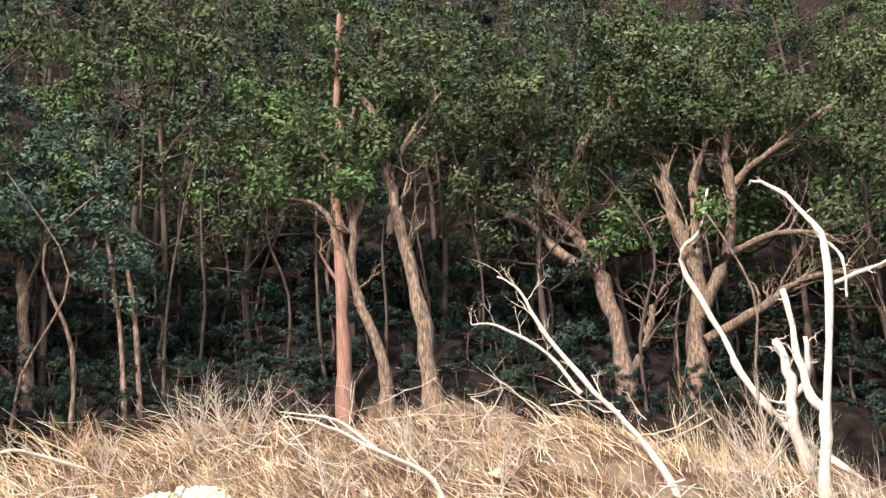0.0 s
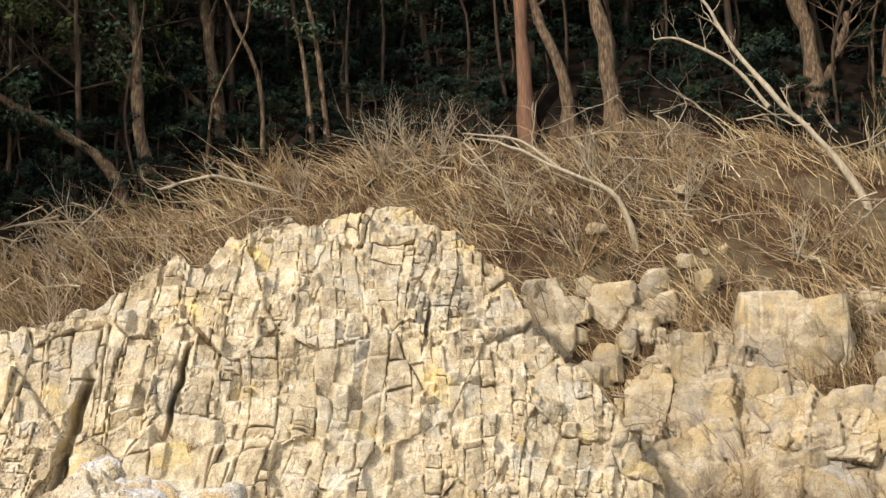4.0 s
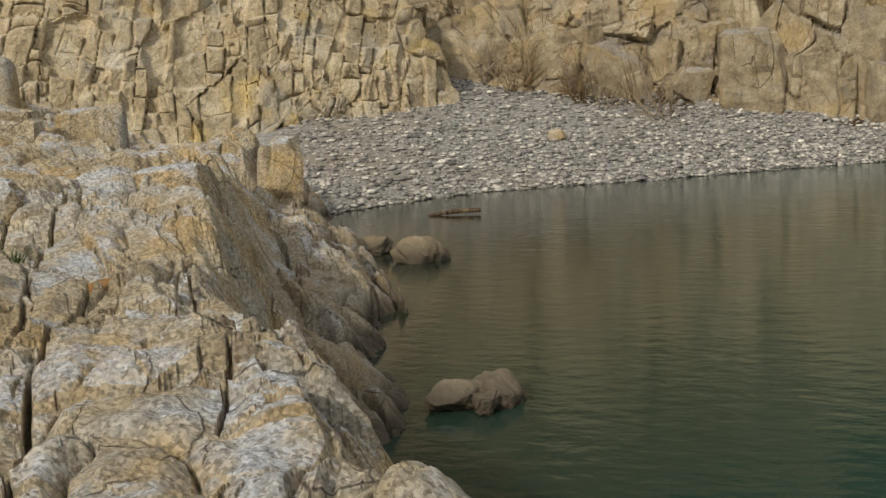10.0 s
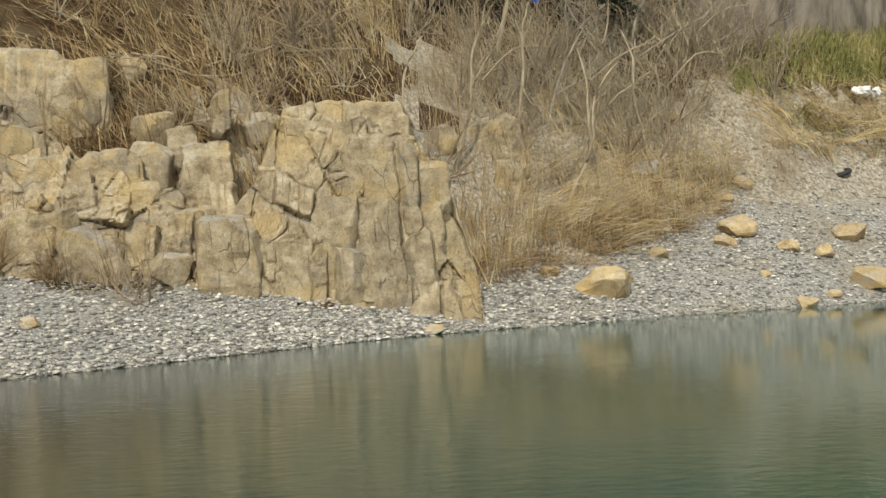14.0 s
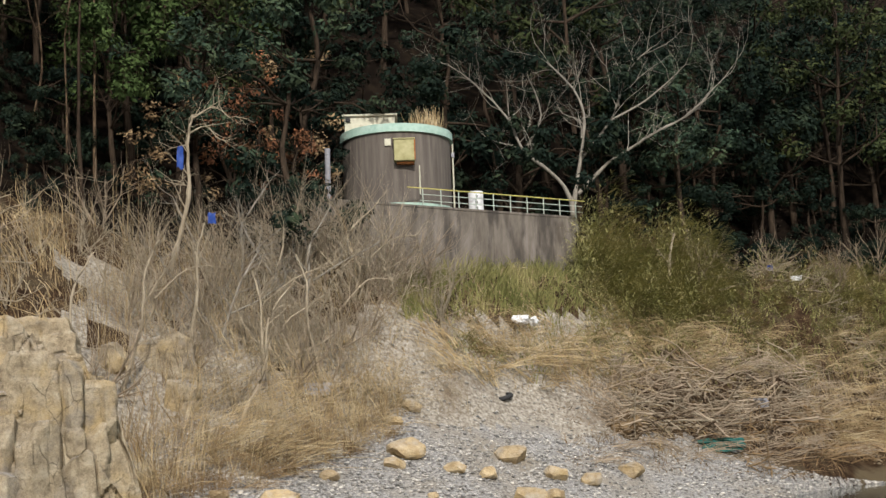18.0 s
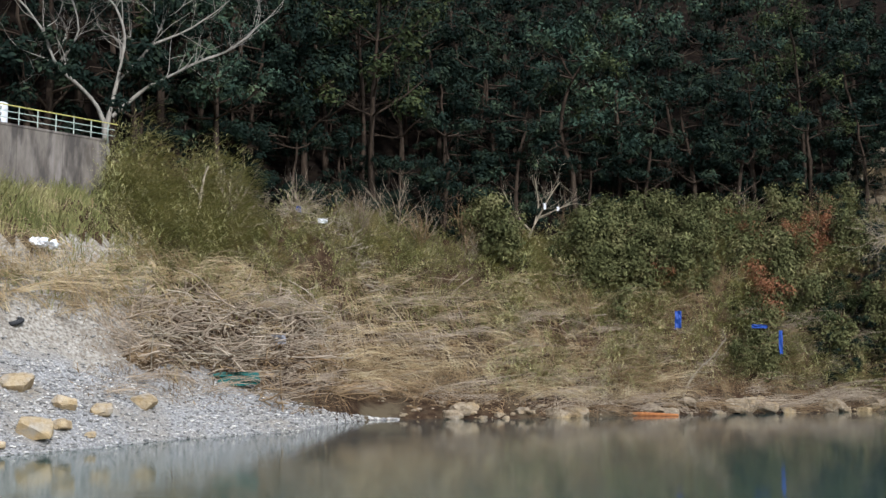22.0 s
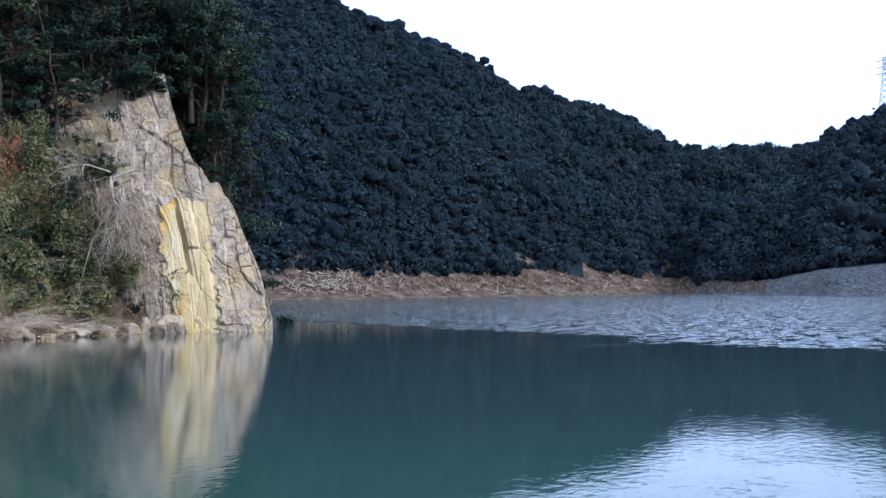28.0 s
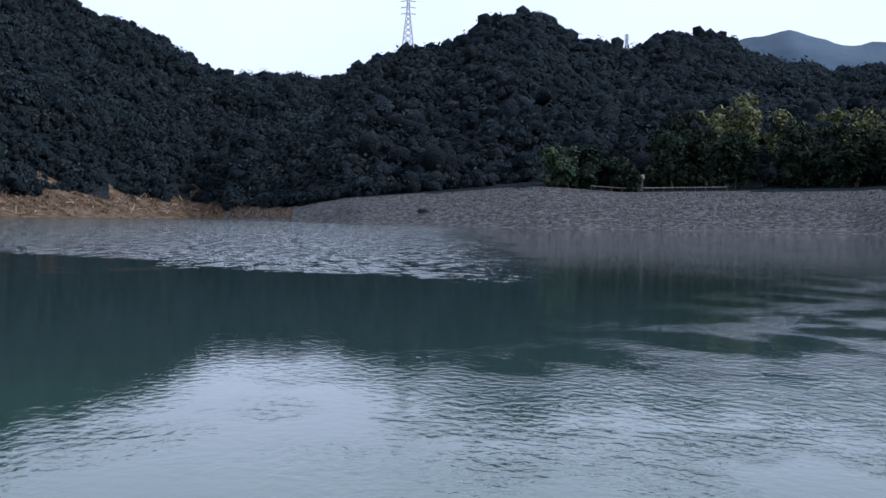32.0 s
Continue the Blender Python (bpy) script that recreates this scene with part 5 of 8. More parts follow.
# ochre boulders on the beach: compass angle, elevation of the foot seen from the eye, width
BEACH = [(11.0, -3.2, 2.2), (8.5, -2.3, 0.8), (13.4, -1.6, 0.8), (16.8, -0.7, 1.6), (16.3, 0.7, 0.8), (17.1, 1.3, 0.9), (16.3, -1.2, 0.9), (19.0, -1.5, 0.9), (21.5, -1.1, 1.4),
         (20.4, -1.8, 0.9), (23.4, -1.9, 1.1), (22.2, -3.1, 1.6), (23.3, -2.8, 0.9), (25.0, -2.2, 1.0), (26.9, -1.9, 1.3), (19.7, -4.0, 0.8), (20.8, -3.6, 0.6), (14.2, 4.4, 0.9),
         (3.2, -4.7, 0.6), (0.1, -3.0, 1.4), (1.5, -2.5, 0.9), (-14.4, -3.6, 0.6), (18.0, -2.6, 0.5), (24.6, -3.2, 0.5)]


for k, (a, e, w) in enumerate(BEACH):
    d = on_ground(a, e)
    x, y = polar(a, d)
    rock("beach_boulder", a, d, ground_at(x, y) + w * 0.17, (w, w * 0.8, w * 0.62), M_SAND_ROCK, 200 + k, "angular ochre sandstone boulder on the gravel beach", "boulder", "boulders on the beach",
         turn=(k * 47) % 80 - 40, tilt=((k * 11) % 16 - 8, (k * 19) % 24 - 12), square=4.5, rough=0.07, n=6)


# pebbles: thousands of small stones over the beach
def pebbles(count, az0, az1, s0, s1, size0, size1, seed, far=0.0):
    r = np.random.default_rng(seed)
    a = r.uniform(az0, az1, count)
    u = r.uniform(0, 1, count) ** 1.15
    d = np.interp(a, SHORE_AZ, SHORE_R) + s0 + u * (np.interp(a, FOOT_AZ, FOOT_W) + s1) * (1 - 0.93 * smooth(29, 38, a) * (az0 < 36))
    x, y = d * np.sin(np.radians(a)), d * np.cos(np.radians(a))
    z = ground(x, y)
    sz = size0 * (size1 / size0) ** (r.uniform(0, 1, count) ** 2.2)
    # one stone: two rings and two poles
    ang = np.arange(5) * 2 * np.pi / 5
    base = np.concatenate([[[0, 0, -0.6]], np.stack([np.cos(ang), np.sin(ang), 0 * ang - 0.25], 1), np.stack([0.72 * np.cos(ang + 0.6), 0.72 * np.sin(ang + 0.6), 0 * ang + 0.42], 1), [[0, 0, 0.6]]])
    f = []
    for k in range(5):
        n = (k + 1) % 5
        f += [(0, 1 + n, 1 + k), (1 + k, 1 + n, 6 + k), (1 + n, 6 + n, 6 + k), (11, 6 + k, 6 + n)]
    f = np.array(f)
    v = base[None] * (1 + r.uniform(-0.22, 0.22, (count, 12, 3)))
    v = v * (sz[:, None] * np.stack([r.uniform(0.7, 1.3, count), r.uniform(0.6, 1.0, count), r.uniform(0.4, 0.75, count)], 1))[:, None] * 0.5
    t = r.uniform(0, 6.28, count)
    c_, s_ = np.cos(t)[:, None], np.sin(t)[:, None]
    vx, vy = v[:, :, 0] * c_ - v[:, :, 1] * s_, v[:, :, 0] * s_ + v[:, :, 1] * c_
    v = np.stack([vx + x[:, None], vy + y[:, None], v[:, :, 2] + (z + sz * 0.12)[:, None]], -1)
    return v.reshape(-1, 3), (f[None] + 12 * np.arange(count)[:, None, None]).reshape(-1, 3)


pv, pf = pebbles(33000, -27, 38, -0.25, 0.8, 0.06, 0.30, 1)
tagged(new("pebbles", mesh_np("pebbles", pv, pf, M_PEBBLE)), "grey and white river pebbles covering the beach", "pebbles", kind="stuff")
pv, pf = pebbles(7000, 2, 27, 3.5, 1.5, 0.06, 0.26, 3)
tagged(new("upper_pebbles", mesh_np("upper_pebbles", pv, pf, M_PEBBLE)), "pale grey gravel on the upper beach", "pebbles", kind="stuff")
pv, pf = pebbles(260, 37, 66, -0.3, 0.0, 0.15, 0.6, 2)
tagged(new("bank_stones", mesh_np("bank_stones", pv, pf, M_CLIFF)), "loose stones along the foot of the overgrown bank", "stones", kind="stuff")


# small things on the shelf: an iron-stained stone, green sprigs in the joints
def shelf_height(x, y):
    k = np.argmin((sv[:, 0] - x) ** 2 + (sv[:, 1] - y) ** 2)
    return float(sv[k, 2])


rx_, ry_ = polar(-34.1, 9.9)
rock("iron_stained_stone", -34.1, 9.9, shelf_height(rx_, ry_) + 0.03, (0.36, 0.34, 0.14), M_IRON_STONE, 61, "rusty iron-stained stone lying on the granite shelf", "stone", square=2.6, rough=0.12, n=8, shade=True)
rk = np.random.default_rng(29)
for a, d in [(-44.3, 9.3), (-53.0, 9.2), (-41.6, 8.2), (-47.5, 10.6), (-38.0, 11.0)]:
    x, y = polar(a, d)
    n = 26
    root = np.stack([x + rk.normal(0, 0.035, n), y + rk.normal(0, 0.035, n), np.full(n, shelf_height(x, y) - 0.02)], 1)
    tip = root + np.stack([rk.normal(0, 0.06, n), rk.normal(0, 0.06, n), rk.uniform(0.07, 0.17, n)], 1)
    v, f = ribbons(root, tip, rk.normal(0, 0.01, (n, 3)), np.full(n, 0.006), np.tile([0.8, 0.6, 0.0], (n, 1)))
    tagged(new("green_sprig", mesh_np("green_sprig", v, f, M_LEAF_LIGHT)), "tiny green plant rooted in a joint of the shelf", "plant", kind="stuff")
# ---- trees ----
def leaf_cloud(tips, per, spread, size, seed, flat=0.6):
    """Leaves scattered in clumps round the limb ends."""
    r = np.random.default_rng(seed)
    n = len(tips) * per
    c = np.repeat(np.asarray(tips), per, axis=0)
    off = r.normal(0, 1, (n, 3))
    off /= np.linalg.norm(off, axis=1, keepdims=True) + 1e-6
    off *= (r.uniform(0, 1, (n, 1)) ** 0.45) * spread * np.array([1, 1, flat])
    c = c + off
    nrm = off / (spread + 1e-6) * 1.5 + r.normal(0, 0.4, (n, 3)) + np.array([0, 0, 0.55])
    nrm /= np.linalg.norm(nrm, axis=1, keepdims=True)
    a = np.cross(nrm, r.normal(0, 1, (n, 3)))
    a /= np.linalg.norm(a, axis=1, keepdims=True) + 1e-6
    b = np.cross(nrm, a)
    s = (size * r.uniform(0.6, 1.3, n))[:, None]
    v = np.stack([c - a * s, c + b * s * 0.42, c + a * s, c - b * s * 0.42], 1)
    return v.reshape(-1, 3), np.arange(4 * n).reshape(n, 4)


def ends_of(limbs, frac=1.0):
    return [p[-1] for p, r in limbs]


def spline(pts, n=4):
    """A smooth polyline through a few points (Catmull-Rom)."""
    p = np.array([pts[0], *pts, pts[-1]], float)
    out = []
    for k in range(1, len(p) - 2):
        for t in np.linspace(0, 1, n, endpoint=False):
            a, b, c, d = p[k - 1], p[k], p[k + 1], p[k + 2]
            out.append(0.5 * (2 * b + (c - a) * t + (2 * a - 5 * b + 4 * c - d) * t * t + (3 * b - a - 3 * c + d) * t ** 3))
    out.append(p[-2])
    return np.array(out)


def limb(pts, r0, r1, r, depth=0.5):
    """One limb in the tree's own plane (along, up), bent a little in depth, gnarled."""
    c = spline([(a, depth * 0.4 * math.sin(k * 1.7 + r0 * 9), b) for k, (a, b) in enumerate(pts)])
    c = c + r.normal(0, 0.25 * r0, c.shape) * np.linspace(0.3, 1, len(c))[:, None]
    rad = np.linspace(r0, r1, len(c)) * (1 + 0.12 * r.normal(0, 1, len(c)).clip(-1.5, 1.5))
    return c, rad


def placed_tree(name, az, d, z, limbs, bark, label, seed, twigs=0.0, leaves=None, flare=1.5, every=2, crown_label="", twig_levels=2, leaf_from=0.0, grow=1.0):
    """A tree from a few drawn limbs, with forking twigs and, where it lives, leaves."""
    r = np.random.default_rng(seed)
    lines, fine = [], []
    for k, (pts, r0, r1) in enumerate(limbs):
        c, rad = limb([(p * grow, q * grow) for p, q in pts], r0 * grow, r1 * grow, r)
        if k == 0:
            rad[:3] *= np.array([flare, 1 + (flare - 1) * 0.5, 1 + (flare - 1) * 0.2])
            c[0, 2] -= 1.6
        lines.append((c, rad))
        if twigs:
            for i in range(max(2, len(c) // 3), len(c), every):
                h = c[i] - c[i - 1]
                h = h / (np.linalg.norm(h) + 1e-6) + r.normal(0, 0.7, 3) + np.array([0, 0, 0.3])
                fine += branching(c[i], h, twigs * r.uniform(0.6, 1.3), max(0.02, rad[i] * 0.42), twig_levels, r, spread=0.6, kids=3, wobble=0.22, steps=4)
    x, y = polar(az, d)
    tree = thing(name, (x, y, z), label, "tree", turn=-az)
    for k, line in enumerate(lines):
        v, f = tubes([line], 8)
        nm = "limb" if k else "trunk"
        part(nm, mesh_np(nm, v, f, bark), tree)
    if fine:
        v, f = tubes(fine, 4)
        part("twigwork", mesh_np("twigwork", v, f, bark), tree)["kind"] = "stuff"
    if leaves:
        per, spread, size, mat = leaves
        tips = [p[-1] for p, q in (fine or lines)] + [p[len(p) // 2] for p, q in (fine or lines)[::2]]
        tips = [p for p in tips if p[2] > leaf_from * grow] or tips
        v, f = leaf_cloud(tips, per, spread, size, seed + 1)
        part("crown", mesh_np("crown", v, f, mat), tree, crown_label)
    return tree


def z_at(az, d):
    return ground_at(*polar(az, d))


def seen_tree(name, az, el, d0, limbs, bark, label, seed, **more):
    """A tree whose foot is met on the slope by this sight line; drawn at distance d0 and scaled to where it stands."""
    d = on_ground(az, el)
    return placed_tree(name, az, d, z_at(az, d), limbs, bark, label, seed, grow=d / d0, **more)


# trees along the forest edge above the dome
seen_tree("cedar", -24.4, 15.9, 57, [([(0, 0), (-0.1, 4.9), (-0.2, 11.2), (-0.2, 16.4), (0, 22)], 0.36, 0.14)], M_RED_BARK,
            "straight cedar with peeling red bark and a dark crown", 1, twigs=1.8, leaves=(12, 0.8, 0.2, M_LEAF_LIGHT), leaf_from=12.0)
seen_tree("forest_tree", -22.4, 16.1, 56, [([(0, 0), (-0.2, 2.2), (-0.9, 4.4), (-1.5, 6.5), (-1.4, 9.1), (-1.0, 11.0), (-1.5, 13.5), (-1.2, 16)], 0.30, 0.10),
            ([(-1.5, 6.3), (-2.2, 8.3), (-2.7, 9.8), (-3.7, 10.7), (-5.2, 10.9), (-6.4, 10.9)], 0.2, 0.05), ([(-1.4, 9), (-2.2, 12), (-4.0, 14.5), (-6, 15.5)], 0.14, 0.04)], M_BARK,
            "crooked pale-barked tree with a dead side branch and light green sprays", 2, twigs=1.9, leaves=(18, 0.8, 0.17, M_LEAF_LIGHT), leaf_from=10.5)
seen_tree("forest_tree", -20.3, 16.6, 58, [([(0, 0), (-0.5, 4.6), (-1.2, 8.3), (-1.7, 11.8), (-2.0, 14.1), (-3.1, 17.0)], 0.42, 0.14), ([(-1.7, 11.8), (-0.6, 14), (1.2, 16.5)], 0.16, 0.06)], M_BARK,
            "leaning grey-brown tree with a rounded evergreen crown", 3, twigs=2.2, leaves=(34, 1.1, 0.17, M_LEAF_OLIVE), leaf_from=12.5)
seen_tree("old_oak", -11.2, 16.2, 57, [([(0, 0), (-0.2, 2.8), (-0.7, 5.7), (-1.5, 7.6), (-2.6, 9.5), (-4.0, 11.9), (-5.0, 13.6)], 0.48, 0.14),
            ([(-0.5, 5.8), (-2.4, 7.0), (-4.0, 9.1), (-5.8, 10.2), (-7.7, 11.9)], 0.30, 0.07), ([(-2.6, 9.4), (-3.1, 11.6), (-3.8, 14.3), (-4.5, 16.7)], 0.26, 0.08),
            ([(-1.3, 7.3), (-1.6, 8.8), (-0.9, 9.1)], 0.2, 0.14), ([(-0.1, 0.5), (1.0, 2.0), (1.6, 4.0), (2.6, 5.4)], 0.24, 0.06), ([(-2.4, 9.4), (-1.5, 12), (0.2, 14.5), (1.4, 17)], 0.22, 0.08)], M_BARK,
            "old gnarled oak with a hollow trunk and a broad dark crown", 4, twigs=2.4, leaves=(34, 1.25, 0.17, M_LEAF_OLIVE), leaf_from=13.2, every=1)
seen_tree("old_oak", -8.0, 15.6, 58, [([(0, 0), (0.2, 2.8), (0.7, 5.6), (0.3, 8.0), (-0.2, 10.8), (-0.1, 12.7), (-1.9, 14.0)], 0.55, 0.12),
            ([(0.5, 3.9), (2.2, 6.9), (2.9, 10.1), (3.9, 11.4), (6.7, 13.1), (10.0, 15.1)], 0.32, 0.08), ([(0.7, 6.2), (1.1, 10.7), (2.1, 13.7), (0.7, 15.6)], 0.27, 0.08),
            ([(0.6, 2.7), (2.8, 3.6), (4.5, 4.7), (5.9, 5.3), (9.1, 5.3)], 0.30, 0.08), ([(2.1, 6.9), (4.1, 7.5), (6.2, 7.5), (7.6, 6.8)], 0.22, 0.06), ([(2.9, 10), (3.0, 13), (4.4, 16)], 0.25, 0.08)], M_BARK,
            "massive many-stemmed oak with twisting limbs and a wide evergreen crown", 5, twigs=2.5, leaves=(34, 1.3, 0.17, M_LEAF_OLIVE), flare=1.8, leaf_from=13.2, every=1)
seen_tree("forest_tree", -38.8, 16.2, 58, [([(0, 0), (-0.5, 4.3), (-0.7, 7.1), (-0.4, 8.9), (0.8, 10.8)], 0.36, 0.12), ([(-0.6, 7), (-1.7, 7.1), (-3.3, 7.8)], 0.2, 0.06), ([(-0.2, 0.4), (-1.3, 1.7), (-2.6, 3.0)], 0.24, 0.12)], M_BARK,
            "forked evergreen tree with a low rounded crown at the forest edge", 6, twigs=1.8, leaves=(40, 1.0, 0.17, M_LEAF_LIGHT), leaf_from=7.8)
seen_tree("sapling", -34.5, 15.8, 57, [([(0, 0), (-0.4, 4.0), (-1.1, 8.0), (-1.7, 10.9), (-2.1, 13.6)], 0.12, 0.05)], M_BARK, "thin leaning sapling with a small crown at the forest edge", 7, twigs=1.2, leaves=(20, 0.8, 0.16, M_LEAF))
seen_tree("sapling", -33.8, 15.9, 57, [([(0, 0), (-0.5, 4.8), (-1.0, 7.3), (-1.8, 9.9), (-1.6, 12.5)], 0.13, 0.05)], M_BARK, "thin crooked sapling hung with dry creeper at the forest edge", 8, twigs=1.2, leaves=(14, 0.8, 0.16, M_LEAF))
seen_tree("forest_tree", -42.0, 14.3, 55, [([(0, 0), (-0.5, 2.6), (-0.6, 6.5), (-1.1, 10.1), (-0.6, 14)], 0.32, 0.12)], M_BARK, "upright brown tree trunk on a red earth bank", 9, twigs=1.8, leaves=(22, 1.0, 0.18, M_LEAF))
seen_tree("leaning_tree", -43.1, 13.2, 55, [([(0, 0), (-1.2, 2.0), (-4.8, 4.1), (-7.1, 5.7), (-10, 7.5)], 0.30, 0.12)], M_BARK, "brown tree leaning far out over the brush", 10, twigs=1.5, leaves=(18, 0.9, 0.17, M_LEAF))
# bleached dead trees on the slope
seen_tree("dead_tree", -1.0, 10.8, 51, [([(0, 0), (-2.9, 2.8), (-4.4, 5.4), (-5.0, 7.2), (-6.3, 10.8), (-5.4, 11.8), (-4.7, 13.8)], 0.19, 0.06)], M_DEAD, "bleached bent dead trunk leaning across the slope", 11, twigs=0.0, flare=1.1)
seen_tree("dead_tree", -3.3, 10.75, 50, [([(0, 0), (0.6, 3.0), (0.2, 4.0), (-0.1, 6.4), (-0.2, 8.6)], 0.22, 0.12), ([(0.6, 3.0), (1.4, 7.1), (1.7, 10.0), (1.4, 11.3), (0.2, 13.0), (-0.8, 13.6)], 0.18, 0.06),
            ([(1.6, 8.5), (2.7, 8.8), (4.5, 9.2)], 0.12, 0.06), ([(1.6, 10.6), (2.3, 9.6), (2.2, 7.8)], 0.08, 0.04)], M_DEAD, "bleached forked dead tree with broken tops on the slope", 12, twigs=0.5, flare=1.2, twig_levels=1)
seen_tree("dead_tree", -9.3, 11.3, 49, [([(0, 0), (-1.4, 2.6), (-3.0, 4.6), (-4.8, 7.4), (-5.6, 9.2), (-6.5, 10.0)], 0.15, 0.04), ([(-3.5, 4.6), (-4.7, 6.4), (-6.7, 7.8), (-7.8, 8.0)], 0.10, 0.03)], M_DEAD,
            "slender bleached dead tree leaning over the brush", 13, twigs=1.2, flare=1.1)
seen_tree("fallen_tree", -19.6, 10.3, 46.5, [([(0, 0), (-0.7, 2.2), (-2.6, 3.3), (-4.7, 4.5), (-6.4, 5.0)], 0.12, 0.03), ([(-2.6, 3.3), (-4.3, 4.7), (-6.4, 5.1)], 0.08, 0.02)], M_DEAD, "fallen pale dead tree with a fan of bare twigs", 14, twigs=1.6, flare=1.1)
seen_tree("driftwood_branch", -35.6, 13.5, 50, [([(0, 0), (-1.6, 0.4), (-3.2, 0.7), (-5.2, 0.2)], 0.11, 0.05)], M_DEAD, "pale driftwood branch lying in the brush", 15, twigs=0.8, flare=1.0)
seen_tree("dead_tree", -3.7, 12.0, 50, [([(0, 0), (-0.3, 1.9), (-0.1, 3.6), (-0.5, 5.2)], 0.24, 0.16), ([(-0.4, 2.6), (0.5, 3.6), (0.7, 5.2)], 0.14, 0.09)], M_DEAD, "thick grey dead trunk forking low among the reeds", 16, twigs=0.9, flare=1.2)
# the bare tree beside the tank
placed_tree("bare_tree", 24.9, 78, 17.6, [([(0, 0), (-0.9, 1.8), (-3.0, 3.7), (-3.9, 5.9), (-5.8, 8.2), (-7.6, 9.7)], 0.14, 0.025), ([(0, 0.2), (0.5, 2.9), (0.9, 5.8), (-0.1, 8.1), (-1.8, 9.9)], 0.14, 0.025),
            ([(0.5, 2.9), (2.6, 5.5), (3.8, 8.4), (5.3, 9.9)], 0.10, 0.025), ([(0.3, 0.8), (2.2, 2.6), (4.8, 4.1), (7.7, 5.7), (10.0, 8.1)], 0.12, 0.025), ([(-3.0, 3.7), (-1.8, 6.0), (-2.6, 8.8)], 0.09, 0.025), ([(2.6, 5.4), (4.9, 6.6), (7.4, 8.6)], 0.08, 0.02)],
            M_GREY_BARK, "leafless spreading tree with pale silvery limbs", 17, twigs=2.9, twig_levels=3, every=1)


# the wood behind: a few kinds of evergreen, repeated
def wood_tree(seed, height, bark, leafmat, per, size, bare=0.45):
    r = np.random.default_rng(seed)
    stem, rad = limb([(0, 0), (r.normal(0, 0.3), height * 0.3), (r.normal(0, 0.5), height * 0.6), (r.normal(0, 0.6), height * 0.92)], 0.26, 0.09, r)
    stem[0, 2] -= 1.0
    tips, lines = [], [(stem, rad)]
    for k in range(12):
        i = int(np.interp(r.uniform(bare, 1), [0, 1], [0, len(stem) - 1]))
        h = np.array([r.normal(0, 1), r.normal(0, 1), r.uniform(0.1, 0.9)])
        got = branching(stem[i], h, height * 0.25 * r.uniform(0.7, 1.2), 0.09, 1, r, spread=0.7, kids=3, steps=3)
        lines += got
        tips += [p[-1] for p, q in got] + [p[2] for p, q in got]
    v, f = tubes(lines, 4)
    tips = [tips[k] for k in r.permutation(len(tips))[:22]] + [stem[-1], stem[-2]]
    lv, lf = leaf_cloud(tips, per, height * 0.085, size, seed + 1, 0.6)
    return mesh_np("trunk", v, f, bark), mesh_np("crown", lv, lf, leafmat)


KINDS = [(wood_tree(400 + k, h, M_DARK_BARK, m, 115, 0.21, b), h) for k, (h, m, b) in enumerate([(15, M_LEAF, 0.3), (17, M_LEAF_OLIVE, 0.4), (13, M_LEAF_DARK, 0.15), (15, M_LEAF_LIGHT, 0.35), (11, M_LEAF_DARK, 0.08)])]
LOOKS = ["tall dark evergreen tree in the hillside wood", "slim evergreen tree with a high crown in the hillside wood", "dense evergreen tree branching low on the hillside", "evergreen tree with lighter green leaves on the hillside", "low bushy evergreen tree at the wood's edge"]


def plant_wood():
    r = np.random.default_rng(77)
    protos = []
    for k, ((tm, cm), h) in enumerate(KINDS):
        protos.append((tm, cm, LOOKS[k]))
    for row, gap in enumerate([1.5, 6.5, 12, 18.5, 26, 35, 46, 58, 70]):
        a = -64.0 + r.uniform(0, 3)
        while a < 67:
            er = float(np.interp(a, FOOT_AZ, EDGE_R))
            d = er + gap + r.uniform(-1.8, 1.8)
            step = (4.6 if row < 4 else 6.0) * (0.72 if 2 < a < 48 and row > 0 else 1.0) / d * 57.3
            ok = not (13.5 < a < 26 and d < 79)
            if -44 < a < 2 and row == 0:
                ok = False
            if row > 5 and a > 12:
                ok = False
            if ok and a < 67.0:
                x, y = polar(a, d)
                # crown colour stands for the light: brighter below 8 degrees, shade-coloured beyond
                if a < 8:
                    k = int(r.choice([0, 1, 1, 3] if row < 2 else [0, 3, 1, 2, 3]))
                else:
                    k = int(r.choice([2, 4, 4, 2, 0, 1, 2] if row < 2 else [2, 2, 0, 2, 4]))
                tm, cm, lab = protos[k]
                t = thing("wood_tree", (x, y, ground_at(x, y) - 0.2), lab, "tree", "wood on the hillside", turn=r.uniform(0, 360))
                s = r.uniform(0.8, 1.2)
                t.scale = (s, s, s)
                part("trunk", tm, t)
                part("crown", cm, t)
            a += step * r.uniform(0.8, 1.25)


plant_wood()


# trees crowning the headland and overhanging the cliff
r = np.random.default_rng(19)
for a, d, z, k in [(65.7, 118, 17, 4), (66.0, 122, 18, 2), (65.4, 120, 20, 2), (65.0, 119, 21.5, 4), (64.4, 119, 22, 2), (63.4, 120, 22, 4), (62.4, 120, 21.5, 2), (61.0, 119, 20, 4), (65.8, 127, 18, 2), (65.6, 133, 20, 0), (65.3, 126, 21, 0)]:
    (tm, cm), h = KINDS[k]
    t = thing("headland_tree", (*polar(a, d), z - 2.0), LOOKS[k].replace("hillside wood", "headland").replace("wood's edge", "cliff top").replace("hillside", "headland"), "tree", "trees on the headland", turn=r.uniform(0, 360))
    part("trunk", tm, t)
    part("crown", cm, t)

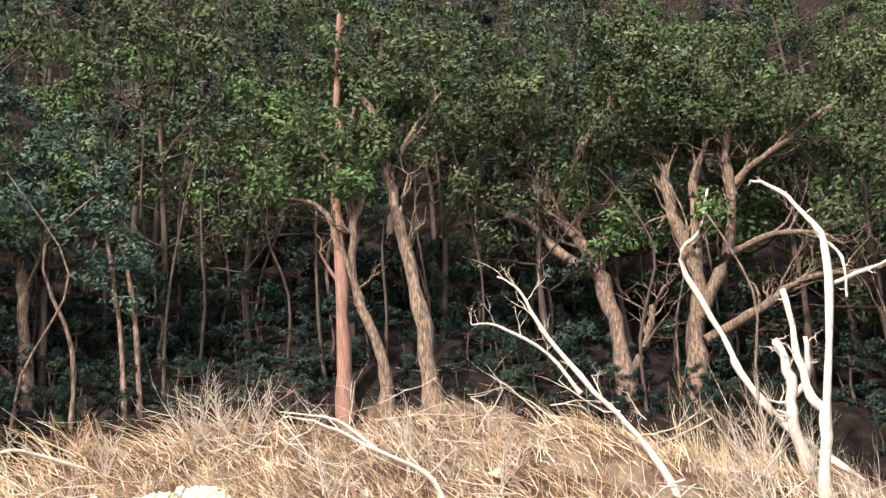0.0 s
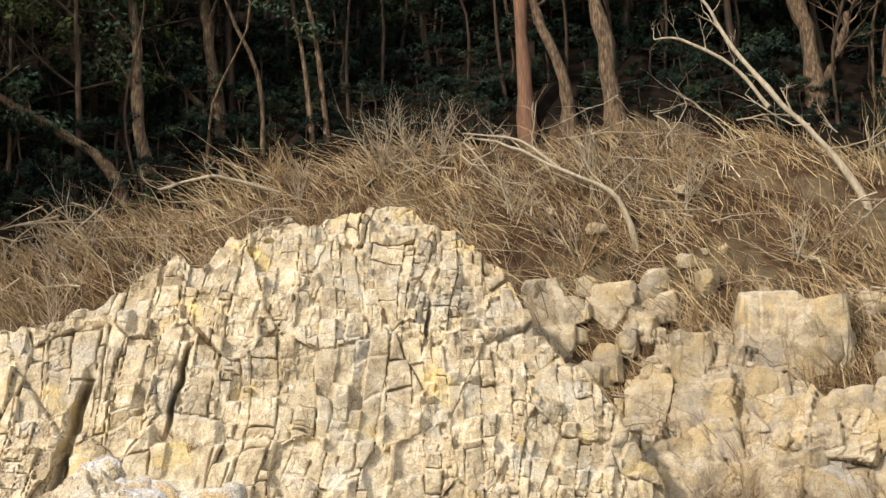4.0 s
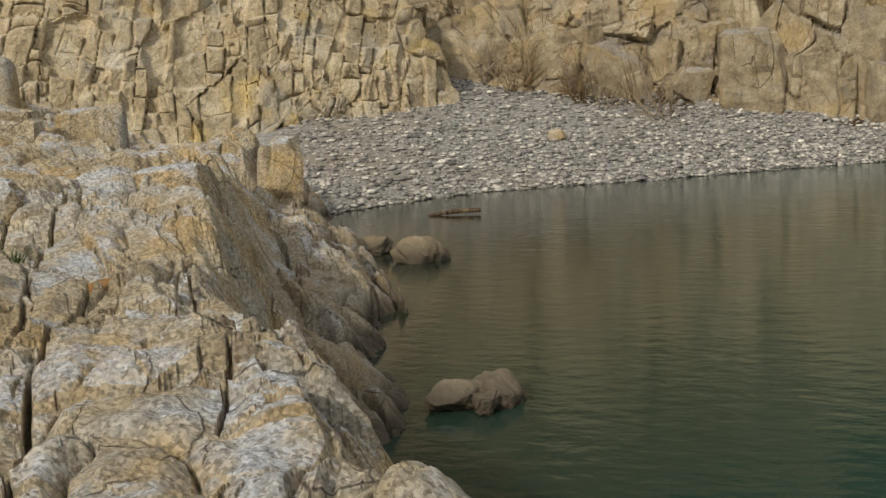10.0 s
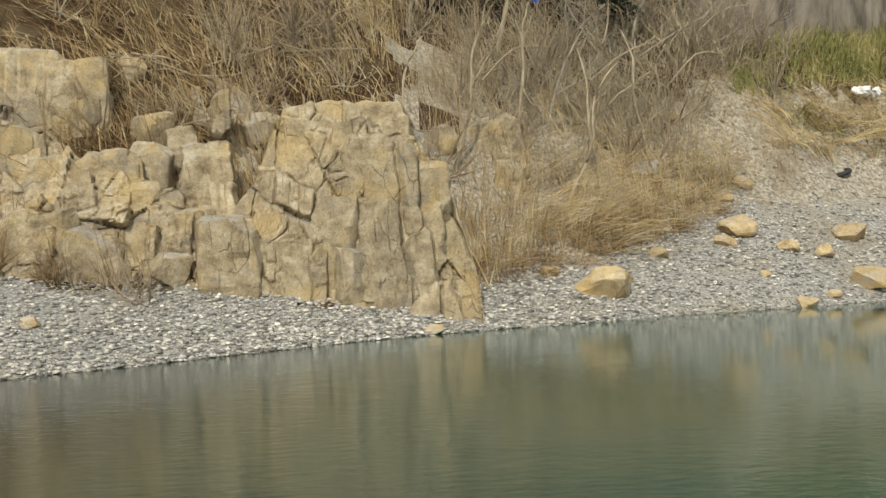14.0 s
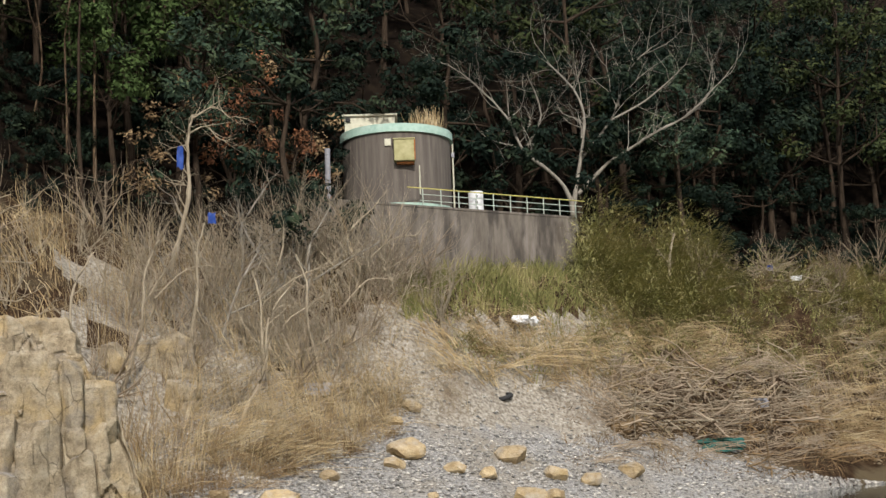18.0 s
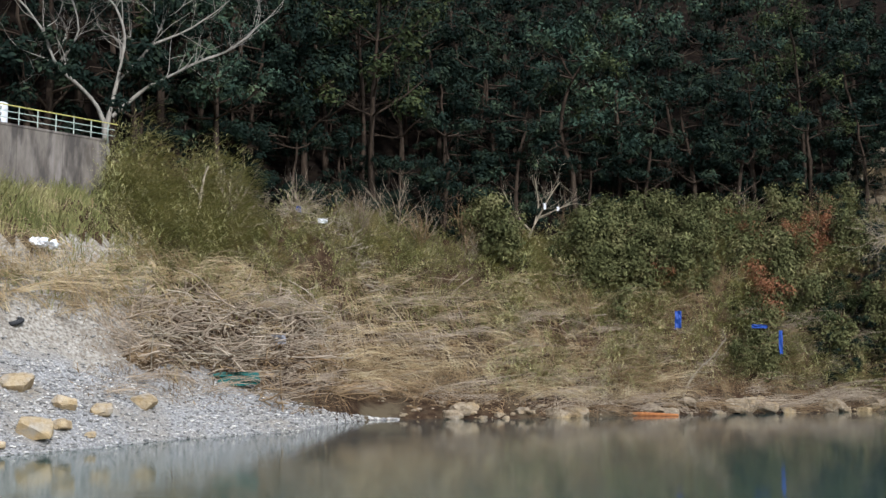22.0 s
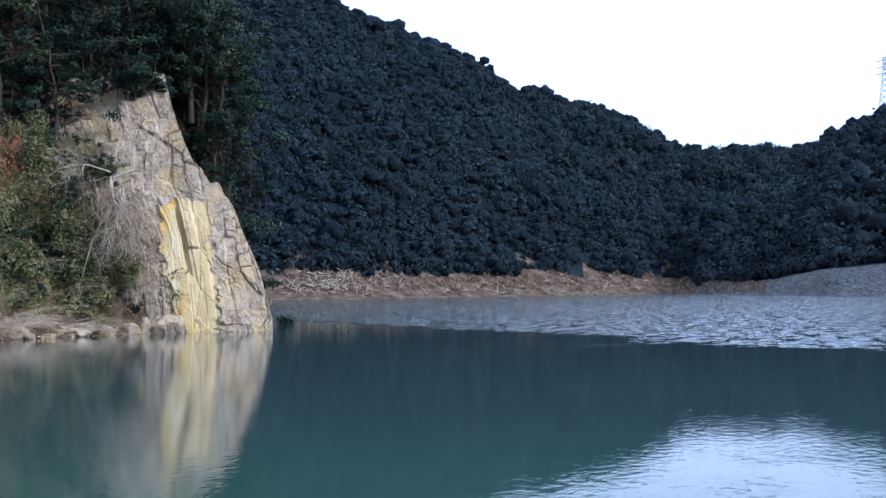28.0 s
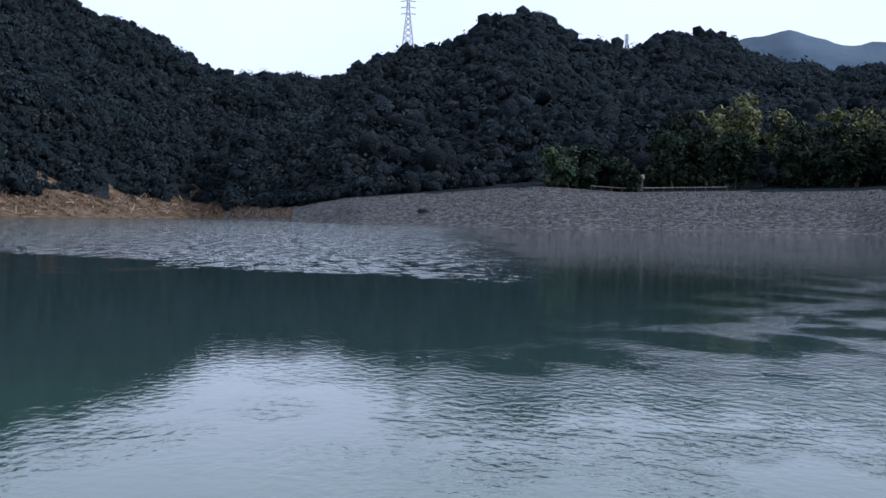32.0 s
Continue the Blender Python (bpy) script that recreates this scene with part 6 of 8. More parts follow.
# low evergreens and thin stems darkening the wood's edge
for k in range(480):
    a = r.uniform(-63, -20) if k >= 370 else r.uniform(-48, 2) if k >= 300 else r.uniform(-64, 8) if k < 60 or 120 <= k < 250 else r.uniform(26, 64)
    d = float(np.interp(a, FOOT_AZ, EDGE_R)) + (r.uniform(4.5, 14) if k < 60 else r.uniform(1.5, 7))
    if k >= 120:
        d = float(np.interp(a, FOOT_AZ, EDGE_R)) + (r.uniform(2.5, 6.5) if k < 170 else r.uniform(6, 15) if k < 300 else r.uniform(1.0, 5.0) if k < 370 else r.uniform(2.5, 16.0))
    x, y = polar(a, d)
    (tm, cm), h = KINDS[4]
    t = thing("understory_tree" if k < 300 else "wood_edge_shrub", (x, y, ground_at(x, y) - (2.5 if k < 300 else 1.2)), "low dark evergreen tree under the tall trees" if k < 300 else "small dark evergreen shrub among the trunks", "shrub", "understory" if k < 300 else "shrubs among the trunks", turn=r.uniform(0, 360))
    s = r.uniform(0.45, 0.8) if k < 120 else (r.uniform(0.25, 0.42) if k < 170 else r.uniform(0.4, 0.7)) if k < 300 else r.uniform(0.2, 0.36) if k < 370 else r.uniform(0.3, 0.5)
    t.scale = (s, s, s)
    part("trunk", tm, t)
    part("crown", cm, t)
for k in range(40):
    a = r.uniform(-60, 4)
    d = float(np.interp(a, FOOT_AZ, EDGE_R)) + r.uniform(0.5, 9)
    placed_tree("thin_tree", a, d, z_at(a, d), [([(0, 0), (r.normal(0, 0.4), 4), (r.normal(0, 0.8), 9), (r.normal(0, 1.2), 14)], r.uniform(0.06, 0.13), 0.04)], M_DARK_BARK if k % 3 else M_BARK, "thin bare-stemmed young tree inside the wood's edge", 1300 + k, twigs=0.0, flare=1.1)

# evergreen scrub draped over the flank of the headland
for k in range(22):
    a = r.uniform(64.6, 65.9)
    d = r.uniform(115, 124) if k % 2 else r.uniform(114, 118)
    x, y = polar(a, d)
    (tm, cm), h = KINDS[4]
    t = thing("flank_shrub", (x, y, ground_at(x, y) - 2.0 + (r.uniform(0, 9) if k % 2 else 0)), "dark evergreen scrub on the flank of the headland", "shrub", "scrub on the headland", turn=r.uniform(0, 360))
    s = r.uniform(0.45, 0.75)
    t.scale = (s, s, s)
    part("trunk", tm, t)
    part("crown", cm, t)

# evergreens overhanging the cliff's far edge
for k in range(14):
    u, z = r.uniform(-2.5, 4.6), r.uniform(13.0, 19.0)
    z -= 0.5 * max(u, 0)
    dep = r.uniform(112.5, 116.0) + 0.2 * z
    (tm, cm), h = KINDS[4]
    t = thing("overhanging_shrub", (u * math.cos(radians(65.2)) + dep * math.sin(radians(65.2)), -u * math.sin(radians(65.2)) + dep * math.cos(radians(65.2)), z - 2.0), "dark evergreen shrub overhanging the edge of the cliff", "shrub", "overhanging scrub", turn=r.uniform(0, 360))
    s = r.uniform(0.28, 0.45)
    t.scale = (s, s, s)
    part("trunk", tm, t)
    part("crown", cm, t)

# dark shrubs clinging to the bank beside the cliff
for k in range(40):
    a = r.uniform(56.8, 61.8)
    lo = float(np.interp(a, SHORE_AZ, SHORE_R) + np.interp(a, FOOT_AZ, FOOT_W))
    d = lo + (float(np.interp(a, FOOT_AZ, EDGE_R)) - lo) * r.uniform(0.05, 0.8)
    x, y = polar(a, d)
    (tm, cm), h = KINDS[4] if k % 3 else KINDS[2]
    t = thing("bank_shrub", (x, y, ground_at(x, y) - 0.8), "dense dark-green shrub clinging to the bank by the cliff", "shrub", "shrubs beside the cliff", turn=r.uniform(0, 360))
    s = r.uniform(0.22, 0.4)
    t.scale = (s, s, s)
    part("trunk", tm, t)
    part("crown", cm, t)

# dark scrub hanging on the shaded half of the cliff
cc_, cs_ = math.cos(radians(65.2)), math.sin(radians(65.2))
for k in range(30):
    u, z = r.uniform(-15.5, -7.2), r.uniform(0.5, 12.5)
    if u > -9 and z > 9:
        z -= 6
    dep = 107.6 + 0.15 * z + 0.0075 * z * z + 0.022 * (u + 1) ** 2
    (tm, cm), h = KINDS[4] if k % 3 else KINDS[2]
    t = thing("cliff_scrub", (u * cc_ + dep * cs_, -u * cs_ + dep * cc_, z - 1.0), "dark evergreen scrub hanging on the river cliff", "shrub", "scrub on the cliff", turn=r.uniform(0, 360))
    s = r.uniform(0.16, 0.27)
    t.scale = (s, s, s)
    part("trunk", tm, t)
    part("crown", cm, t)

# trees still hung with rusty leaves beside the tank
for k, (a, d, s) in enumerate([(9.0, 68, 0.75), (11.0, 71, 0.85), (12.2, 69.0, 0.6), (7.2, 67, 0.7)]):
    tm, cm = wood_tree(470 + k, 12, M_DARK_BARK, M_LEAF_RUST if k % 2 == 0 else M_BROWN_BRUSH, 46, 0.17, 0.2)
    x, y = polar(a, d)
    t = thing("rusty_tree", (x, y, ground_at(x, y) - 0.2), "dark-branched tree hung with dry rust-brown leaves", "tree", "rusty trees by the tank", turn=90.0 * k)
    t.scale = (s, s, s)
    part("trunk", tm, t)
    part("crown", cm, t)

for k, (a, d) in enumerate([(10.6, 71), (11.6, 74), (12.4, 72), (12.9, 78), (11.2, 79), (9.8, 75), (12.2, 84)]):
    (tm, cm), h = KINDS[4]
    x, y = polar(a, d)
    t = thing("tank_side_tree", (x, y, ground_at(x, y) - 1.0), "dark bushy evergreen beside the tank", "tree", "trees beside the tank", turn=50.0 * k)
    t.scale = (0.7, 0.7, 0.75)
    part("trunk", tm, t)
    part("crown", cm, t)

# scrub hanging over the cliff's brow, and dark shrubs under the trees beside the dome
for k in range(26):
    (tm, cm), h = KINDS[4]
    if k < 10:
        a, d, s = r.uniform(59.4, 64.3), r.uniform(115.0, 117), r.uniform(0.26, 0.4)
        z = 21.0 + r.uniform(-0.4, 0.8)
    else:
        a = r.uniform(-64, -53.5)
        d, s = float(np.interp(a, FOOT_AZ, EDGE_R)) - r.uniform(0.0, 4.5), r.uniform(0.2, 0.36)
        z = z_at(a, d) - 0.6
    x, y = polar(a, d)
    t = thing("brow_shrub" if k < 10 else "edge_shrub", (x, y, z), "dark evergreen scrub overhanging the cliff's brow" if k < 10 else "dark evergreen shrub at the wood's edge", "shrub", "dark scrub", turn=r.uniform(0, 360))
    t.scale = (s, s, s)
    part("trunk", tm, t)
    part("crown", cm, t)
# ---- the tank on its walled terrace ----
def ring_mesh(name, r0, r1, z0, z1, material, n=56):
    """A hoop with thickness (r0 inner, r1 outer)."""
    a = np.linspace(0, 2 * np.pi, n, endpoint=False)
    prof = [(r0, z0), (r1, z0), (r1, z1), (r0, z1)]
    v = np.concatenate([np.stack([r * np.cos(a), r * np.sin(a), 0 * a + z], 1) for r, z in prof])
    f = []
    for k in range(4):
        i, j = k * n, ((k + 1) % 4) * n
        for q in range(n):
            p = (q + 1) % n
            f.append((i + q, i + p, j + p, j + q))
    return mesh_np(name, v, np.array(f), material, False)


def disc_mesh(name, r, z, material, n=56):
    a = np.linspace(0, 2 * np.pi, n, endpoint=False)
    v = np.concatenate([np.stack([r * np.cos(a), r * np.sin(a), 0 * a + z], 1), [[0, 0, z]]])
    return mesh_np(name, v, np.array([(q, (q + 1) % n, n) for q in range(n)]), material, False)


def bar(name, p, q, r, material, parent, sides=8, label=""):
    v, f = tubes([(np.array([p, q]), np.array([r, r]))], sides)
    return part(name, mesh_np(name, v, f, material), parent, label)


TZ = 16.6
tx, ty = polar(16.8, 74.6)
tank = thing("water_tank", (tx, ty, TZ), "round brown concrete water tank with a faded mint rim", "tank", turn=-16.8)
part("tank_wall", ring_mesh("tank_wall", 3.05, 3.25, -0.6, 4.62, M_TANK), tank)
part("rim", ring_mesh("rim", 2.95, 3.4, 4.62, 5.1, M_MINT), tank, "faded mint painted rim")
part("roof", disc_mesh("roof", 3.05, 4.95, M_CONCRETE), tank)
part("base_ring", ring_mesh("base_ring", 3.1, 3.5, -0.6, 0.4, M_MINT), tank, "mint painted footing")
hatch = part("hatch_box", box_mesh("hatch_box", (1.2, 0.7, 1.25), M_OLIVE_BOX, 0.04, (0.45, -3.5, 3.4)), tank, "lichen-stained cream meter box")
part("hatch_lid", box_mesh("hatch_lid", (1.3, 0.8, 0.07), M_OLIVE_BOX, 0.02, (0.45, -3.51, 4.06)), hatch)
part("hatch_frame", box_mesh("hatch_frame", (0.07, 0.06, 1.2), M_RUST, 0.01, (1.05, -3.89, 3.4)), hatch)
part("bracket", box_mesh("bracket", (1.0, 0.5, 0.12), M_RUST, 0.02, (0.5, -3.4, 2.7)), tank, "rusty bracket")
part("sign_plate", box_mesh("sign_plate", (0.36, 0.05, 0.42), M_CREAM, 0.01, (-0.5, -3.28, 4.0)), tank, "small cream plate")
bar("downpipe", (3.38, -0.25, 0.2), (3.38, -0.25, 4.5), 0.05, M_CREAM, tank)
part("pipe_cap", box_mesh("pipe_cap", (0.2, 0.2, 0.3), M_SILT, 0.03, (3.38, -0.25, 3.8)), tank)
bar("conduit", (1.3, -3.2, 0.9), (1.3, -3.2, 2.6), 0.04, M_CREAM, tank)
hut_x = -1.55
hut = thing("roof_hut", (tx + hut_x * math.cos(radians(-16.8)), ty + hut_x * math.sin(radians(-16.8)), TZ + 4.95), "small cream valve hut with a flat roof on the tank", "hut", turn=-16.8)
part("hut_wall", box_mesh("hut_wall", (3.0, 2.0, 1.2), M_CREAM, 0.03, (0, 0, 0.6)), hut)
part("hut_roof", box_mesh("hut_roof", (3.3, 2.3, 0.12), M_CREAM, 0.02, (0, 0, 1.27)), hut)
part("lamp_box", box_mesh("lamp_box", (0.65, 0.3, 0.42), M_RUST, 0.04, (0.45, -1.12, 0.42)), hut, "rust-orange lamp box")
part("hut_vent", box_mesh("hut_vent", (0.3, 0.3, 0.25), M_BLACK, 0.03, (-1.3, -1.0, 1.0)), hut)
# dry plants on the tank roof
r = np.random.default_rng(31)
n = 160
root = np.stack([r.uniform(0.9, 2.7, n), r.uniform(-1.2, 0.8, n), np.full(n, 4.95)], 1)
tip = root + np.stack([r.normal(0, 0.25, n), r.normal(0, 0.2, n), r.uniform(0.8, 1.9, n)], 1)
v, f = ribbons(root, tip, r.normal(0, 0.05, (n, 3)), np.full(n, 0.025), np.tile([1.0, 0, 0], (n, 1)))
me = mesh_np("roof_grass", v, f, M_STRAW)
ob = new("roof_grass", me)
ob.matrix_basis = pose(tx, ty, TZ, 0, 0, -16.8)
tagged(ob, "dry brown grass growing on the tank roof", "grass", kind="stuff")

# retaining wall and terrace
w0, w1 = np.array(polar(12.6, 67.2)), np.array(polar(24.9, 76.4))
run = w1 - w0
wl_ = float(np.linalg.norm(run))
wturn = math.degrees(math.atan2(run[1], run[0]))
rw = thing("retaining_wall", (w0[0], w0[1], TZ), "stained grey-brown concrete retaining wall below the tank", "wall", kind="structure", turn=wturn)
for k in range(6):
    seg = wl_ / 6
    part("wall_panel", box_mesh("wall_panel", (seg - 0.012, 0.5, 6.0), M_CONCRETE, 0.02, (seg * (k + 0.5), 0.25, -3.05)), rw)
part("coping", box_mesh("coping", (wl_, 0.62, 0.14), M_CONCRETE, 0.02, (wl_ / 2, 0.27, 0.0)), rw)
part("end_wall", box_mesh("end_wall", (0.5, 8.0, 6.0), M_CONCRETE, 0.02, (wl_ - 0.24, 4.6, -3.06)), rw)
terrace = thing("terrace", (w0[0], w0[1], TZ), "flat concrete terrace behind the retaining wall", "terrace", kind="structure", turn=wturn)
part("slab", box_mesh("slab", (wl_ - 0.6, 13.0, 0.5), M_CONCRETE, 0.02, (wl_ / 2 - 0.3, 7.1, -0.3)), terrace)

# railing along the wall
rail = thing("railing", (w0[0], w0[1], TZ), "pale railing with a faded yellow handrail along the wall", "railing", turn=wturn)
posts = np.arange(7.4, wl_ + 0.8, 1.2)
for p in posts:
    bar("post", (p, 0.28, -0.05), (p, 0.28, 1.12), 0.03, M_RAIL, rail)
bar("handrail", (6.4, 0.28, 1.13), (wl_ + 1.0, 0.28, 1.13), 0.035, M_YELLOW, rail, label="faded yellow handrail")
for h in (0.42, 0.78):
    bar("mid_rail", (7.2, 0.28, h), (wl_ + 0.8, 0.28, h), 0.022, M_RAIL, rail)

dx, dy = polar(20.4, 73.6)
drum = thing("white_drum", (dx, dy, TZ + 0.05), "white upright drum with dark markings behind the railing", "drum")
part("drum_body", ring_mesh("drum_body", 0.05, 0.44, 0, 1.28, M_WHITE, 28), drum)
for k, z in enumerate((0.95, 0.6, 0.25)):
    part("marking", box_mesh("marking", (0.12, 0.02, 0.16), M_BLACK, 0.004, (-0.12, -0.44, z)), drum, "dark unreadable marking")
gx, gy = polar(13.6, 71.0)
gp = thing("blue_post", (gx, gy, 16.0), "pale blue-grey metal post beside the tank", "post")
bar("pole", (0, 0, 0), (0, 0, 4.2), 0.16, M_SILT, gp)
part("pole_cap", box_mesh("pole_cap", (0.5, 0.3, 0.2), M_CREAM, 0.03, (0, 0, 1.0)), gp)
# ---- the yellow cliff on the headland ----
CLIFF_U = [-16.5, -15.5, -13, -9, -4.0, -3.2, -2.0, -0.2, 1.2, 1.9, 3.1, 4.1, 5.2]
CLIFF_Z = [13, 20.5, 22.4, 22.9, 22.8, 20.0, 16.5, 13.4, 12.2, 10.9, 7.6, 4.7, 0.8]
cv, cf, cid = rock_face(65.2, np.arange(-16.5, 5.3, 0.075), CLIFF_U, CLIFF_Z, 109.0, 0.15, 0.022, 1.9, 300, 500, base=-0.5, back=20.0, rough=0.30, tilt=-0.17, warp=1.5, step=0.3, joint=0.5, broken=0.3, crag=2.2)
cliff = thing("river_cliff", (0, 0, 0), "steep grey-tan cliff dropping into the river", "cliff", kind="structure")
# the fresh yellow slab: a leaning strip on the lower face
cc = cv[cf].mean(axis=1)
c_, s_ = math.cos(radians(65.2)), math.sin(radians(65.2))
cu = cc[:, 0] * c_ - cc[:, 1] * s_
lo_u, hi_u = -2.5 - 0.21 * cc[:, 2], 1.1 - 0.15 * cc[:, 2]
jag = 0.45 * vnoise(cc[:, 2] * 0.8, cc[:, 2] * 0 + 2, 9) + 0.35 * vnoise(cc[:, 2] * 2.6, cu * 1.5, 19)
yellow = (cu > lo_u + jag) & (cu < hi_u + jag) & (cc[:, 2] < 11.2 + 0.4 * vnoise(cu * 2, cu * 0, 3))
split_pieces(cv, cf[~yellow], cid, "rock_block", M_CLIFF, cliff, 150, "rock_rubble", False)
# the slab itself is smoother than the broken rock round it
sv2 = cv.copy()
fw_ = np.array([s_, c_, 0.0])
du = sv2 @ fw_
hu = sv2[:, 0] * c_ - sv2[:, 1] * s_
plane = 109.0 + 0.15 * sv2[:, 2] + 0.0075 * sv2[:, 2] ** 2 + 0.022 * (hu + 1) ** 2 - 0.15
slant = hu + 0.22 * sv2[:, 2] + 0.25 * vnoise(sv2[:, 2] * 0.5, hu * 0.3, 4)
rib = 0.22 * (hash2(np.floor(slant * 0.9), np.floor(sv2[:, 2] * 0.25 + 0.4 * slant), 8) - 0.5) + 0.7 * (1 - smooth(0.05, 0.3, np.abs(slant + 0.6))) * smooth(4, 5.5, sv2[:, 2]) * (1 - smooth(9.5, 11, sv2[:, 2]))
rib = rib - 0.5 * smooth(-0.5, -0.2, slant) * (1 - smooth(0.6, 0.8, slant)) * smooth(7.0, 7.4, sv2[:, 2])
sv2 = sv2 + fw_[None] * (0.65 * (plane + rib - du))[:, None]
split_pieces(sv2, cf[yellow], cid, "yellow_slab", M_YELLOW_FACE, cliff, 30, "yellow_rubble", False)
for k, (a, d, z, w, h) in enumerate([(63.2, 108.0, 0.5, 2.8, 2.2), (61.8, 107.0, 0.3, 1.4, 1.2), (62.4, 107.5, 0.4, 1.0, 1.8), (60.6, 106.0, 0.2, 2.0, 1.1), (59.3, 104.0, 0.2, 2.6, 1.0), (53.3, 94.0, 0.5, 2.2, 1.2), (54.3, 95.5, 0.4, 1.4, 0.8)]):
    rock("shore_rock", a, d, z, (w, w * 0.8, h), M_CLIFF, 700 + k, "broken grey rock fallen at the foot of the bank", "rock", "rocks at the waterline", turn=k * 31.0, square=4.0, rough=0.1)
rs_ = np.random.default_rng(321)
for k in range(52):
    a = rs_.uniform(38, 61.5)
    d = float(np.interp(a, SHORE_AZ, SHORE_R)) + rs_.uniform(-0.3, 2.2)
    w = float(np.exp(rs_.normal(-0.45, 0.45)))
    x, y = polar(a, d)
    rock("bank_stone", a, d, max(ground_at(x, y), 0.0) + w * 0.08, (w * 1.3, w, w * rs_.uniform(0.5, 0.8)), M_CLIFF, 900 + k % 9, "grey-brown stone lying at the waterline under the bank", "stone", "stones at the waterline", turn=rs_.uniform(0, 360), square=5.0, rough=0.1, n=5)
# ---- far side: wood on the hills, pylon, grove, house ----
def blob(seed, sub=2):
    """An uneven lump of foliage or stone."""
    bm = bmesh.new()
    bmesh.ops.create_icosphere(bm, subdivisions=sub, radius=1.0)
    co = np.array([v.co[:] for v in bm.verts])
    k = 0.95 + 0.55 * fbm(co[:, 0] * 1.7 + seed, co[:, 1] * 1.7 + co[:, 2] * 1.4, 3, seed) + 0.10 * np.random.default_rng(seed).normal(0, 1, len(co)).clip(-1.2, 1.2)
    co = co * k[:, None] * np.array([1, 1, 0.85])
    f = np.array([[v.index for v in q.verts] for q in bm.faces])
    bm.free()
    return co, f


def far_crown(seed, lobes=5):
    """A tree crown seen from far off: several leafy lobes of different size."""
    r = np.random.default_rng(seed)
    vs, fs, base = [], [], 0
    for k in range(lobes):
        co, f = blob(seed * 7 + k, 1)
        t, out = 6.28 * (k + r.uniform(-0.3, 0.3)) / (lobes - 1), 0.0 if k == 0 else r.uniform(0.45, 0.75)
        c = np.array([math.cos(t) * out, math.sin(t) * out, r.uniform(0.25, 0.55) if k == 0 else r.uniform(-0.3, 0.25)])
        jag = 1 + 0.13 * r.normal(0, 1, len(co)).clip(-1.4, 1.4)
        vs.append(co * jag[:, None] * (0.62 if k == 0 else r.uniform(0.38, 0.62)) + c)
        fs.append(f + base)
        base += len(co)
    return np.concatenate(vs), np.concatenate(fs)


def blobs(places, sizes, seed, sub=2, shape=blob):
    """Many crowns joined: places (n, 3), sizes (n,)."""
    r = np.random.default_rng(seed)
    kinds = [shape(seed + k, sub) for k in range(6)]
    vs, fs, base = [], [], 0
    which = r.integers(0, 6, len(places))
    for k, (co, f) in enumerate(kinds):
        m = which == k
        if not m.any():
            continue
        p, s = places[m], sizes[m]
        t = r.uniform(0, 6.28, len(p))
        c, q = np.cos(t)[:, None], np.sin(t)[:, None]
        x = co[None, :, 0] * c - co[None, :, 1] * q
        y = co[None, :, 0] * q + co[None, :, 1] * c
        v = np.stack([x, y, np.broadcast_to(co[None, :, 2], x.shape)], -1) * s[:, None, None] * np.stack([np.ones(len(p)), np.ones(len(p)), r.uniform(0.8, 1.3, len(p))], 1)[:, None] + p[:, None]
        vs.append(v.reshape(-1, 3))
        fs.append((f[None] + base + len(co) * np.arange(len(p))[:, None, None]).reshape(-1, 3))
        base += len(co) * len(p)
    return np.concatenate(vs), np.concatenate(fs)


# the leaf cards carry the same haze in their colour
M_FAR_LEAF = material("hazy_evergreen_leaves", [(0.3, (0.013, 0.020, 0.023)), (0.55, (0.021, 0.030, 0.033)), (0.75, (0.040, 0.047, 0.044))], 0.035, rough=0.85, bump=0.0, spec=0.03, island=0.3)


def far_wood(name, az0, az1, per, spacing, size, seed, lobes, label):
    r = np.random.default_rng(seed)
    pts = []
    a = az0
    rows = []
    for d in np.arange(440, 1010, spacing):
        aa = np.arange(az0, az1, spacing / d * 57.3)
        aa = aa + r.uniform(-0.45, 0.45, len(aa)) * spacing / d * 57.3
        dd = d + r.uniform(-0.45, 0.45, len(aa)) * spacing
        rs = np.interp(np.maximum(aa, 67.81), SHORE_AZ, SHORE_R)
        start = rs + np.interp(aa, [66, 86, 92, 99, 103, 112, 120], [22, 26, 64, 72, 125, 130, 130])
        end = np.interp(aa, RIDGE_AZ, RIDGE_R) + 12
        ok = (dd > start) & (dd < end)
        rows.append(np.stack([aa[ok], dd[ok]], 1))
    p = np.concatenate(rows)
    x, y = p[:, 1] * np.sin(np.radians(p[:, 0])), p[:, 1] * np.cos(np.radians(p[:, 0]))
    s = size * np.exp(r.normal(0.0, 0.38, len(p))).clip(0.5, 2.1)
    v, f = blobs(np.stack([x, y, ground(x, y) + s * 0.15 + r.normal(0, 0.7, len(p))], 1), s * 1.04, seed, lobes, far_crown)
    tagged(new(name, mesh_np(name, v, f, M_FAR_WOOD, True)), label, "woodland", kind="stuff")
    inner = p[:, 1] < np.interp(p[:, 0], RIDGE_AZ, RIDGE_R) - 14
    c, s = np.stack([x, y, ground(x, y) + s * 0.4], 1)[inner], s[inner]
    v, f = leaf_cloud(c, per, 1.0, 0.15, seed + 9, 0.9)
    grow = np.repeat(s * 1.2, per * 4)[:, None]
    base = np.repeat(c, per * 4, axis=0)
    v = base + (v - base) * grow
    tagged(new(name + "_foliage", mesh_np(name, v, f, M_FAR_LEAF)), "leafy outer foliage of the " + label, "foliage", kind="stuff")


far_wood("far_woodland", 60.5, 93, 170, 5.2, 3.3, 3, 5, "dense dark evergreen woodland covering the far hillside")
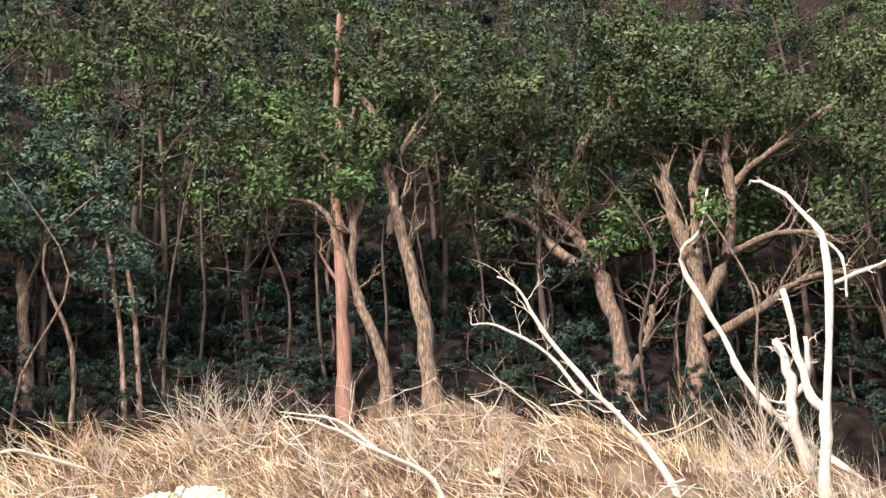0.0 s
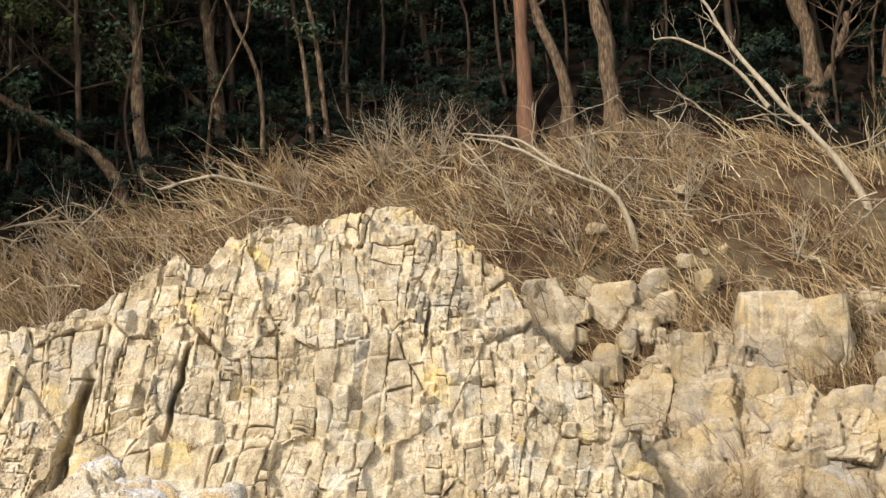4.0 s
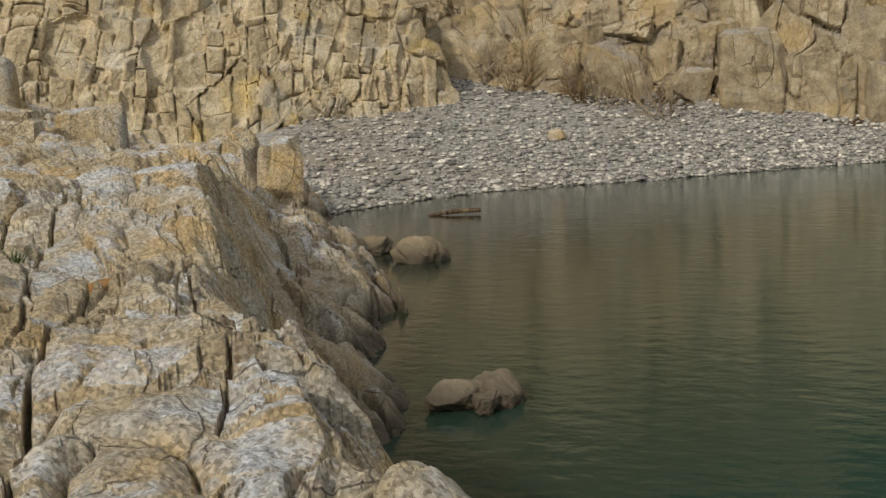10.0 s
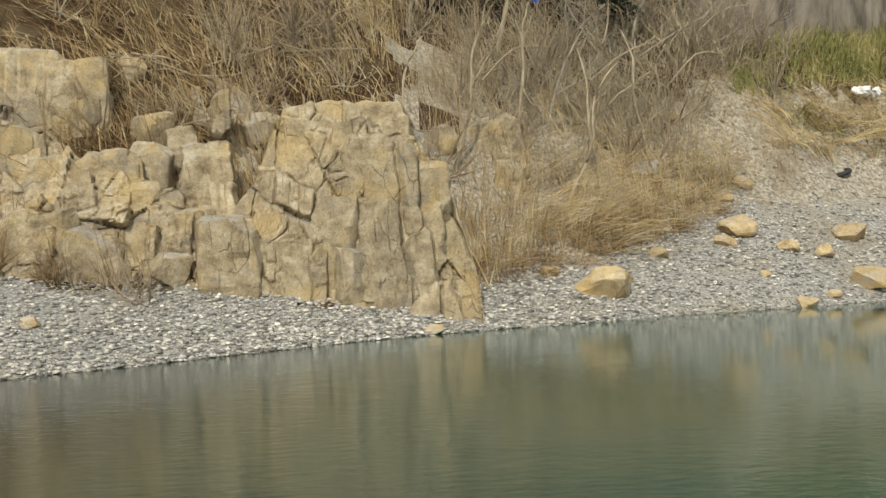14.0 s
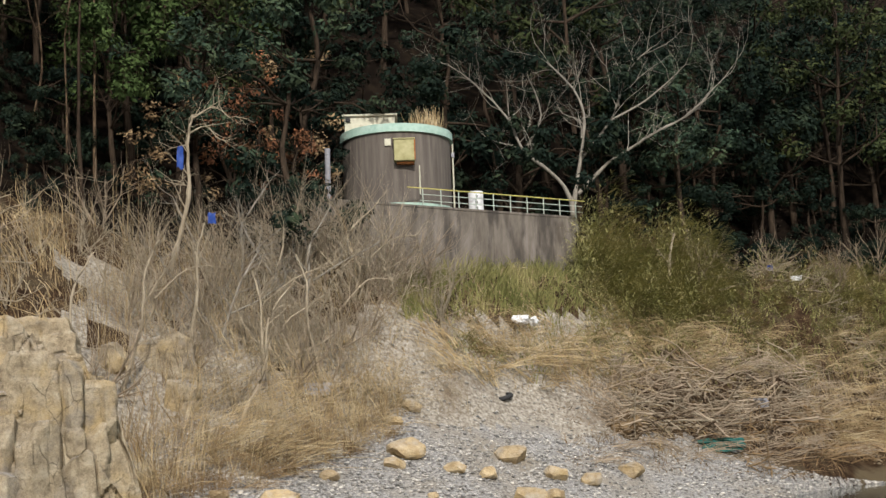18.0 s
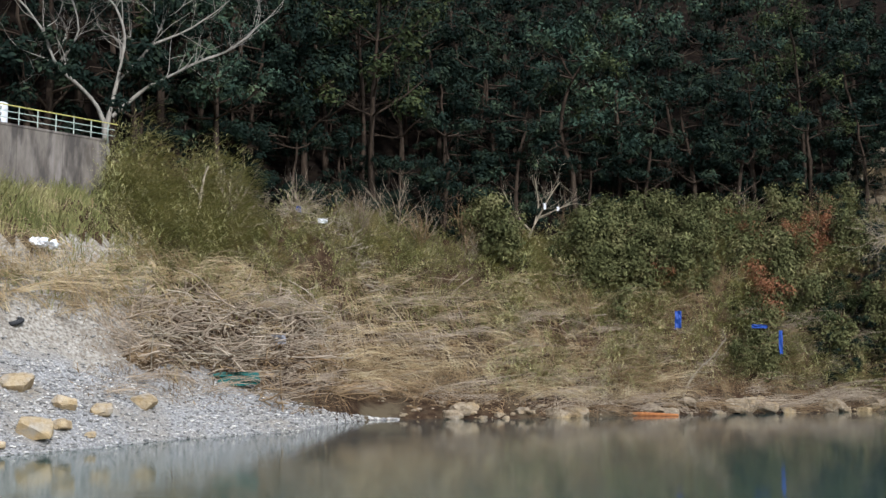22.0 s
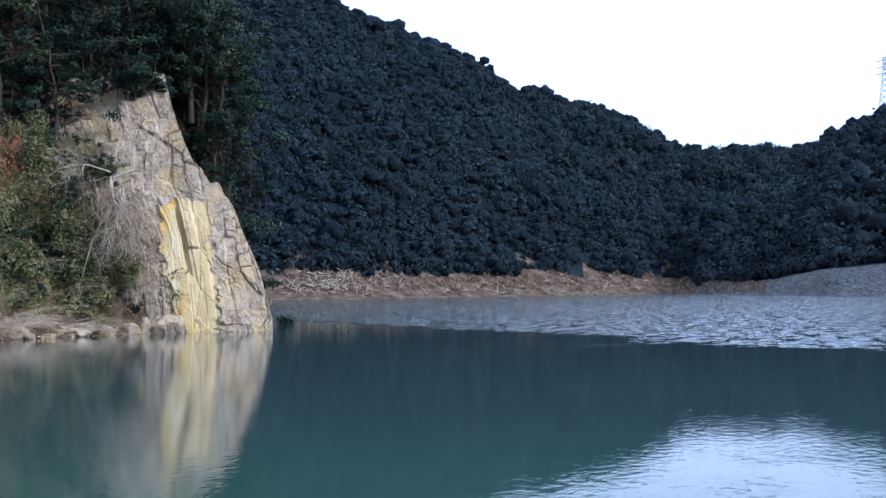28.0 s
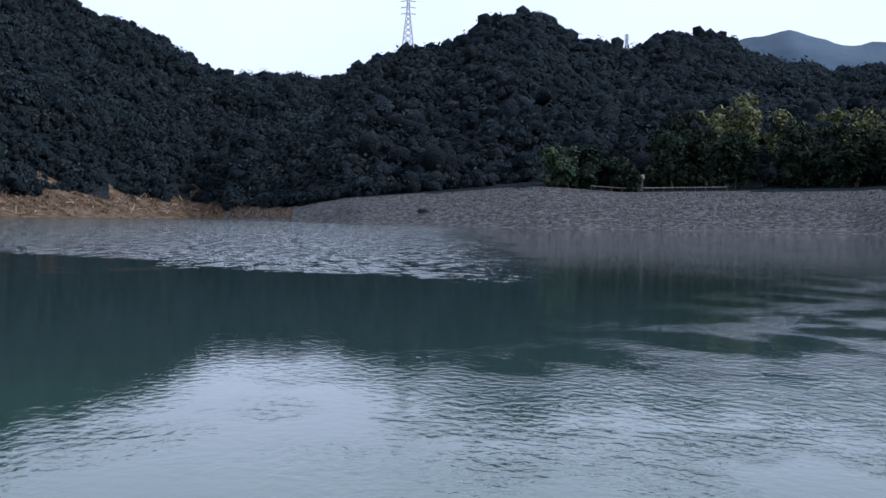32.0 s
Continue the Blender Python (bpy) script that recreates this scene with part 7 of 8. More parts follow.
far_wood("hill_woodland", 93, 126, 80, 6.6, 4.0, 4, 5, "dark wooded hills behind the gravel bar")

# washed-up timber and stones on the far bank
r = np.random.default_rng(12)
lines = []
for k in range(420):
    a = r.uniform(67.9, 86)
    if k < 300:
        a = r.normal(70.6, 1.1)
    d = float(np.interp(a, SHORE_AZ, SHORE_R)) + r.uniform(2, 26)
    x, y = polar(a, d)
    z = ground_at(x, y) + 0.3
    h = np.array([r.normal(0, 1), r.normal(0, 0.5), r.normal(0, 0.35)])
    h = h / np.linalg.norm(h) * r.uniform(1.0, 4)
    lines.append((np.array([[x, y, z], [x + h[0], y + h[1], z + abs(h[2])]]), np.array([0.18, 0.07])))
v, f = tubes(lines, 4)
tagged(new("far_driftwood", mesh_np("far_driftwood", v, f, M_DEAD)), "grey-brown driftwood strewn along the far bank", "driftwood", kind="stuff")
n = 420
a = r.uniform(67.9, 88, n)
d = np.interp(a, SHORE_AZ, SHORE_R) + r.uniform(0, 1, n) ** 1.6 * 26
x, y = d * np.sin(np.radians(a)), d * np.cos(np.radians(a))
v, f = blobs(np.stack([x, y, ground(x, y) + 0.1], 1), r.uniform(0.25, 0.9, n), 22, 1)
tagged(new("far_bank_stones", mesh_np("far_bank_stones", v, f, M_FAR_BANK, False)), "rusty brown stones on the washed far bank", "stones", kind="stuff")
n = 9000
a = r.uniform(67.9, 90, n)
d = np.interp(a, SHORE_AZ, SHORE_R) + r.uniform(0, 1, n) ** 0.7 * 34
x, y = d * np.sin(np.radians(a)), d * np.cos(np.radians(a))
root = np.stack([x, y, ground(x, y)], 1)
tip = root + np.stack([r.normal(0, 0.7, n), r.normal(0, 0.7, n), r.uniform(0.2, 1.1, n)], 1)
v, f = ribbons(root, tip, r.normal(0, 0.15, (n, 3)), r.uniform(0.06, 0.22, n), np.tile([0.2, -0.98, 0.0], (n, 1)))
tagged(new("far_scrub", mesh_np("far_scrub", v, f, M_FAR_BANK, False)), "brown dead scrub along the foot of the far wood", "scrub", kind="stuff")

# stones on the gravel bar
n = 5200
a = r.uniform(92, 118, n)
d = np.interp(a, SHORE_AZ, SHORE_R) + r.uniform(0, 1, n) ** 0.8 * 62
x, y = d * np.sin(np.radians(a)), d * np.cos(np.radians(a))
v, f = blobs(np.stack([x, y, ground(x, y) + 0.02], 1), r.uniform(0.08, 0.28, n), 23, 1)
tagged(new("bar_stones", mesh_np("bar_stones", v, f, M_BAR_STONE, False)), "grey stones scattered over the gravel bar", "stones", kind="stuff")
bx, by = polar(95.96, 366)
rock("bar_boulder", 95.96, 366, ground_at(bx, by) + 0.5, (3.2, 2.0, 2.0), M_BAR_STONE, 801, "dark boulder on the gravel bar", "boulder", square=3.5, rough=0.15)


# lattice pylon on the ridge
def pylon(az, d, height, width, label):
    x, y = polar(az, d)
    tower = thing("pylon", (x, y, ground_at(x, y)), label, "pylon", "pylons", turn=-az)
    lev = np.linspace(0, 1, 12) ** 0.85
    hw = lambda t: width * 0.5 * (1 - 0.86 * min(t / 0.8, 1.0)) + 0.25
    corners = [(-1, -1), (1, -1), (1, 1), (-1, 1)]
    for cx, cy in corners:
        pts = np.array([(cx * hw(t), cy * hw(t), t * height) for t in lev])
        v, f = tubes([(pts, np.full(len(pts), 0.35))], 4)
        part("tower_leg", mesh_np("tower_leg", v, f, M_STEEL), tower)
    for s in range(4):
        (ax, ay), (bx, by) = corners[s], corners[(s + 1) % 4]
        lines = []
        for k in range(len(lev) - 1):
            t0, t1 = lev[k], lev[k + 1]
            lines.append((np.array([(ax * hw(t0), ay * hw(t0), t0 * height), (bx * hw(t1), by * hw(t1), t1 * height)]), np.array([0.2, 0.2])))
            lines.append((np.array([(bx * hw(t0), by * hw(t0), t0 * height), (ax * hw(t1), ay * hw(t1), t1 * height)]), np.array([0.2, 0.2])))
        v, f = tubes(lines, 3)
        part("lattice", mesh_np("lattice", v, f, M_STEEL), tower)
    for h in (0.72, 0.82, 0.92):
        v, f = tubes([(np.array([(-width * 0.55, 0, h * height), (0, 0, h * height + 0.8), (width * 0.55, 0, h * height)]), np.full(3, 0.3))], 4)
        part("crossarm", mesh_np("crossarm", v, f, M_STEEL), tower)


pylon(95.15, 850, 42, 9.0, "tall pale lattice pylon on the wooded ridge")
pylon(105.0, 905, 14, 3.0, "small distant mast on the ridge")
pylon(108.1, 985, 20, 3.5, "small distant mast on the ridge")

# pale blue mountain beyond
ba = np.radians(np.linspace(98, 128, 80))
prof = np.interp(np.degrees(ba), [98, 105, 107, 109.5, 112, 114.5, 116, 120, 128], [5.0, 6.2, 7.4, 7.7, 8.15, 7.4, 7.6, 6.8, 5]) + 0.06 * vnoise(np.degrees(ba) * 2, ba * 0, 5)
rows = []
for k, (dist, fr) in enumerate([(2300, 0.0), (2450, 0.45), (2600, 0.8), (2750, 1.0), (2950, 0.8), (3200, 0.2)]):
    zz = EYE_Z + 2750 * np.tan(np.radians(prof)) * fr + (25 * vnoise(np.degrees(ba) * 1.2, ba * 0 + k, 6) if 0 < fr < 1 else 0)
    rows.append(np.stack([dist * np.sin(ba), dist * np.cos(ba), zz], 1))
mv = np.stack(rows, 1)
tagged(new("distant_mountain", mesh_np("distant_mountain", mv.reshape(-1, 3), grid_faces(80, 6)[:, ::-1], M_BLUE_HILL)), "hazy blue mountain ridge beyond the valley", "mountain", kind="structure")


# bamboo grove and trees behind the bar: tall plumes with a feathery outline
def grove_tree(x, y, h, w, mat, seed, label, name):
    r = np.random.default_rng(seed)
    t = thing(name, (x, y, ground_at(x, y) - 0.5), label, "tree", "grove behind the gravel bar")
    v, f = tubes([(np.array([(0, 0, 0), (0.2, 0, h * 0.5), (0, 0, h * 0.9)]), np.array([0.5, 0.35, 0.1]))], 5)
    part("trunk", mesh_np("trunk", v, f, M_BARK), t)
    tips = [(r.normal(0, w * 0.32), r.normal(0, w * 0.32), h * r.uniform(0.12, 1.0)) for _ in range(32)]
    v, f = leaf_cloud(np.array(tips), 34, w * 0.3, 0.9, seed, 0.9)
    part("crown", mesh_np("crown", v, f, mat), t)


M_BAMBOO = material("yellow_green_bamboo", [(0.3, (0.045, 0.055, 0.016)), (0.7, (0.11, 0.115, 0.038))], 0.2, rough=0.7, bump=0.0, island=0.3)
r = np.random.default_rng(44)
for k in range(46):
    a = r.uniform(106.5, 119)
    d = r.uniform(415, 470)
    x, y = polar(a, d)
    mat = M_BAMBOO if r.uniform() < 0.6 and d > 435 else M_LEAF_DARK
    grove_tree(x, y, r.uniform(19, 27) if mat is M_BAMBOO else r.uniform(13, 21), r.uniform(6, 9), mat, 900 + k, "tall feathery yellow-green bamboo clump" if mat is M_BAMBOO else "dark tree at the edge of the bamboo grove", "grove_tree")
for k in range(12):
    a = r.uniform(101.2, 106)
    x, y = polar(a, r.uniform(400, 440))
    grove_tree(x, y, r.uniform(8, 14), r.uniform(4, 7), M_LEAF_DARK if k % 3 else M_LEAF, 960 + k, "small dark tree behind the gravel bar", "grove_tree")

hx, hy = polar(105.3, 412)
house = thing("house", (hx, hy, ground_at(hx, hy)), "small brown-grey house with a dark roof behind the bar", "house", turn=-104.9)
house.scale = (0.75, 0.75, 0.75)
part("wall", box_mesh("wall", (10, 6, 5), M_CONCRETE, 0.05, (0, 0, 2.5)), house)
bm = bmesh.new()
vv = [bm.verts.new(p) for p in [(-5.6, -3.6, 5), (5.6, -3.6, 5), (5.6, 3.6, 5), (-5.6, 3.6, 5), (-5.6, 0, 7), (5.6, 0, 7)]]
for q in [(0, 1, 5, 4), (2, 3, 4, 5), (0, 4, 3), (1, 2, 5), (3, 2, 1, 0)]:
    bm.faces.new([vv[i] for i in q])
part("roof", bm_mesh("roof", bm, M_TANK), house)
for k in range(4):
    w = part("window", box_mesh("window", (1.3, 0.1, 1.3), M_BLACK, 0.02, (-3.6 + 2.4 * k, -3.02, 3.2)), house)
    part("sill", box_mesh("sill", (1.5, 0.2, 0.1), M_SILT, 0.0, (-3.6 + 2.4 * k, -3.08, 2.5)), w)
grail = thing("guard_rail", (0, 0, 0), "pale roadside guard rail along the far bank", "guard rail")
pts = []
for a in np.linspace(103.5, 109.5, 14):
    x, y = polar(a, 398)
    pts.append((x, y, ground_at(x, y) + 1.2))
    bar("post", (x, y, ground_at(x, y) - 0.2), (x, y, ground_at(x, y) + 1.2), 0.1, M_CONCRETE, grail)
v, f = tubes([(np.array(pts), np.full(len(pts), 0.22))], 4)
part("rail", mesh_np("rail", v, f, M_CONCRETE), grail)
# ---- brush, reeds, straw and litter on the slopes ----
def slope_places(n, az0, az1, f0, f1, seed, skip=None):
    """Places on the slope between the beach's foot (0) and the forest edge (1)."""
    r = np.random.default_rng(seed)
    a = r.uniform(az0, az1, n)
    t = r.uniform(f0, f1, n)
    lo = np.interp(a, SHORE_AZ, SHORE_R) + np.interp(a, FOOT_AZ, FOOT_W)
    hi = np.interp(a, FOOT_AZ, EDGE_R)
    d = lo + (hi - lo) * t
    ok = np.ones(n, bool)
    if skip is not None:
        ok = ~skip(a, d)
    a, d = a[ok], d[ok]
    x, y = d * np.sin(np.radians(a)), d * np.cos(np.radians(a))
    return np.stack([x, y, ground(x, y)], 1), a, d, r


def blades(name, label, category, places, length, lift, drift, width, mat, segs=3, sag=0.15):
    """Stalks: each leans by drift (sideways metres per metre to the right seen from the eye) and lifts by lift."""
    p, a, d, r = places
    n = len(p)
    side = np.stack([np.cos(np.radians(a)), -np.sin(np.radians(a)), 0 * a], 1)
    away = np.stack([np.sin(np.radians(a)), np.cos(np.radians(a)), 0 * a], 1)
    clump = vnoise(p[:, 0] * 0.45, p[:, 1] * 0.45, 7) * 0.6 + vnoise(p[:, 0] * 1.3, p[:, 1] * 1.3, 8) * 0.5
    rise = 1.0 + 0.45 * vnoise(p[:, 0] * 0.6 + 5, p[:, 1] * 0.6, 9)
    keep = vnoise(p[:, 0] * 0.7, p[:, 1] * 0.7 + 3, 12) + 0.9 > r.uniform(0, 1, n)
    p, a, clump, rise, side, away = p[keep], a[keep], clump[keep], rise[keep], side[keep], away[keep]
    n = len(p)
    ln = (r.uniform(*length, n) * rise)[:, None]
    tip = p + ln * (side * (r.normal(drift[0], drift[1], (n, 1)) + clump[:, None] * 0.6) + away * r.normal(-0.1, 0.3, (n, 1)) + np.array([0, 0, 1.0]) * r.uniform(*lift, (n, 1)))
    bend = ln * (r.normal(0, 0.10, (n, 3)) + np.array([0, 0, sag]))
    v, f = ribbons(p - np.array([0, 0, 0.1]), tip, bend, r.uniform(*width, n), side * 0.85 + np.array([0, 0, 0.4]), segs)
    return tagged(new(name, mesh_np(name, v, f, mat)), label, category, kind="stuff")


def tufts(name, label, category, places, stems, length, lift, lean, fan, width, mat, segs=4, sag=0.2, base=0.18):
    """Clumps of stems from shared roots, each clump thrown one way."""
    p, a, d, r = places
    n = len(p)
    big = np.exp(r.normal(0, 0.28, n))
    side = np.stack([np.cos(np.radians(a)), -np.sin(np.radians(a)), 0 * a], 1)
    away = np.stack([np.sin(np.radians(a)), np.cos(np.radians(a)), 0 * a], 1)
    flow = r.normal(lean[0], lean[1], n) + 0.35 * vnoise(p[:, 0] * 0.25, p[:, 1] * 0.25, 5)
    deep = r.normal(-0.2, 0.35, n)
    up = r.uniform(*lift, n)
    k = np.repeat(np.arange(n), stems)
    m = len(k)
    root = p[k] + r.normal(0, base, (m, 3)) * np.array([1, 1, 0.2]) - np.array([0, 0, 0.08])
    ln = (r.uniform(*length, m) * big[k])[:, None]
    head = side[k] * (flow[k] + r.normal(0, fan, m))[:, None] + away[k] * (deep[k] + r.normal(0, fan, m))[:, None] + np.array([0, 0, 1.0]) * (up[k] + r.normal(0, fan * 0.5, m))[:, None]
    tip = root + ln * head
    tip[:, 2] = np.maximum(tip[:, 2], ground(tip[:, 0], tip[:, 1]) + 0.02)
    bend = ln * (r.normal(0, 0.05, (m, 3)) + np.array([0, 0, sag]))
    v, f = ribbons(root, tip, bend, r.uniform(*width, m), side[k] * 0.6 + np.array([0, 0, 0.7]), segs)
    return tagged(new(name, mesh_np(name, v, f, mat)), label, category, kind="stuff")


def leafy(name, label, category, places, leaves, radius, height, length, width, mat, drift=0.35):
    """Plumes of narrow arching leaves, each clump a rounded mass."""
    p, a, d, r = places
    n = len(p)
    k = np.repeat(np.arange(n), leaves)
    m = len(k)
    big = np.exp(r.normal(0, 0.3, n))[k]
    q = r.normal(0, 1, (m, 3))
    q /= np.linalg.norm(q, axis=1, keepdims=True)
    q[:, 2] = np.abs(q[:, 2])
    rad = r.uniform(0.35, 1.0, m) ** 0.6
    off = q * (rad * big)[:, None] * np.array([radius, radius, height])
    side = np.stack([np.cos(np.radians(a)), -np.sin(np.radians(a)), 0 * a], 1)[k]
    root = p[k] + off
    head = q * np.array([1, 1, 0.3]) + side * drift + r.normal(0, 0.35, (m, 3)) + np.array([0, 0, 0.15])
    head /= np.linalg.norm(head, axis=1, keepdims=True)
    ln = r.uniform(*length, m)[:, None]
    tip = root + head * ln - np.array([0, 0, 0.35]) * ln
    v, f = ribbons(root, tip, np.array([0, 0, 0.2]) * ln, r.uniform(*width, m), np.cross(head, np.array([0.0, 0, 1.0])) + np.array([0, 0, 0.3]), 2)
    return tagged(new(name, mesh_np(name, v, f, mat)), label, category, kind="stuff")


on_dome = lambda a, d: (a > -58) & (a < -21) & (d < 47.5)
on_tank = lambda a, d: (a > 12.4) & (a < 25.2) & (d > np.interp(a, [12.6, 24.9], [67.2, 76.4]) - 0.5)
# brown tangle between the dome and the wood
blades("dry_brush", "brown tangle of dry stems above the rock dome", "brush", slope_places(10500, -60, -4, 0.15, 1.03, 1, on_dome), (0.8, 2.6), (0.1, 0.75), (-0.35, 0.55), (0.010, 0.030), M_BROWN_BRUSH)
blades("pale_stems", "pale dead stems lying over the brush", "brush", slope_places(7000, -60, 2, 0.2, 1.0, 2, on_dome), (0.8, 3.0), (0.1, 0.7), (-0.5, 0.5), (0.010, 0.030), M_STRAW)
# reeds above the small cliff and the beach
tufts("dry_reeds", "upright dry reeds with pale stalks on the slope", "reeds", slope_places(330, -9, 15.5, 0.05, 0.95, 3), 8, (1.4, 3.2), (0.8, 1.0), (0.0, 0.14), 0.11, (0.010, 0.024), M_STRAW, segs=3, sag=0.02, base=0.3)
tufts("ledge_reeds", "dry reeds and stems growing between the cliff blocks", "reeds", slope_places(170, -20, 7, 0.0, 0.4, 53), 12, (0.7, 1.9), (0.6, 1.0), (0.0, 0.3), 0.2, (0.010, 0.024), M_BROWN_BRUSH, segs=3, sag=0.05, base=0.3)
blades("reed_litter", "fallen straw and dry leaves among the reeds", "straw", slope_places(2800, -14, 17, 0.0, 0.95, 4), (0.4, 1.4), (0.05, 0.4), (-0.2, 0.6), (0.008, 0.02), M_BROWN_BRUSH)
blades("slope_twigs", "thin pale dead twigs standing on the gravelly slope", "twigs", slope_places(2600, 2, 20, 0.1, 0.95, 41), (0.6, 2.2), (0.4, 1.0), (0.0, 0.35), (0.008, 0.018), M_DEAD, sag=0.02)
tufts("drooping_grass", "tussock of drooping straw-coloured grass above the beach", "grass", slope_places(115, 5.0, 16.6, -0.02, 0.34, 5), 20, (1.4, 3.2), (0.35, 0.85), (0.55, 0.3), 0.3, (0.010, 0.028), M_STRAW, sag=0.16)
# flattened straw swept along the bank
bare_beach = lambda a, d: on_tank(a, d) | ((a < 26.5) & (d < np.interp(a, SHORE_AZ, SHORE_R) + np.interp(a, FOOT_AZ, FOOT_W) + 3.5)) | ((a > 26) & (a < 34.5) & (d < np.interp(a, SHORE_AZ, SHORE_R) + 12.0) & (vnoise(a * 1.5, d * 0.4, 3) > -0.4))
tufts("swept_straw", "flattened straw swept along the bank by a flood", "straw", slope_places(640, 18.5, 50, -0.12, 0.62, 6, bare_beach), 17, (0.8, 2.3), (0.05, 0.5), (0.5, 0.55), 0.26, (0.013, 0.034), M_STRAW, sag=0.2, base=0.22)
tufts("fallen_straw", "flattened straw thrown back against the slope", "straw", slope_places(200, 19, 44, 0.0, 0.6, 16, bare_beach), 16, (0.8, 2.2), (0.1, 0.5), (-0.5, 0.4), 0.3, (0.012, 0.032), M_STRAW, sag=0.2, base=0.3)
tufts("swept_stems", "grey-brown stems and flood litter along the bank", "litter", slope_places(190, 25, 60, -0.2, 0.5, 7, on_tank), 26, (1.0, 3.0), (0.02, 0.3), (0.6, 0.45), 0.22, (0.014, 0.04), M_TWIG, sag=0.10, base=0.4)
blades("bank_litter", "broken brown stems matted over the bank", "litter", slope_places(9000, 24, 62, -0.25, 0.6, 17, on_tank), (0.5, 1.6), (0.0, 0.3), (0.4, 0.6), (0.012, 0.035), M_BROWN_BRUSH, sag=0.06)
# green bamboo grass below the wood
no_wall = lambda a, d: on_tank(a, d) | ((a > 17) & (a < 25) & (d > 66))
leafy("bamboo_grass", "green and straw-coloured bamboo grass below the wood", "grass", slope_places(430, 19, 58, 0.42, 1.08, 8, no_wall), 130, 1.0, 1.5, (0.3, 0.75), (0.014, 0.034), M_GREEN_PLUME)
blades("green_tufts", "short green bamboo grass on the upper bank", "grass", slope_places(7000, 22, 56, 0.35, 1.1, 18, on_tank), (0.5, 1.4), (0.4, 0.9), (0.1, 0.5), (0.016, 0.045), M_GREEN_BLADE, sag=0.18)
leafy("tall_bamboo_grass", "tall leafy clump of bamboo grass beside the wall", "grass", slope_places(70, 25.3, 31, 0.6, 1.05, 9), 330, 1.3, 3.9, (0.35, 0.8), (0.016, 0.036), M_GREEN_PLUME)
leafy("bank_bamboo_grass", "olive bamboo grass leaning over the bank", "grass", slope_places(270, 42, 60, 0.0, 0.95, 28), 150, 1.4, 2.3, (0.35, 0.8), (0.018, 0.04), M_GREEN_PLUME)
tufts("bank_grass", "mixed dry grass on the river bank", "grass", slope_places(260, 44, 63, 0.0, 1.0, 10), 24, (0.8, 2.2), (0.3, 0.9), (0.3, 0.45), 0.3, (0.015, 0.04), M_BROWN_BRUSH, sag=0.2)
tufts("tussock_base", "matted brown base of the straw tussocks above the beach", "grass", slope_places(90, 4.5, 16.2, -0.04, 0.16, 55), 24, (0.6, 1.5), (0.2, 0.7), (0.3, 0.4), 0.35, (0.010, 0.024), M_BROWN_BRUSH, sag=0.14)
blades("short_straw", "short dry grass on the gravelly slope below the wall", "grass", slope_places(2600, 15.5, 28, 0.05, 1.0, 21, bare_beach), (0.4, 1.2), (0.15, 0.7), (0.35, 0.5), (0.012, 0.03), M_STRAW, sag=0.1)
blades("wall_foot_grass", "low green bamboo grass along the foot of the wall", "grass", slope_places(3500, 17, 26, 0.66, 1.05, 22, on_tank), (0.5, 1.3), (0.4, 0.9), (0.2, 0.3), (0.018, 0.05), M_GREEN_BLADE, sag=0.12)
tufts("bank_straw", "straw hanging down the bank to the water", "straw", slope_places(200, 34, 62, -0.25, 0.25, 23), 18, (0.8, 2.0), (-0.1, 0.4), (0.3, 0.6), 0.3, (0.014, 0.036), M_BROWN_BRUSH, sag=0.1)


# bare shrubs
def shrub_meshes(seed, h, mat):
    r = np.random.default_rng(seed)
    lines = []
    for k in range(6):
        lines += branching((r.normal(0, 0.15), r.normal(0, 0.15), -0.3), (r.normal(0, 0.5), r.normal(0, 0.5), 1.0), h * r.uniform(0.4, 0.65), 0.045, 2, r, spread=0.55, kids=4, wobble=0.15, steps=3, shrink=0.75)
    v, f = tubes(lines, 3)
    return mesh_np("stems", v, f, mat)


SHRUBS = [shrub_meshes(60 + k, 3.2, m) for k, m in enumerate([M_TWIG, M_DEAD, M_BROWN_BRUSH, M_TWIG])]
r = np.random.default_rng(91)


def plant_shrubs(n, az0, az1, f0, f1, kinds, s0, s1, label):
    got = 0
    while got < n:
        a, t = r.uniform(az0, az1), r.uniform(f0, f1)
        lo = float(np.interp(a, SHORE_AZ, SHORE_R) + np.interp(a, FOOT_AZ, FOOT_W))
        d = lo + (float(np.interp(a, FOOT_AZ, EDGE_R)) - lo) * t
        if (on_dome(a, d) or on_tank(a, d)):
            continue
        x, y = polar(a, d)
        ob = new("bare_shrub", SHRUBS[int(r.choice(kinds))])
        s = r.uniform(s0, s1)
        ob.matrix_basis = pose(x, y, ground_at(x, y), r.uniform(-18, 18), r.uniform(-18, 18), r.uniform(0, 360)) @ Matrix.Diagonal((s, s, s, 1))
        tagged(ob, label, "shrub", "bare shrubs", kind="")
        got += 1


plant_shrubs(60, -62, -5, 0.35, 1.0, [0, 1, 2], 0.6, 1.2, "leafless tangled shrub on the brown slope")
plant_shrubs(34, -18, -4, -0.12, 0.4, [0, 2, 2], 0.45, 0.85, "dry brown shrub growing between the cliff blocks")
plant_shrubs(12, -60, -56, -0.1, 0.5, [0, 2], 0.5, 0.9, "dry brown shrub beside the rock dome")
plant_shrubs(46, -6, 16, 0.3, 1.0, [0, 0, 1], 0.7, 1.4, "leafless pale-stemmed shrub among the reeds")
plant_shrubs(24, 5, 18.5, 0.4, 1.0, [0, 1, 1], 0.9, 1.6, "tall bleached bare shrub below the tank")
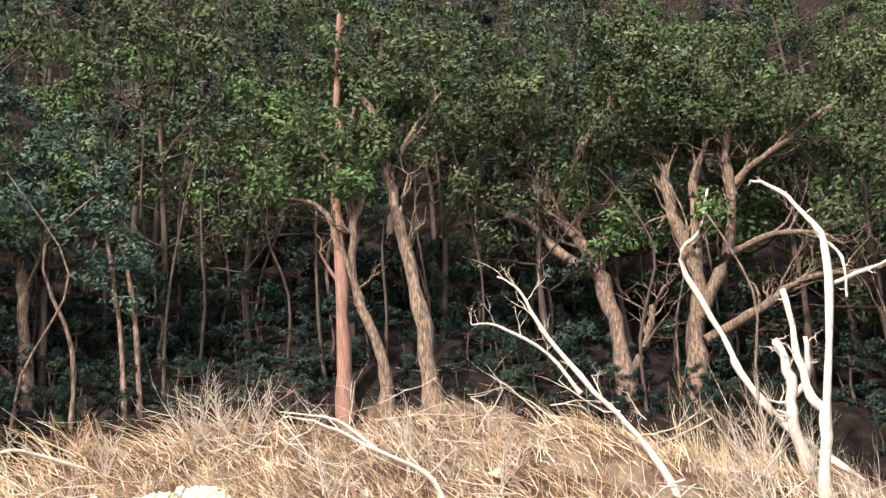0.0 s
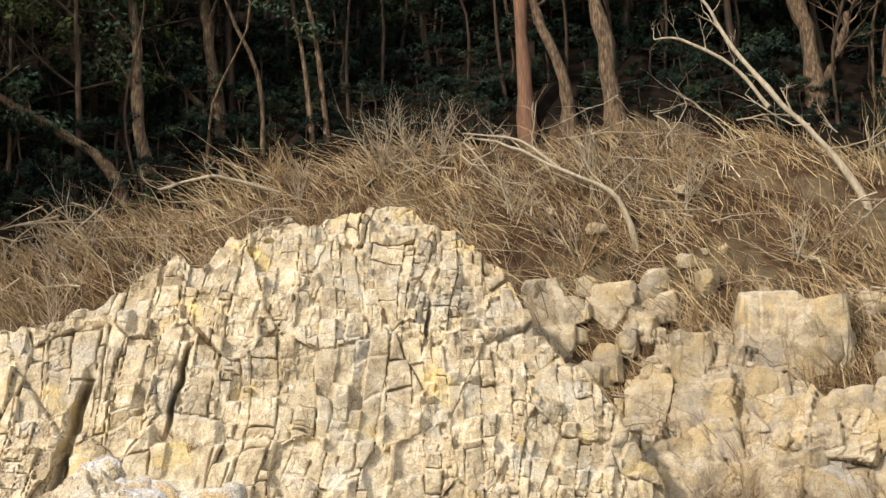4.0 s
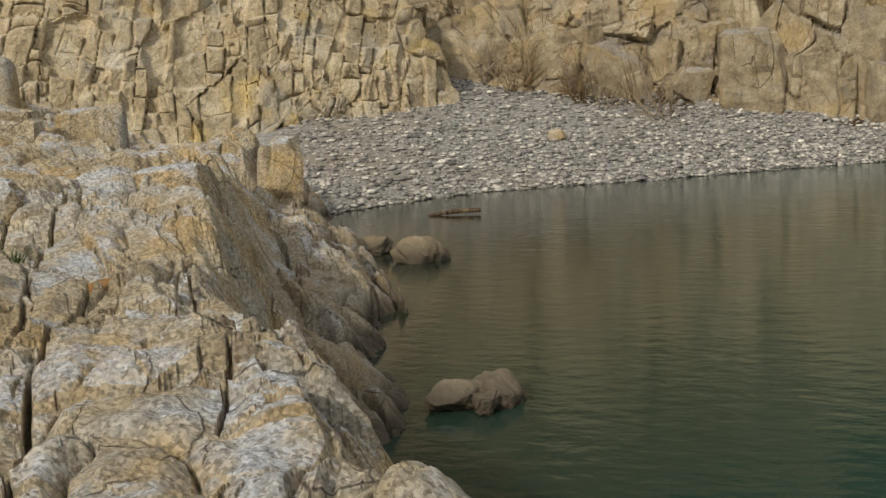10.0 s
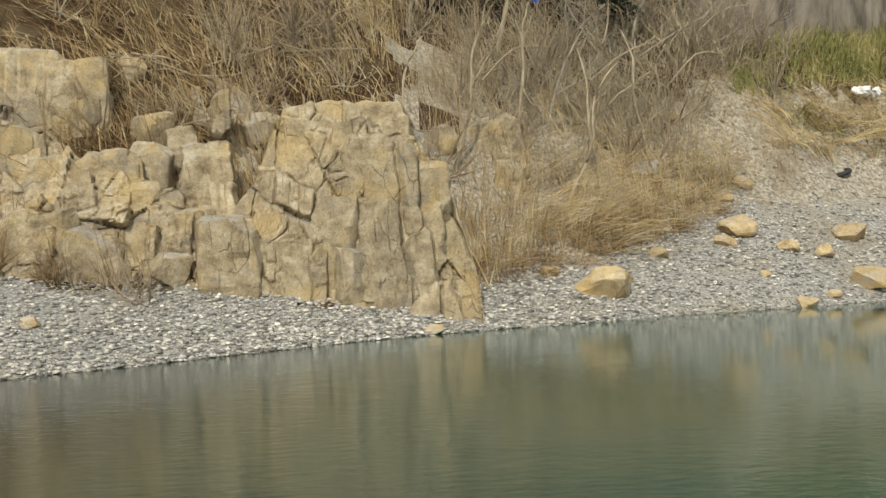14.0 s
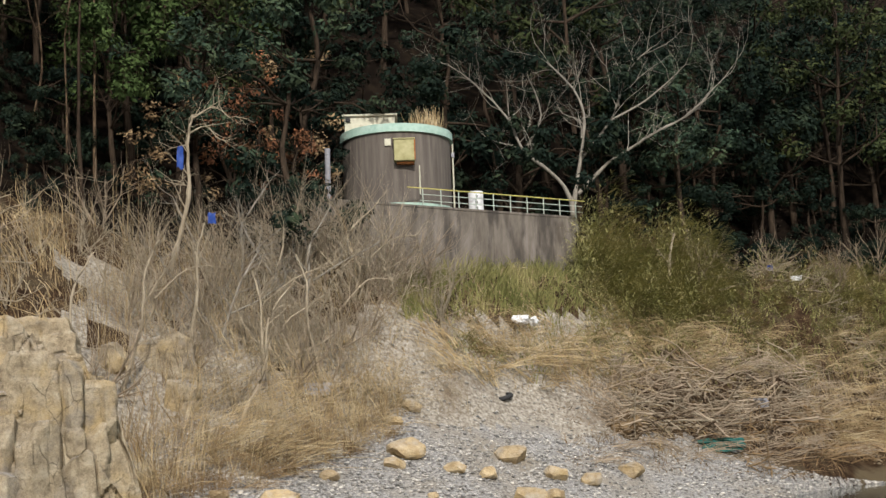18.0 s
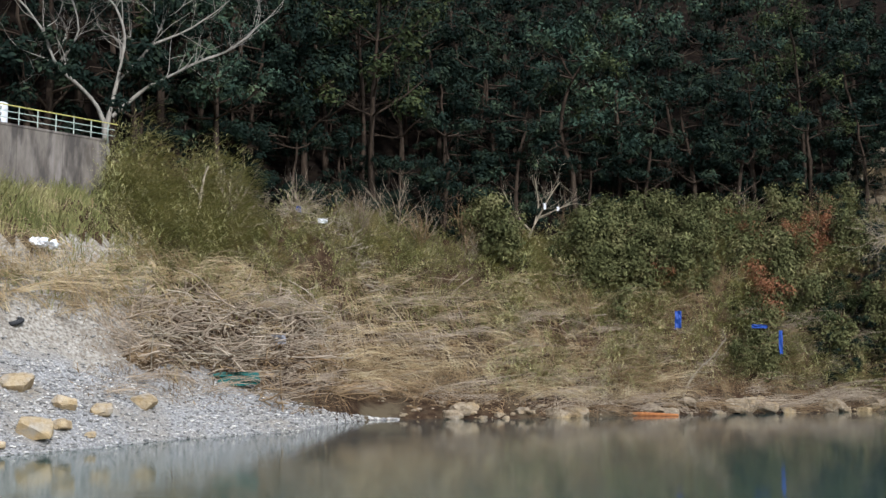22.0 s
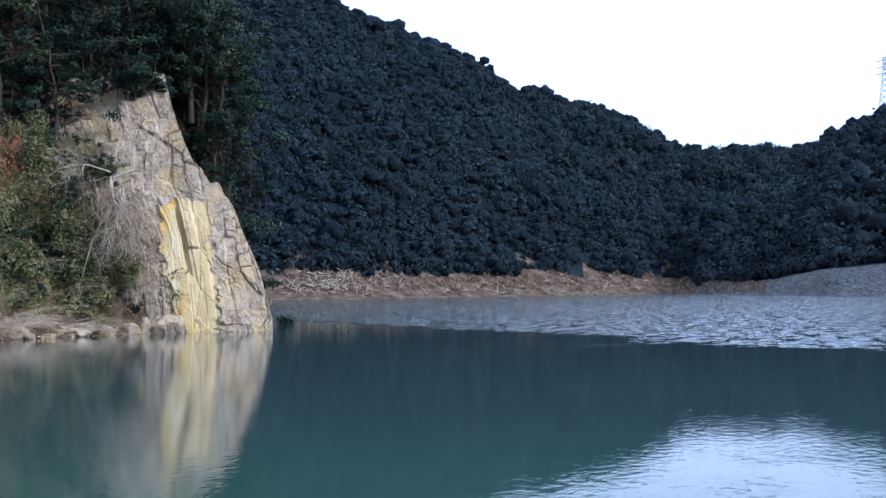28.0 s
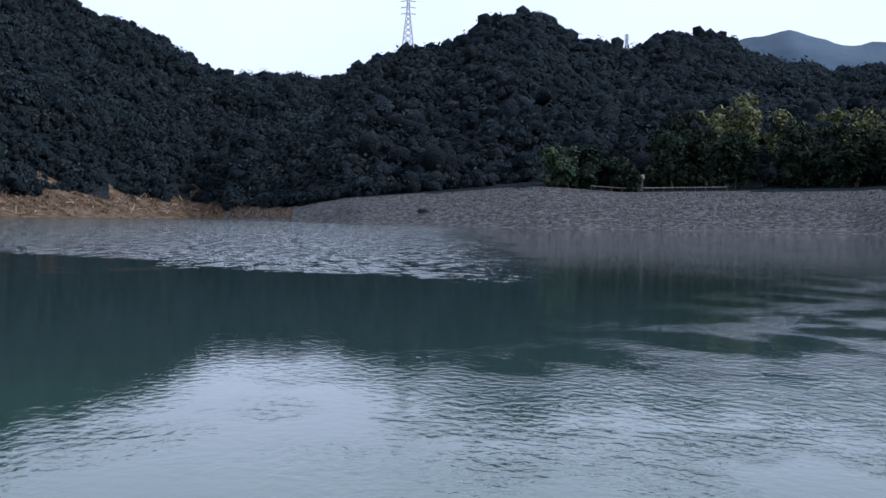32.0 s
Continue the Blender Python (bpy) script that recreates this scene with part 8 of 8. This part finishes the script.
plant_shrubs(11, 11.5, 16.5, 0.75, 0.98, [0, 1, 1], 1.4, 1.9, "tall grey bare shrub in front of the tank")
plant_shrubs(50, 26, 62, 0.75, 1.1, [0, 2, 2], 0.7, 1.5, "leafless brown shrub at the edge of the wood")


# leafy bushes towards the cliff
def bush_meshes(seed, mat, leaf):
    rr = np.random.default_rng(seed)
    lines = []
    for k in range(5):
        lines += branching((rr.normal(0, 0.2), rr.normal(0, 0.2), -0.3), (rr.normal(0, 0.4), rr.normal(0, 0.4), 1.0), 1.8, 0.05, 2, rr, spread=0.6, kids=2, steps=4)
    tips = [p[-1] for p, q in lines] + [p[2] for p, q in lines]
    v, f = tubes(lines, 4)
    lv, lf = leaf_cloud(tips, 40, 0.62, leaf * 0.72, seed, 0.8)
    return mesh_np("stems", v, f, M_BARK), mesh_np("foliage", lv, lf, mat)


BUSHES = [bush_meshes(140, M_BUSH, 0.15), bush_meshes(141, M_LEAF_OLIVE, 0.15), bush_meshes(142, M_BUSH, 0.17), bush_meshes(143, M_LEAF_RUST, 0.12)]
for k in range(84):
    a = r.uniform(46, 62.5) if k < 80 else r.uniform(34, 46)
    lo = float(np.interp(a, SHORE_AZ, SHORE_R) + np.interp(a, FOOT_AZ, FOOT_W))
    t = r.uniform(0.1, 1.05) if a > 52 else r.uniform(0.6, 1.05)
    if a > 57.8 and t > 0.32:
        a -= 9.0
    d = lo + (float(np.interp(a, FOOT_AZ, EDGE_R)) - lo) * t
    x, y = polar(a, d)
    q = int(r.choice([0, 0, 2, 0, 1, 1, 2, 0, 1, 2, 3] if a > 48 else [0, 2, 2, 1]))
    b = thing("bush", (x, y, ground_at(x, y) - 0.1), ["olive-green leafy bush on the bank", "dark evergreen bush on the bank", "yellow-green leafy bush on the bank", "rust-brown bush with dead leaves"][q], "bush", "bushes on the bank", turn=r.uniform(0, 360))
    s = r.uniform(0.8, 1.5)
    b.scale = (s, s, s)
    part("twigwork", BUSHES[q][0], b)["kind"] = "stuff"
    part("foliage", BUSHES[q][1], b)

# grey twigs and olive bushes hung over the shaded half of the cliff
rc = np.random.default_rng(77)
for k in range(92):
    u, z = rc.uniform(-17.0, -6.6), rc.uniform(0.2, 13.5)
    if k >= 60:
        u, z = rc.uniform(-10.5, -5.6), rc.uniform(2.0, 13.0)
    if u > -8.5 and z > 10:
        z -= 5
    dep = 107.0 + 0.15 * z + 0.0075 * z * z + 0.022 * (u + 1) ** 2
    x, y = u * cc_ + dep * cs_, -u * cs_ + dep * cc_
    lean = pose(x, y, z, 0, 0, 65.2) @ pose(0, 0, 0, rc.uniform(10, 60), rc.uniform(-35, 35), rc.uniform(0, 360))
    s = rc.uniform(0.7, 1.25)
    if k < 42 or k >= 60:
        ob = new("cliff_shrub", SHRUBS[(0, 2, 2, 1, 2)[k % 5]])
        tagged(ob, "grey-brown leafless shrub hanging on the river cliff", "shrub", "bare shrubs on the cliff")
        ob.matrix_basis = lean @ Matrix.Diagonal((s, s, s, 1))
    else:
        q = (0, 1, 2)[k % 3]
        ob = thing("cliff_bush", (x, y, z), "olive leafy bush rooted on the river cliff", "bush", "bushes on the cliff", turn=rc.uniform(0, 360))
        ob.scale = (s * 0.8, s * 0.8, s * 0.8)
        part("twigwork", BUSHES[q][0], ob)["kind"] = "stuff"
        part("foliage", BUSHES[q][1], ob)

# dead trees hanging on the bank
dt = on_ground(43.8, 5.6)
placed_tree("dead_tree", 43.8, dt, z_at(43.8, dt), [([(0, 0), (0.8, 1.6), (1.6, 3.0), (2.6, 4.6)], 0.10, 0.03), ([(0.6, 1.2), (0.9, 3.0), (0.6, 4.8)], 0.08, 0.03), ([(0.3, 0.6), (-1.0, 2.2), (-1.8, 3.6)], 0.08, 0.03), ([(0.8, 1.7), (2.4, 2.4), (3.6, 2.8)], 0.06, 0.02)], M_DEAD, "pale dead tree hung with flood rags at the wood's edge", 51, twigs=1.5, every=1)
hung = placed_tree("hanging_dead_tree", 60.9, 105.5, 13.2, [([(0, 0), (0.2, -2.0), (0.5, -4.2), (0.9, -6.5)], 0.11, 0.03), ([(0, 0), (-2.2, 0.6), (-4.0, 0.2)], 0.08, 0.03), ([(0.3, -2.4), (-1.2, -5.0), (-2.2, -8.4)], 0.09, 0.03),
            ([(0.3, -2.4), (2.0, -5.0), (3.0, -8.0)], 0.09, 0.03), ([(0.2, -0.5), (2.2, 0.2), (3.4, -0.8)], 0.10, 0.03)], M_DEAD, "silvery dead tree hanging head-down over the cliff", 52, twigs=2.4, flare=1.0, twig_levels=3, every=1)
for k, (u, z, s, tip_) in enumerate([(0.2, -2.2, 1.5, 175), (-1.4, -1.0, 1.3, 150), (1.4, -1.6, 1.5, 200), (0.6, -4.5, 1.2, 180), (-2.4, 0.2, 1.2, 110), (2.0, -4.0, 1.1, 195)]):
    ob = part("twigwork", SHRUBS[0], hung)
    ob["kind"] = "stuff"
    ob.matrix_basis = pose(u, -0.3, z, 0, tip_, 60.0 * k) @ Matrix.Diagonal((s, s, s, 1))
rt = np.random.default_rng(64)
for k in range(22):
    c = dome_v[int(rt.integers(60, 600)), int(rt.integers(60, 245))]
    ob = new("dry_tuft", SHRUBS[2 if k % 3 else 0])
    s = rt.uniform(0.13, 0.26)
    ob.matrix_basis = pose(float(c[0]), float(c[1]), float(c[2]), rt.uniform(-20, 30), rt.uniform(-25, 25), rt.uniform(0, 360)) @ Matrix.Diagonal((s, s, s, 1))
    tagged(ob, "small grey-brown dry tuft rooted in a joint of the rock dome", "plant", "tufts on the dome")
placed_tree("bent_sapling", 50.6, 93, z_at(50.6, 93), [([(0, 0), (0.9, 1.6), (2.2, 2.9), (3.2, 4.2)], 0.08, 0.03)], M_DEAD, "thin pale sapling leaning over the bank", 53, twigs=1.0, flare=1.0)
placed_tree("dead_stump", 29.0, 80, z_at(29.0, 80) + 0.5, [([(0, 0), (0.1, 2.2), (0.5, 3.6)], 0.14, 0.05), ([(0.1, 1.7), (-0.9, 3.0)], 0.09, 0.04)], M_DEAD, "short forked pale dead trunk in the bamboo grass", 54, twigs=0.5, flare=1.0, twig_levels=1)
for k, (a, d, lean) in enumerate([(9.2, 52.5, 1.6), (4.4, 53.5, 1.0), (11.0, 55.0, -0.6), (7.2, 56.0, 0.5), (13.2, 58.0, -0.8), (1.0, 51.5, 1.3)]):
    placed_tree("dead_sapling", a, d, z_at(a, d), [([(0, 0), (lean * 0.4, 1.6), (lean * 0.8, 3.0), (lean * 0.9, 5.0), (lean * 1.5, 6.4)], 0.10, 0.03)], M_DEAD, "slender bleached dead sapling among the reeds", 60 + k, twigs=1.6, flare=1.1)


for k, (a, d, g) in enumerate([(8.6, 58, 1.0), (10.2, 60, 1.15), (11.6, 57.5, 0.9), (12.4, 62, 1.2), (13.6, 60.5, 1.0), (14.6, 63.5, 1.1), (9.4, 63, 1.2), (15.6, 64.0, 0.8), (5.4, 57, 1.0)]):
    q = r.uniform(-0.6, 0.6, 6)
    placed_tree("bleached_shrub_tree", a, d, z_at(a, d), [([(0, 0), (0.5 + q[0], 1.5), (0.4 + q[1], 3.0), (1.5 + q[2], 4.6)], 0.09, 0.025), ([(0.1, 0.2), (-0.9 + q[3], 1.6), (-1.8, 2.6 + q[4]), (-2.6, 4.2)], 0.07, 0.02),
                ([(0.4, 1.6), (1.8, 2.5 + q[5]), (3.0, 3.0)], 0.05, 0.02)], M_DEAD if k % 3 else M_GREY_BARK, "crooked bleached dead shrub below the tank", 170 + k, twigs=1.3, flare=1.0, every=1, grow=g)
d = on_ground(6.4, 7.6)
placed_tree("creeper_trunk", 6.4, d, z_at(6.4, d), [([(0, 0), (0.6, 2.2), (1.0, 4.4), (0.9, 6.6), (1.2, 8.2)], 0.14, 0.05), ([(1.2, 8.0), (2.2, 8.6), (3.0, 8.0)], 0.05, 0.02), ([(1.0, 7.2), (1.8, 7.6), (2.4, 6.9)], 0.05, 0.02)],
            M_DEAD, "dead trunk hung with dry brown creeper and flood rags", 71, twigs=1.5, flare=1.0, every=1)


# rags, bags and nets left by the flood
def rag(name, az, d, z, size, mat, seed, label, category):
    rr = np.random.default_rng(seed)
    nu = 12
    u, w = np.meshgrid(np.linspace(-0.5, 0.5, nu), np.linspace(-0.5, 0.5, nu), indexing="ij")
    dx_ = 0.16 * fbm(u * 5 + seed, w * 5, 3, seed)
    v = np.stack([(u + dx_) * size[0], 0.35 * fbm(u * 4, w * 4 + seed, 3, seed + 2) * size[1], (w + 0.2 * fbm(u * 6, w * 3, 2, seed + 4)) * size[2]], -1).reshape(-1, 3)
    v2 = v + np.array([0, 0.02, 0])
    f = grid_faces(nu, nu)
    ob = new(name, mesh_np(name, np.concatenate([v, v2]), np.concatenate([f[:, ::-1], f + nu * nu]), mat))
    x, y = polar(az, d)
    ob.matrix_basis = pose(x, y, z, 0, 0, -az)
    return tagged(ob, label, category)


def sight(az, el, back=0.0):
    d = on_ground(az, el) - back
    return d, EYE_Z + d * math.tan(radians(el))


d, z = sight(22.2, 4.8)
rock("white_bag", 22.2, d - 0.8, z + 0.45, (0.85, 0.6, 0.5), M_WHITE, 820, "crumpled white plastic bag on the straw", "bag", square=2.6, rough=0.3, n=10)
rock("white_bag", 22.8, d - 0.8, z + 0.35, (0.5, 0.5, 0.4), M_WHITE, 821, "small white plastic bag beside the larger one", "bag", square=2.6, rough=0.3, n=8)
d, z = sight(21.3, 1.78)
# this round black ring is an old tyre
tyre_ = thing("old_tyre", (*polar(21.3, d), z), "half-buried old black tyre lying on the bank", "basin", turn=20)
v, f = tubes([(np.array([(0.36 * math.cos(t), 0.36 * math.sin(t), 0.12 * math.cos(t)) for t in np.linspace(0, 6.283, 22)]), np.full(22, 0.12))], 8)
part("basin_wall", mesh_np("basin_wall", v, f, M_BLACK), tyre_)
v, f = tubes([(np.array([(0.22 * math.cos(t), 0.22 * math.sin(t), 0.08 * math.cos(t)) for t in np.linspace(0, 6.283, 18)]), np.full(18, 0.035))], 6)
part("basin_lip", mesh_np("basin_lip", v, f, M_SILT), tyre_)
d, z = sight(32.6, 0.79)
rag("grey_sheet", 32.6, d - 0.8, z + 0.4, (0.8, 0.7, 0.6), M_SILT, 5, "torn grey sheet caught in the flood straw", "sheet")
d, z = sight(12.9, 2.1)
rag("grey_sack", 12.9, d - 0.5, z + 0.3, (1.2, 0.7, 0.6), M_SILT, 6, "grey sack draped on the straw", "sack")
d, z = sight(30.8, -0.9)
rag("teal_net", 30.8, d - 0.6, z + 0.3, (2.2, 1.6, 0.7), M_TEAL, 7, "teal fishing net tangled in the flood litter", "net")
rag("blue_tarp", 50.5, 92.0, 6.7, (0.45, 0.4, 1.2), M_BLUE, 8, "strip of blue tarpaulin caught in a bare bush", "tarpaulin")
rag("blue_tarp", 54.0, 96.0, 6.3, (1.1, 0.4, 0.3), M_BLUE, 9, "ragged blue tarpaulin strung through the bushes", "tarpaulin")
rag("blue_tarp", 54.9, 96.2, 5.2, (0.28, 0.2, 1.7), M_BLUE, 10, "blue tarpaulin strip hanging from a branch", "tarpaulin")
rag("blue_tarp", 6.9, 57.5, 16.6, (0.3, 0.3, 1.0), M_BLUE, 11, "blue sheet wound round a dead trunk", "tarpaulin")
rag("blue_tarp", 8.3, 57.5, 13.8, (0.35, 0.3, 0.5), M_BLUE, 12, "scrap of blue plastic in the twigs", "tarpaulin")
d0 = on_ground(34.8, 6.0)
rag("blue_bag", 33.4, d0 - 1.0, z_at(33.4, d0 - 1.0) + 1.0, (0.35, 0.3, 0.4), M_BLUE, 13, "blue plastic bag on the driftwood pile", "bag")
rag("white_rag", 34.5, d0 - 1.0, z_at(34.5, d0 - 1.0) + 1.0, (0.7, 0.5, 0.35), M_WHITE, 14, "white plastic rag hung on the driftwood pile", "rag")
rag("white_rag", 44.6, dt - 0.3, z_at(43.8, dt) + 2.6, (0.2, 0.2, 0.5), M_WHITE, 15, "white rag caught on a dead branch", "rag")
rag("white_rag", 45.2, dt - 0.3, z_at(43.8, dt) + 2.4, (0.2, 0.2, 0.3), M_WHITE, 16, "scrap of white plastic on a dead branch", "rag")


# heaps of driftwood
def wood_heap(az0, az1, d0, d1, n, ln, seed, label, mat=M_DEAD, thick=1.0, high=1.25):
    rr = np.random.default_rng(seed)
    md = (d0 + d1) / 2 if d1 > 20 else on_ground((az0 + az1) / 2, (d0 + d1) / 2)
    ox, oy = polar((az0 + az1) / 2, md)
    heap = thing("driftwood_heap", (ox, oy, 0), label, "driftwood")
    for k in range(n):
        a, d = rr.uniform(az0, az1), rr.uniform(d0, d1)
        if d1 < 20:
            d = on_ground(a, d)
        x, y = polar(a, d)
        h = np.array([math.cos(radians(a)), -math.sin(radians(a)), 0]) * rr.normal(0, 1) + rr.normal(0, 0.35, 3)
        h = h / np.linalg.norm(h)
        size = rr.uniform(*ln)
        c = np.array([x - ox, y - oy, ground_at(x, y) + rr.uniform(0.15, high)])
        v, f = tubes(branching(c - h * size * 0.4, h, size * 0.8, rr.uniform(0.016, 0.055) * thick, 1, rr, spread=0.5, kids=4, up=0.0, wobble=0.16, shrink=0.5, steps=5), 4)
        part("branch", mesh_np("branch", v, f, mat), heap)


d0 = on_ground(34.8, 6.0)
wood_heap(32.6, 36.6, d0 - 1.5, d0 + 1.0, 110, (1.2, 4.0), 3, "heap of pale driftwood branches on top of the bank")
wood_heap(26.2, 34.5, -0.9, 2.4, 190, (1.2, 4.2), 4, "long grey driftwood branches tangled in flood straw", M_TWIG, 1.3, 1.7)
wood_heap(26.2, 35.0, -0.6, 2.2, 70, (1.5, 4.5), 44, "bleached driftwood poles lying over the flood straw", M_DEAD, 1.2, 1.9)
wood_heap(26.8, 33.5, -1.0, 1.4, 90, (0.9, 2.8), 46, "dark brown roots and sodden stems under the flood straw", M_BARK, 1.5, 1.2)
wood_heap(31.5, 40.0, -2.2, 0.4, 110, (1.2, 4.0), 47, "brown flood-torn branches hanging down to the water", M_BROWN_BRUSH, 1.4, 1.0)
wood_heap(35, 48, 0.0, 3.5, 70, (1.5, 4.0), 45, "scattered driftwood sticks on the overgrown bank", M_TWIG)
wood_heap(-62, -44, 46, 56, 70, (2.0, 5.5), 15, "pale dead branches strewn over the brown slope")
wood_heap(-44, -22, 49, 56, 90, (1.5, 5.0), 16, "bleached branches and stems fallen behind the rock dome")
wood_heap(-22, 2, 49, 60, 110, (1.5, 5.5), 17, "fallen pale branches lying among the dry stems")
wood_heap(-21, -12, 45, 49, 26, (1.5, 4.0), 5, "dry branches lying across the rocks")
d, z = sight(26.6, 0.06)
rock("root_ball", 26.6, d - 0.3, z + 0.35, (1.5, 1.2, 1.3), M_BROWN_BRUSH, 830, "upturned brown root ball on the gravel edge", "root", square=2.4, rough=0.35, n=10)
wood_heap(-23.2, -22.0, 24.5, 26.5, 5, (0.8, 1.6), 6, "dark sunken twigs at the water's edge", M_BARK)
lg = thing("floating_log", (*polar(48.9, 88.4), 0.05), "long brown log floating along the bank", "log", turn=-48.9)
v, f = tubes([(np.array([(-2.6, 0, 0), (0, 0.1, 0.05), (2.4, 0, 0.0)]), np.array([0.14, 0.16, 0.1]))], 8)
part("log", mesh_np("log", v, f, M_RUST), lg)
lg = thing("sunken_branch", (*polar(-19.1, 29.1), 0.03), "dark waterlogged branch lying at the surface", "branch", turn=19)
v, f = tubes([(np.array([(-0.6, 0, -0.02), (0, 0.05, 0.05), (0.6, 0, 0.06)]), np.array([0.03, 0.06, 0.05]))], 6)
part("log", mesh_np("log", v, f, M_BARK), lg)
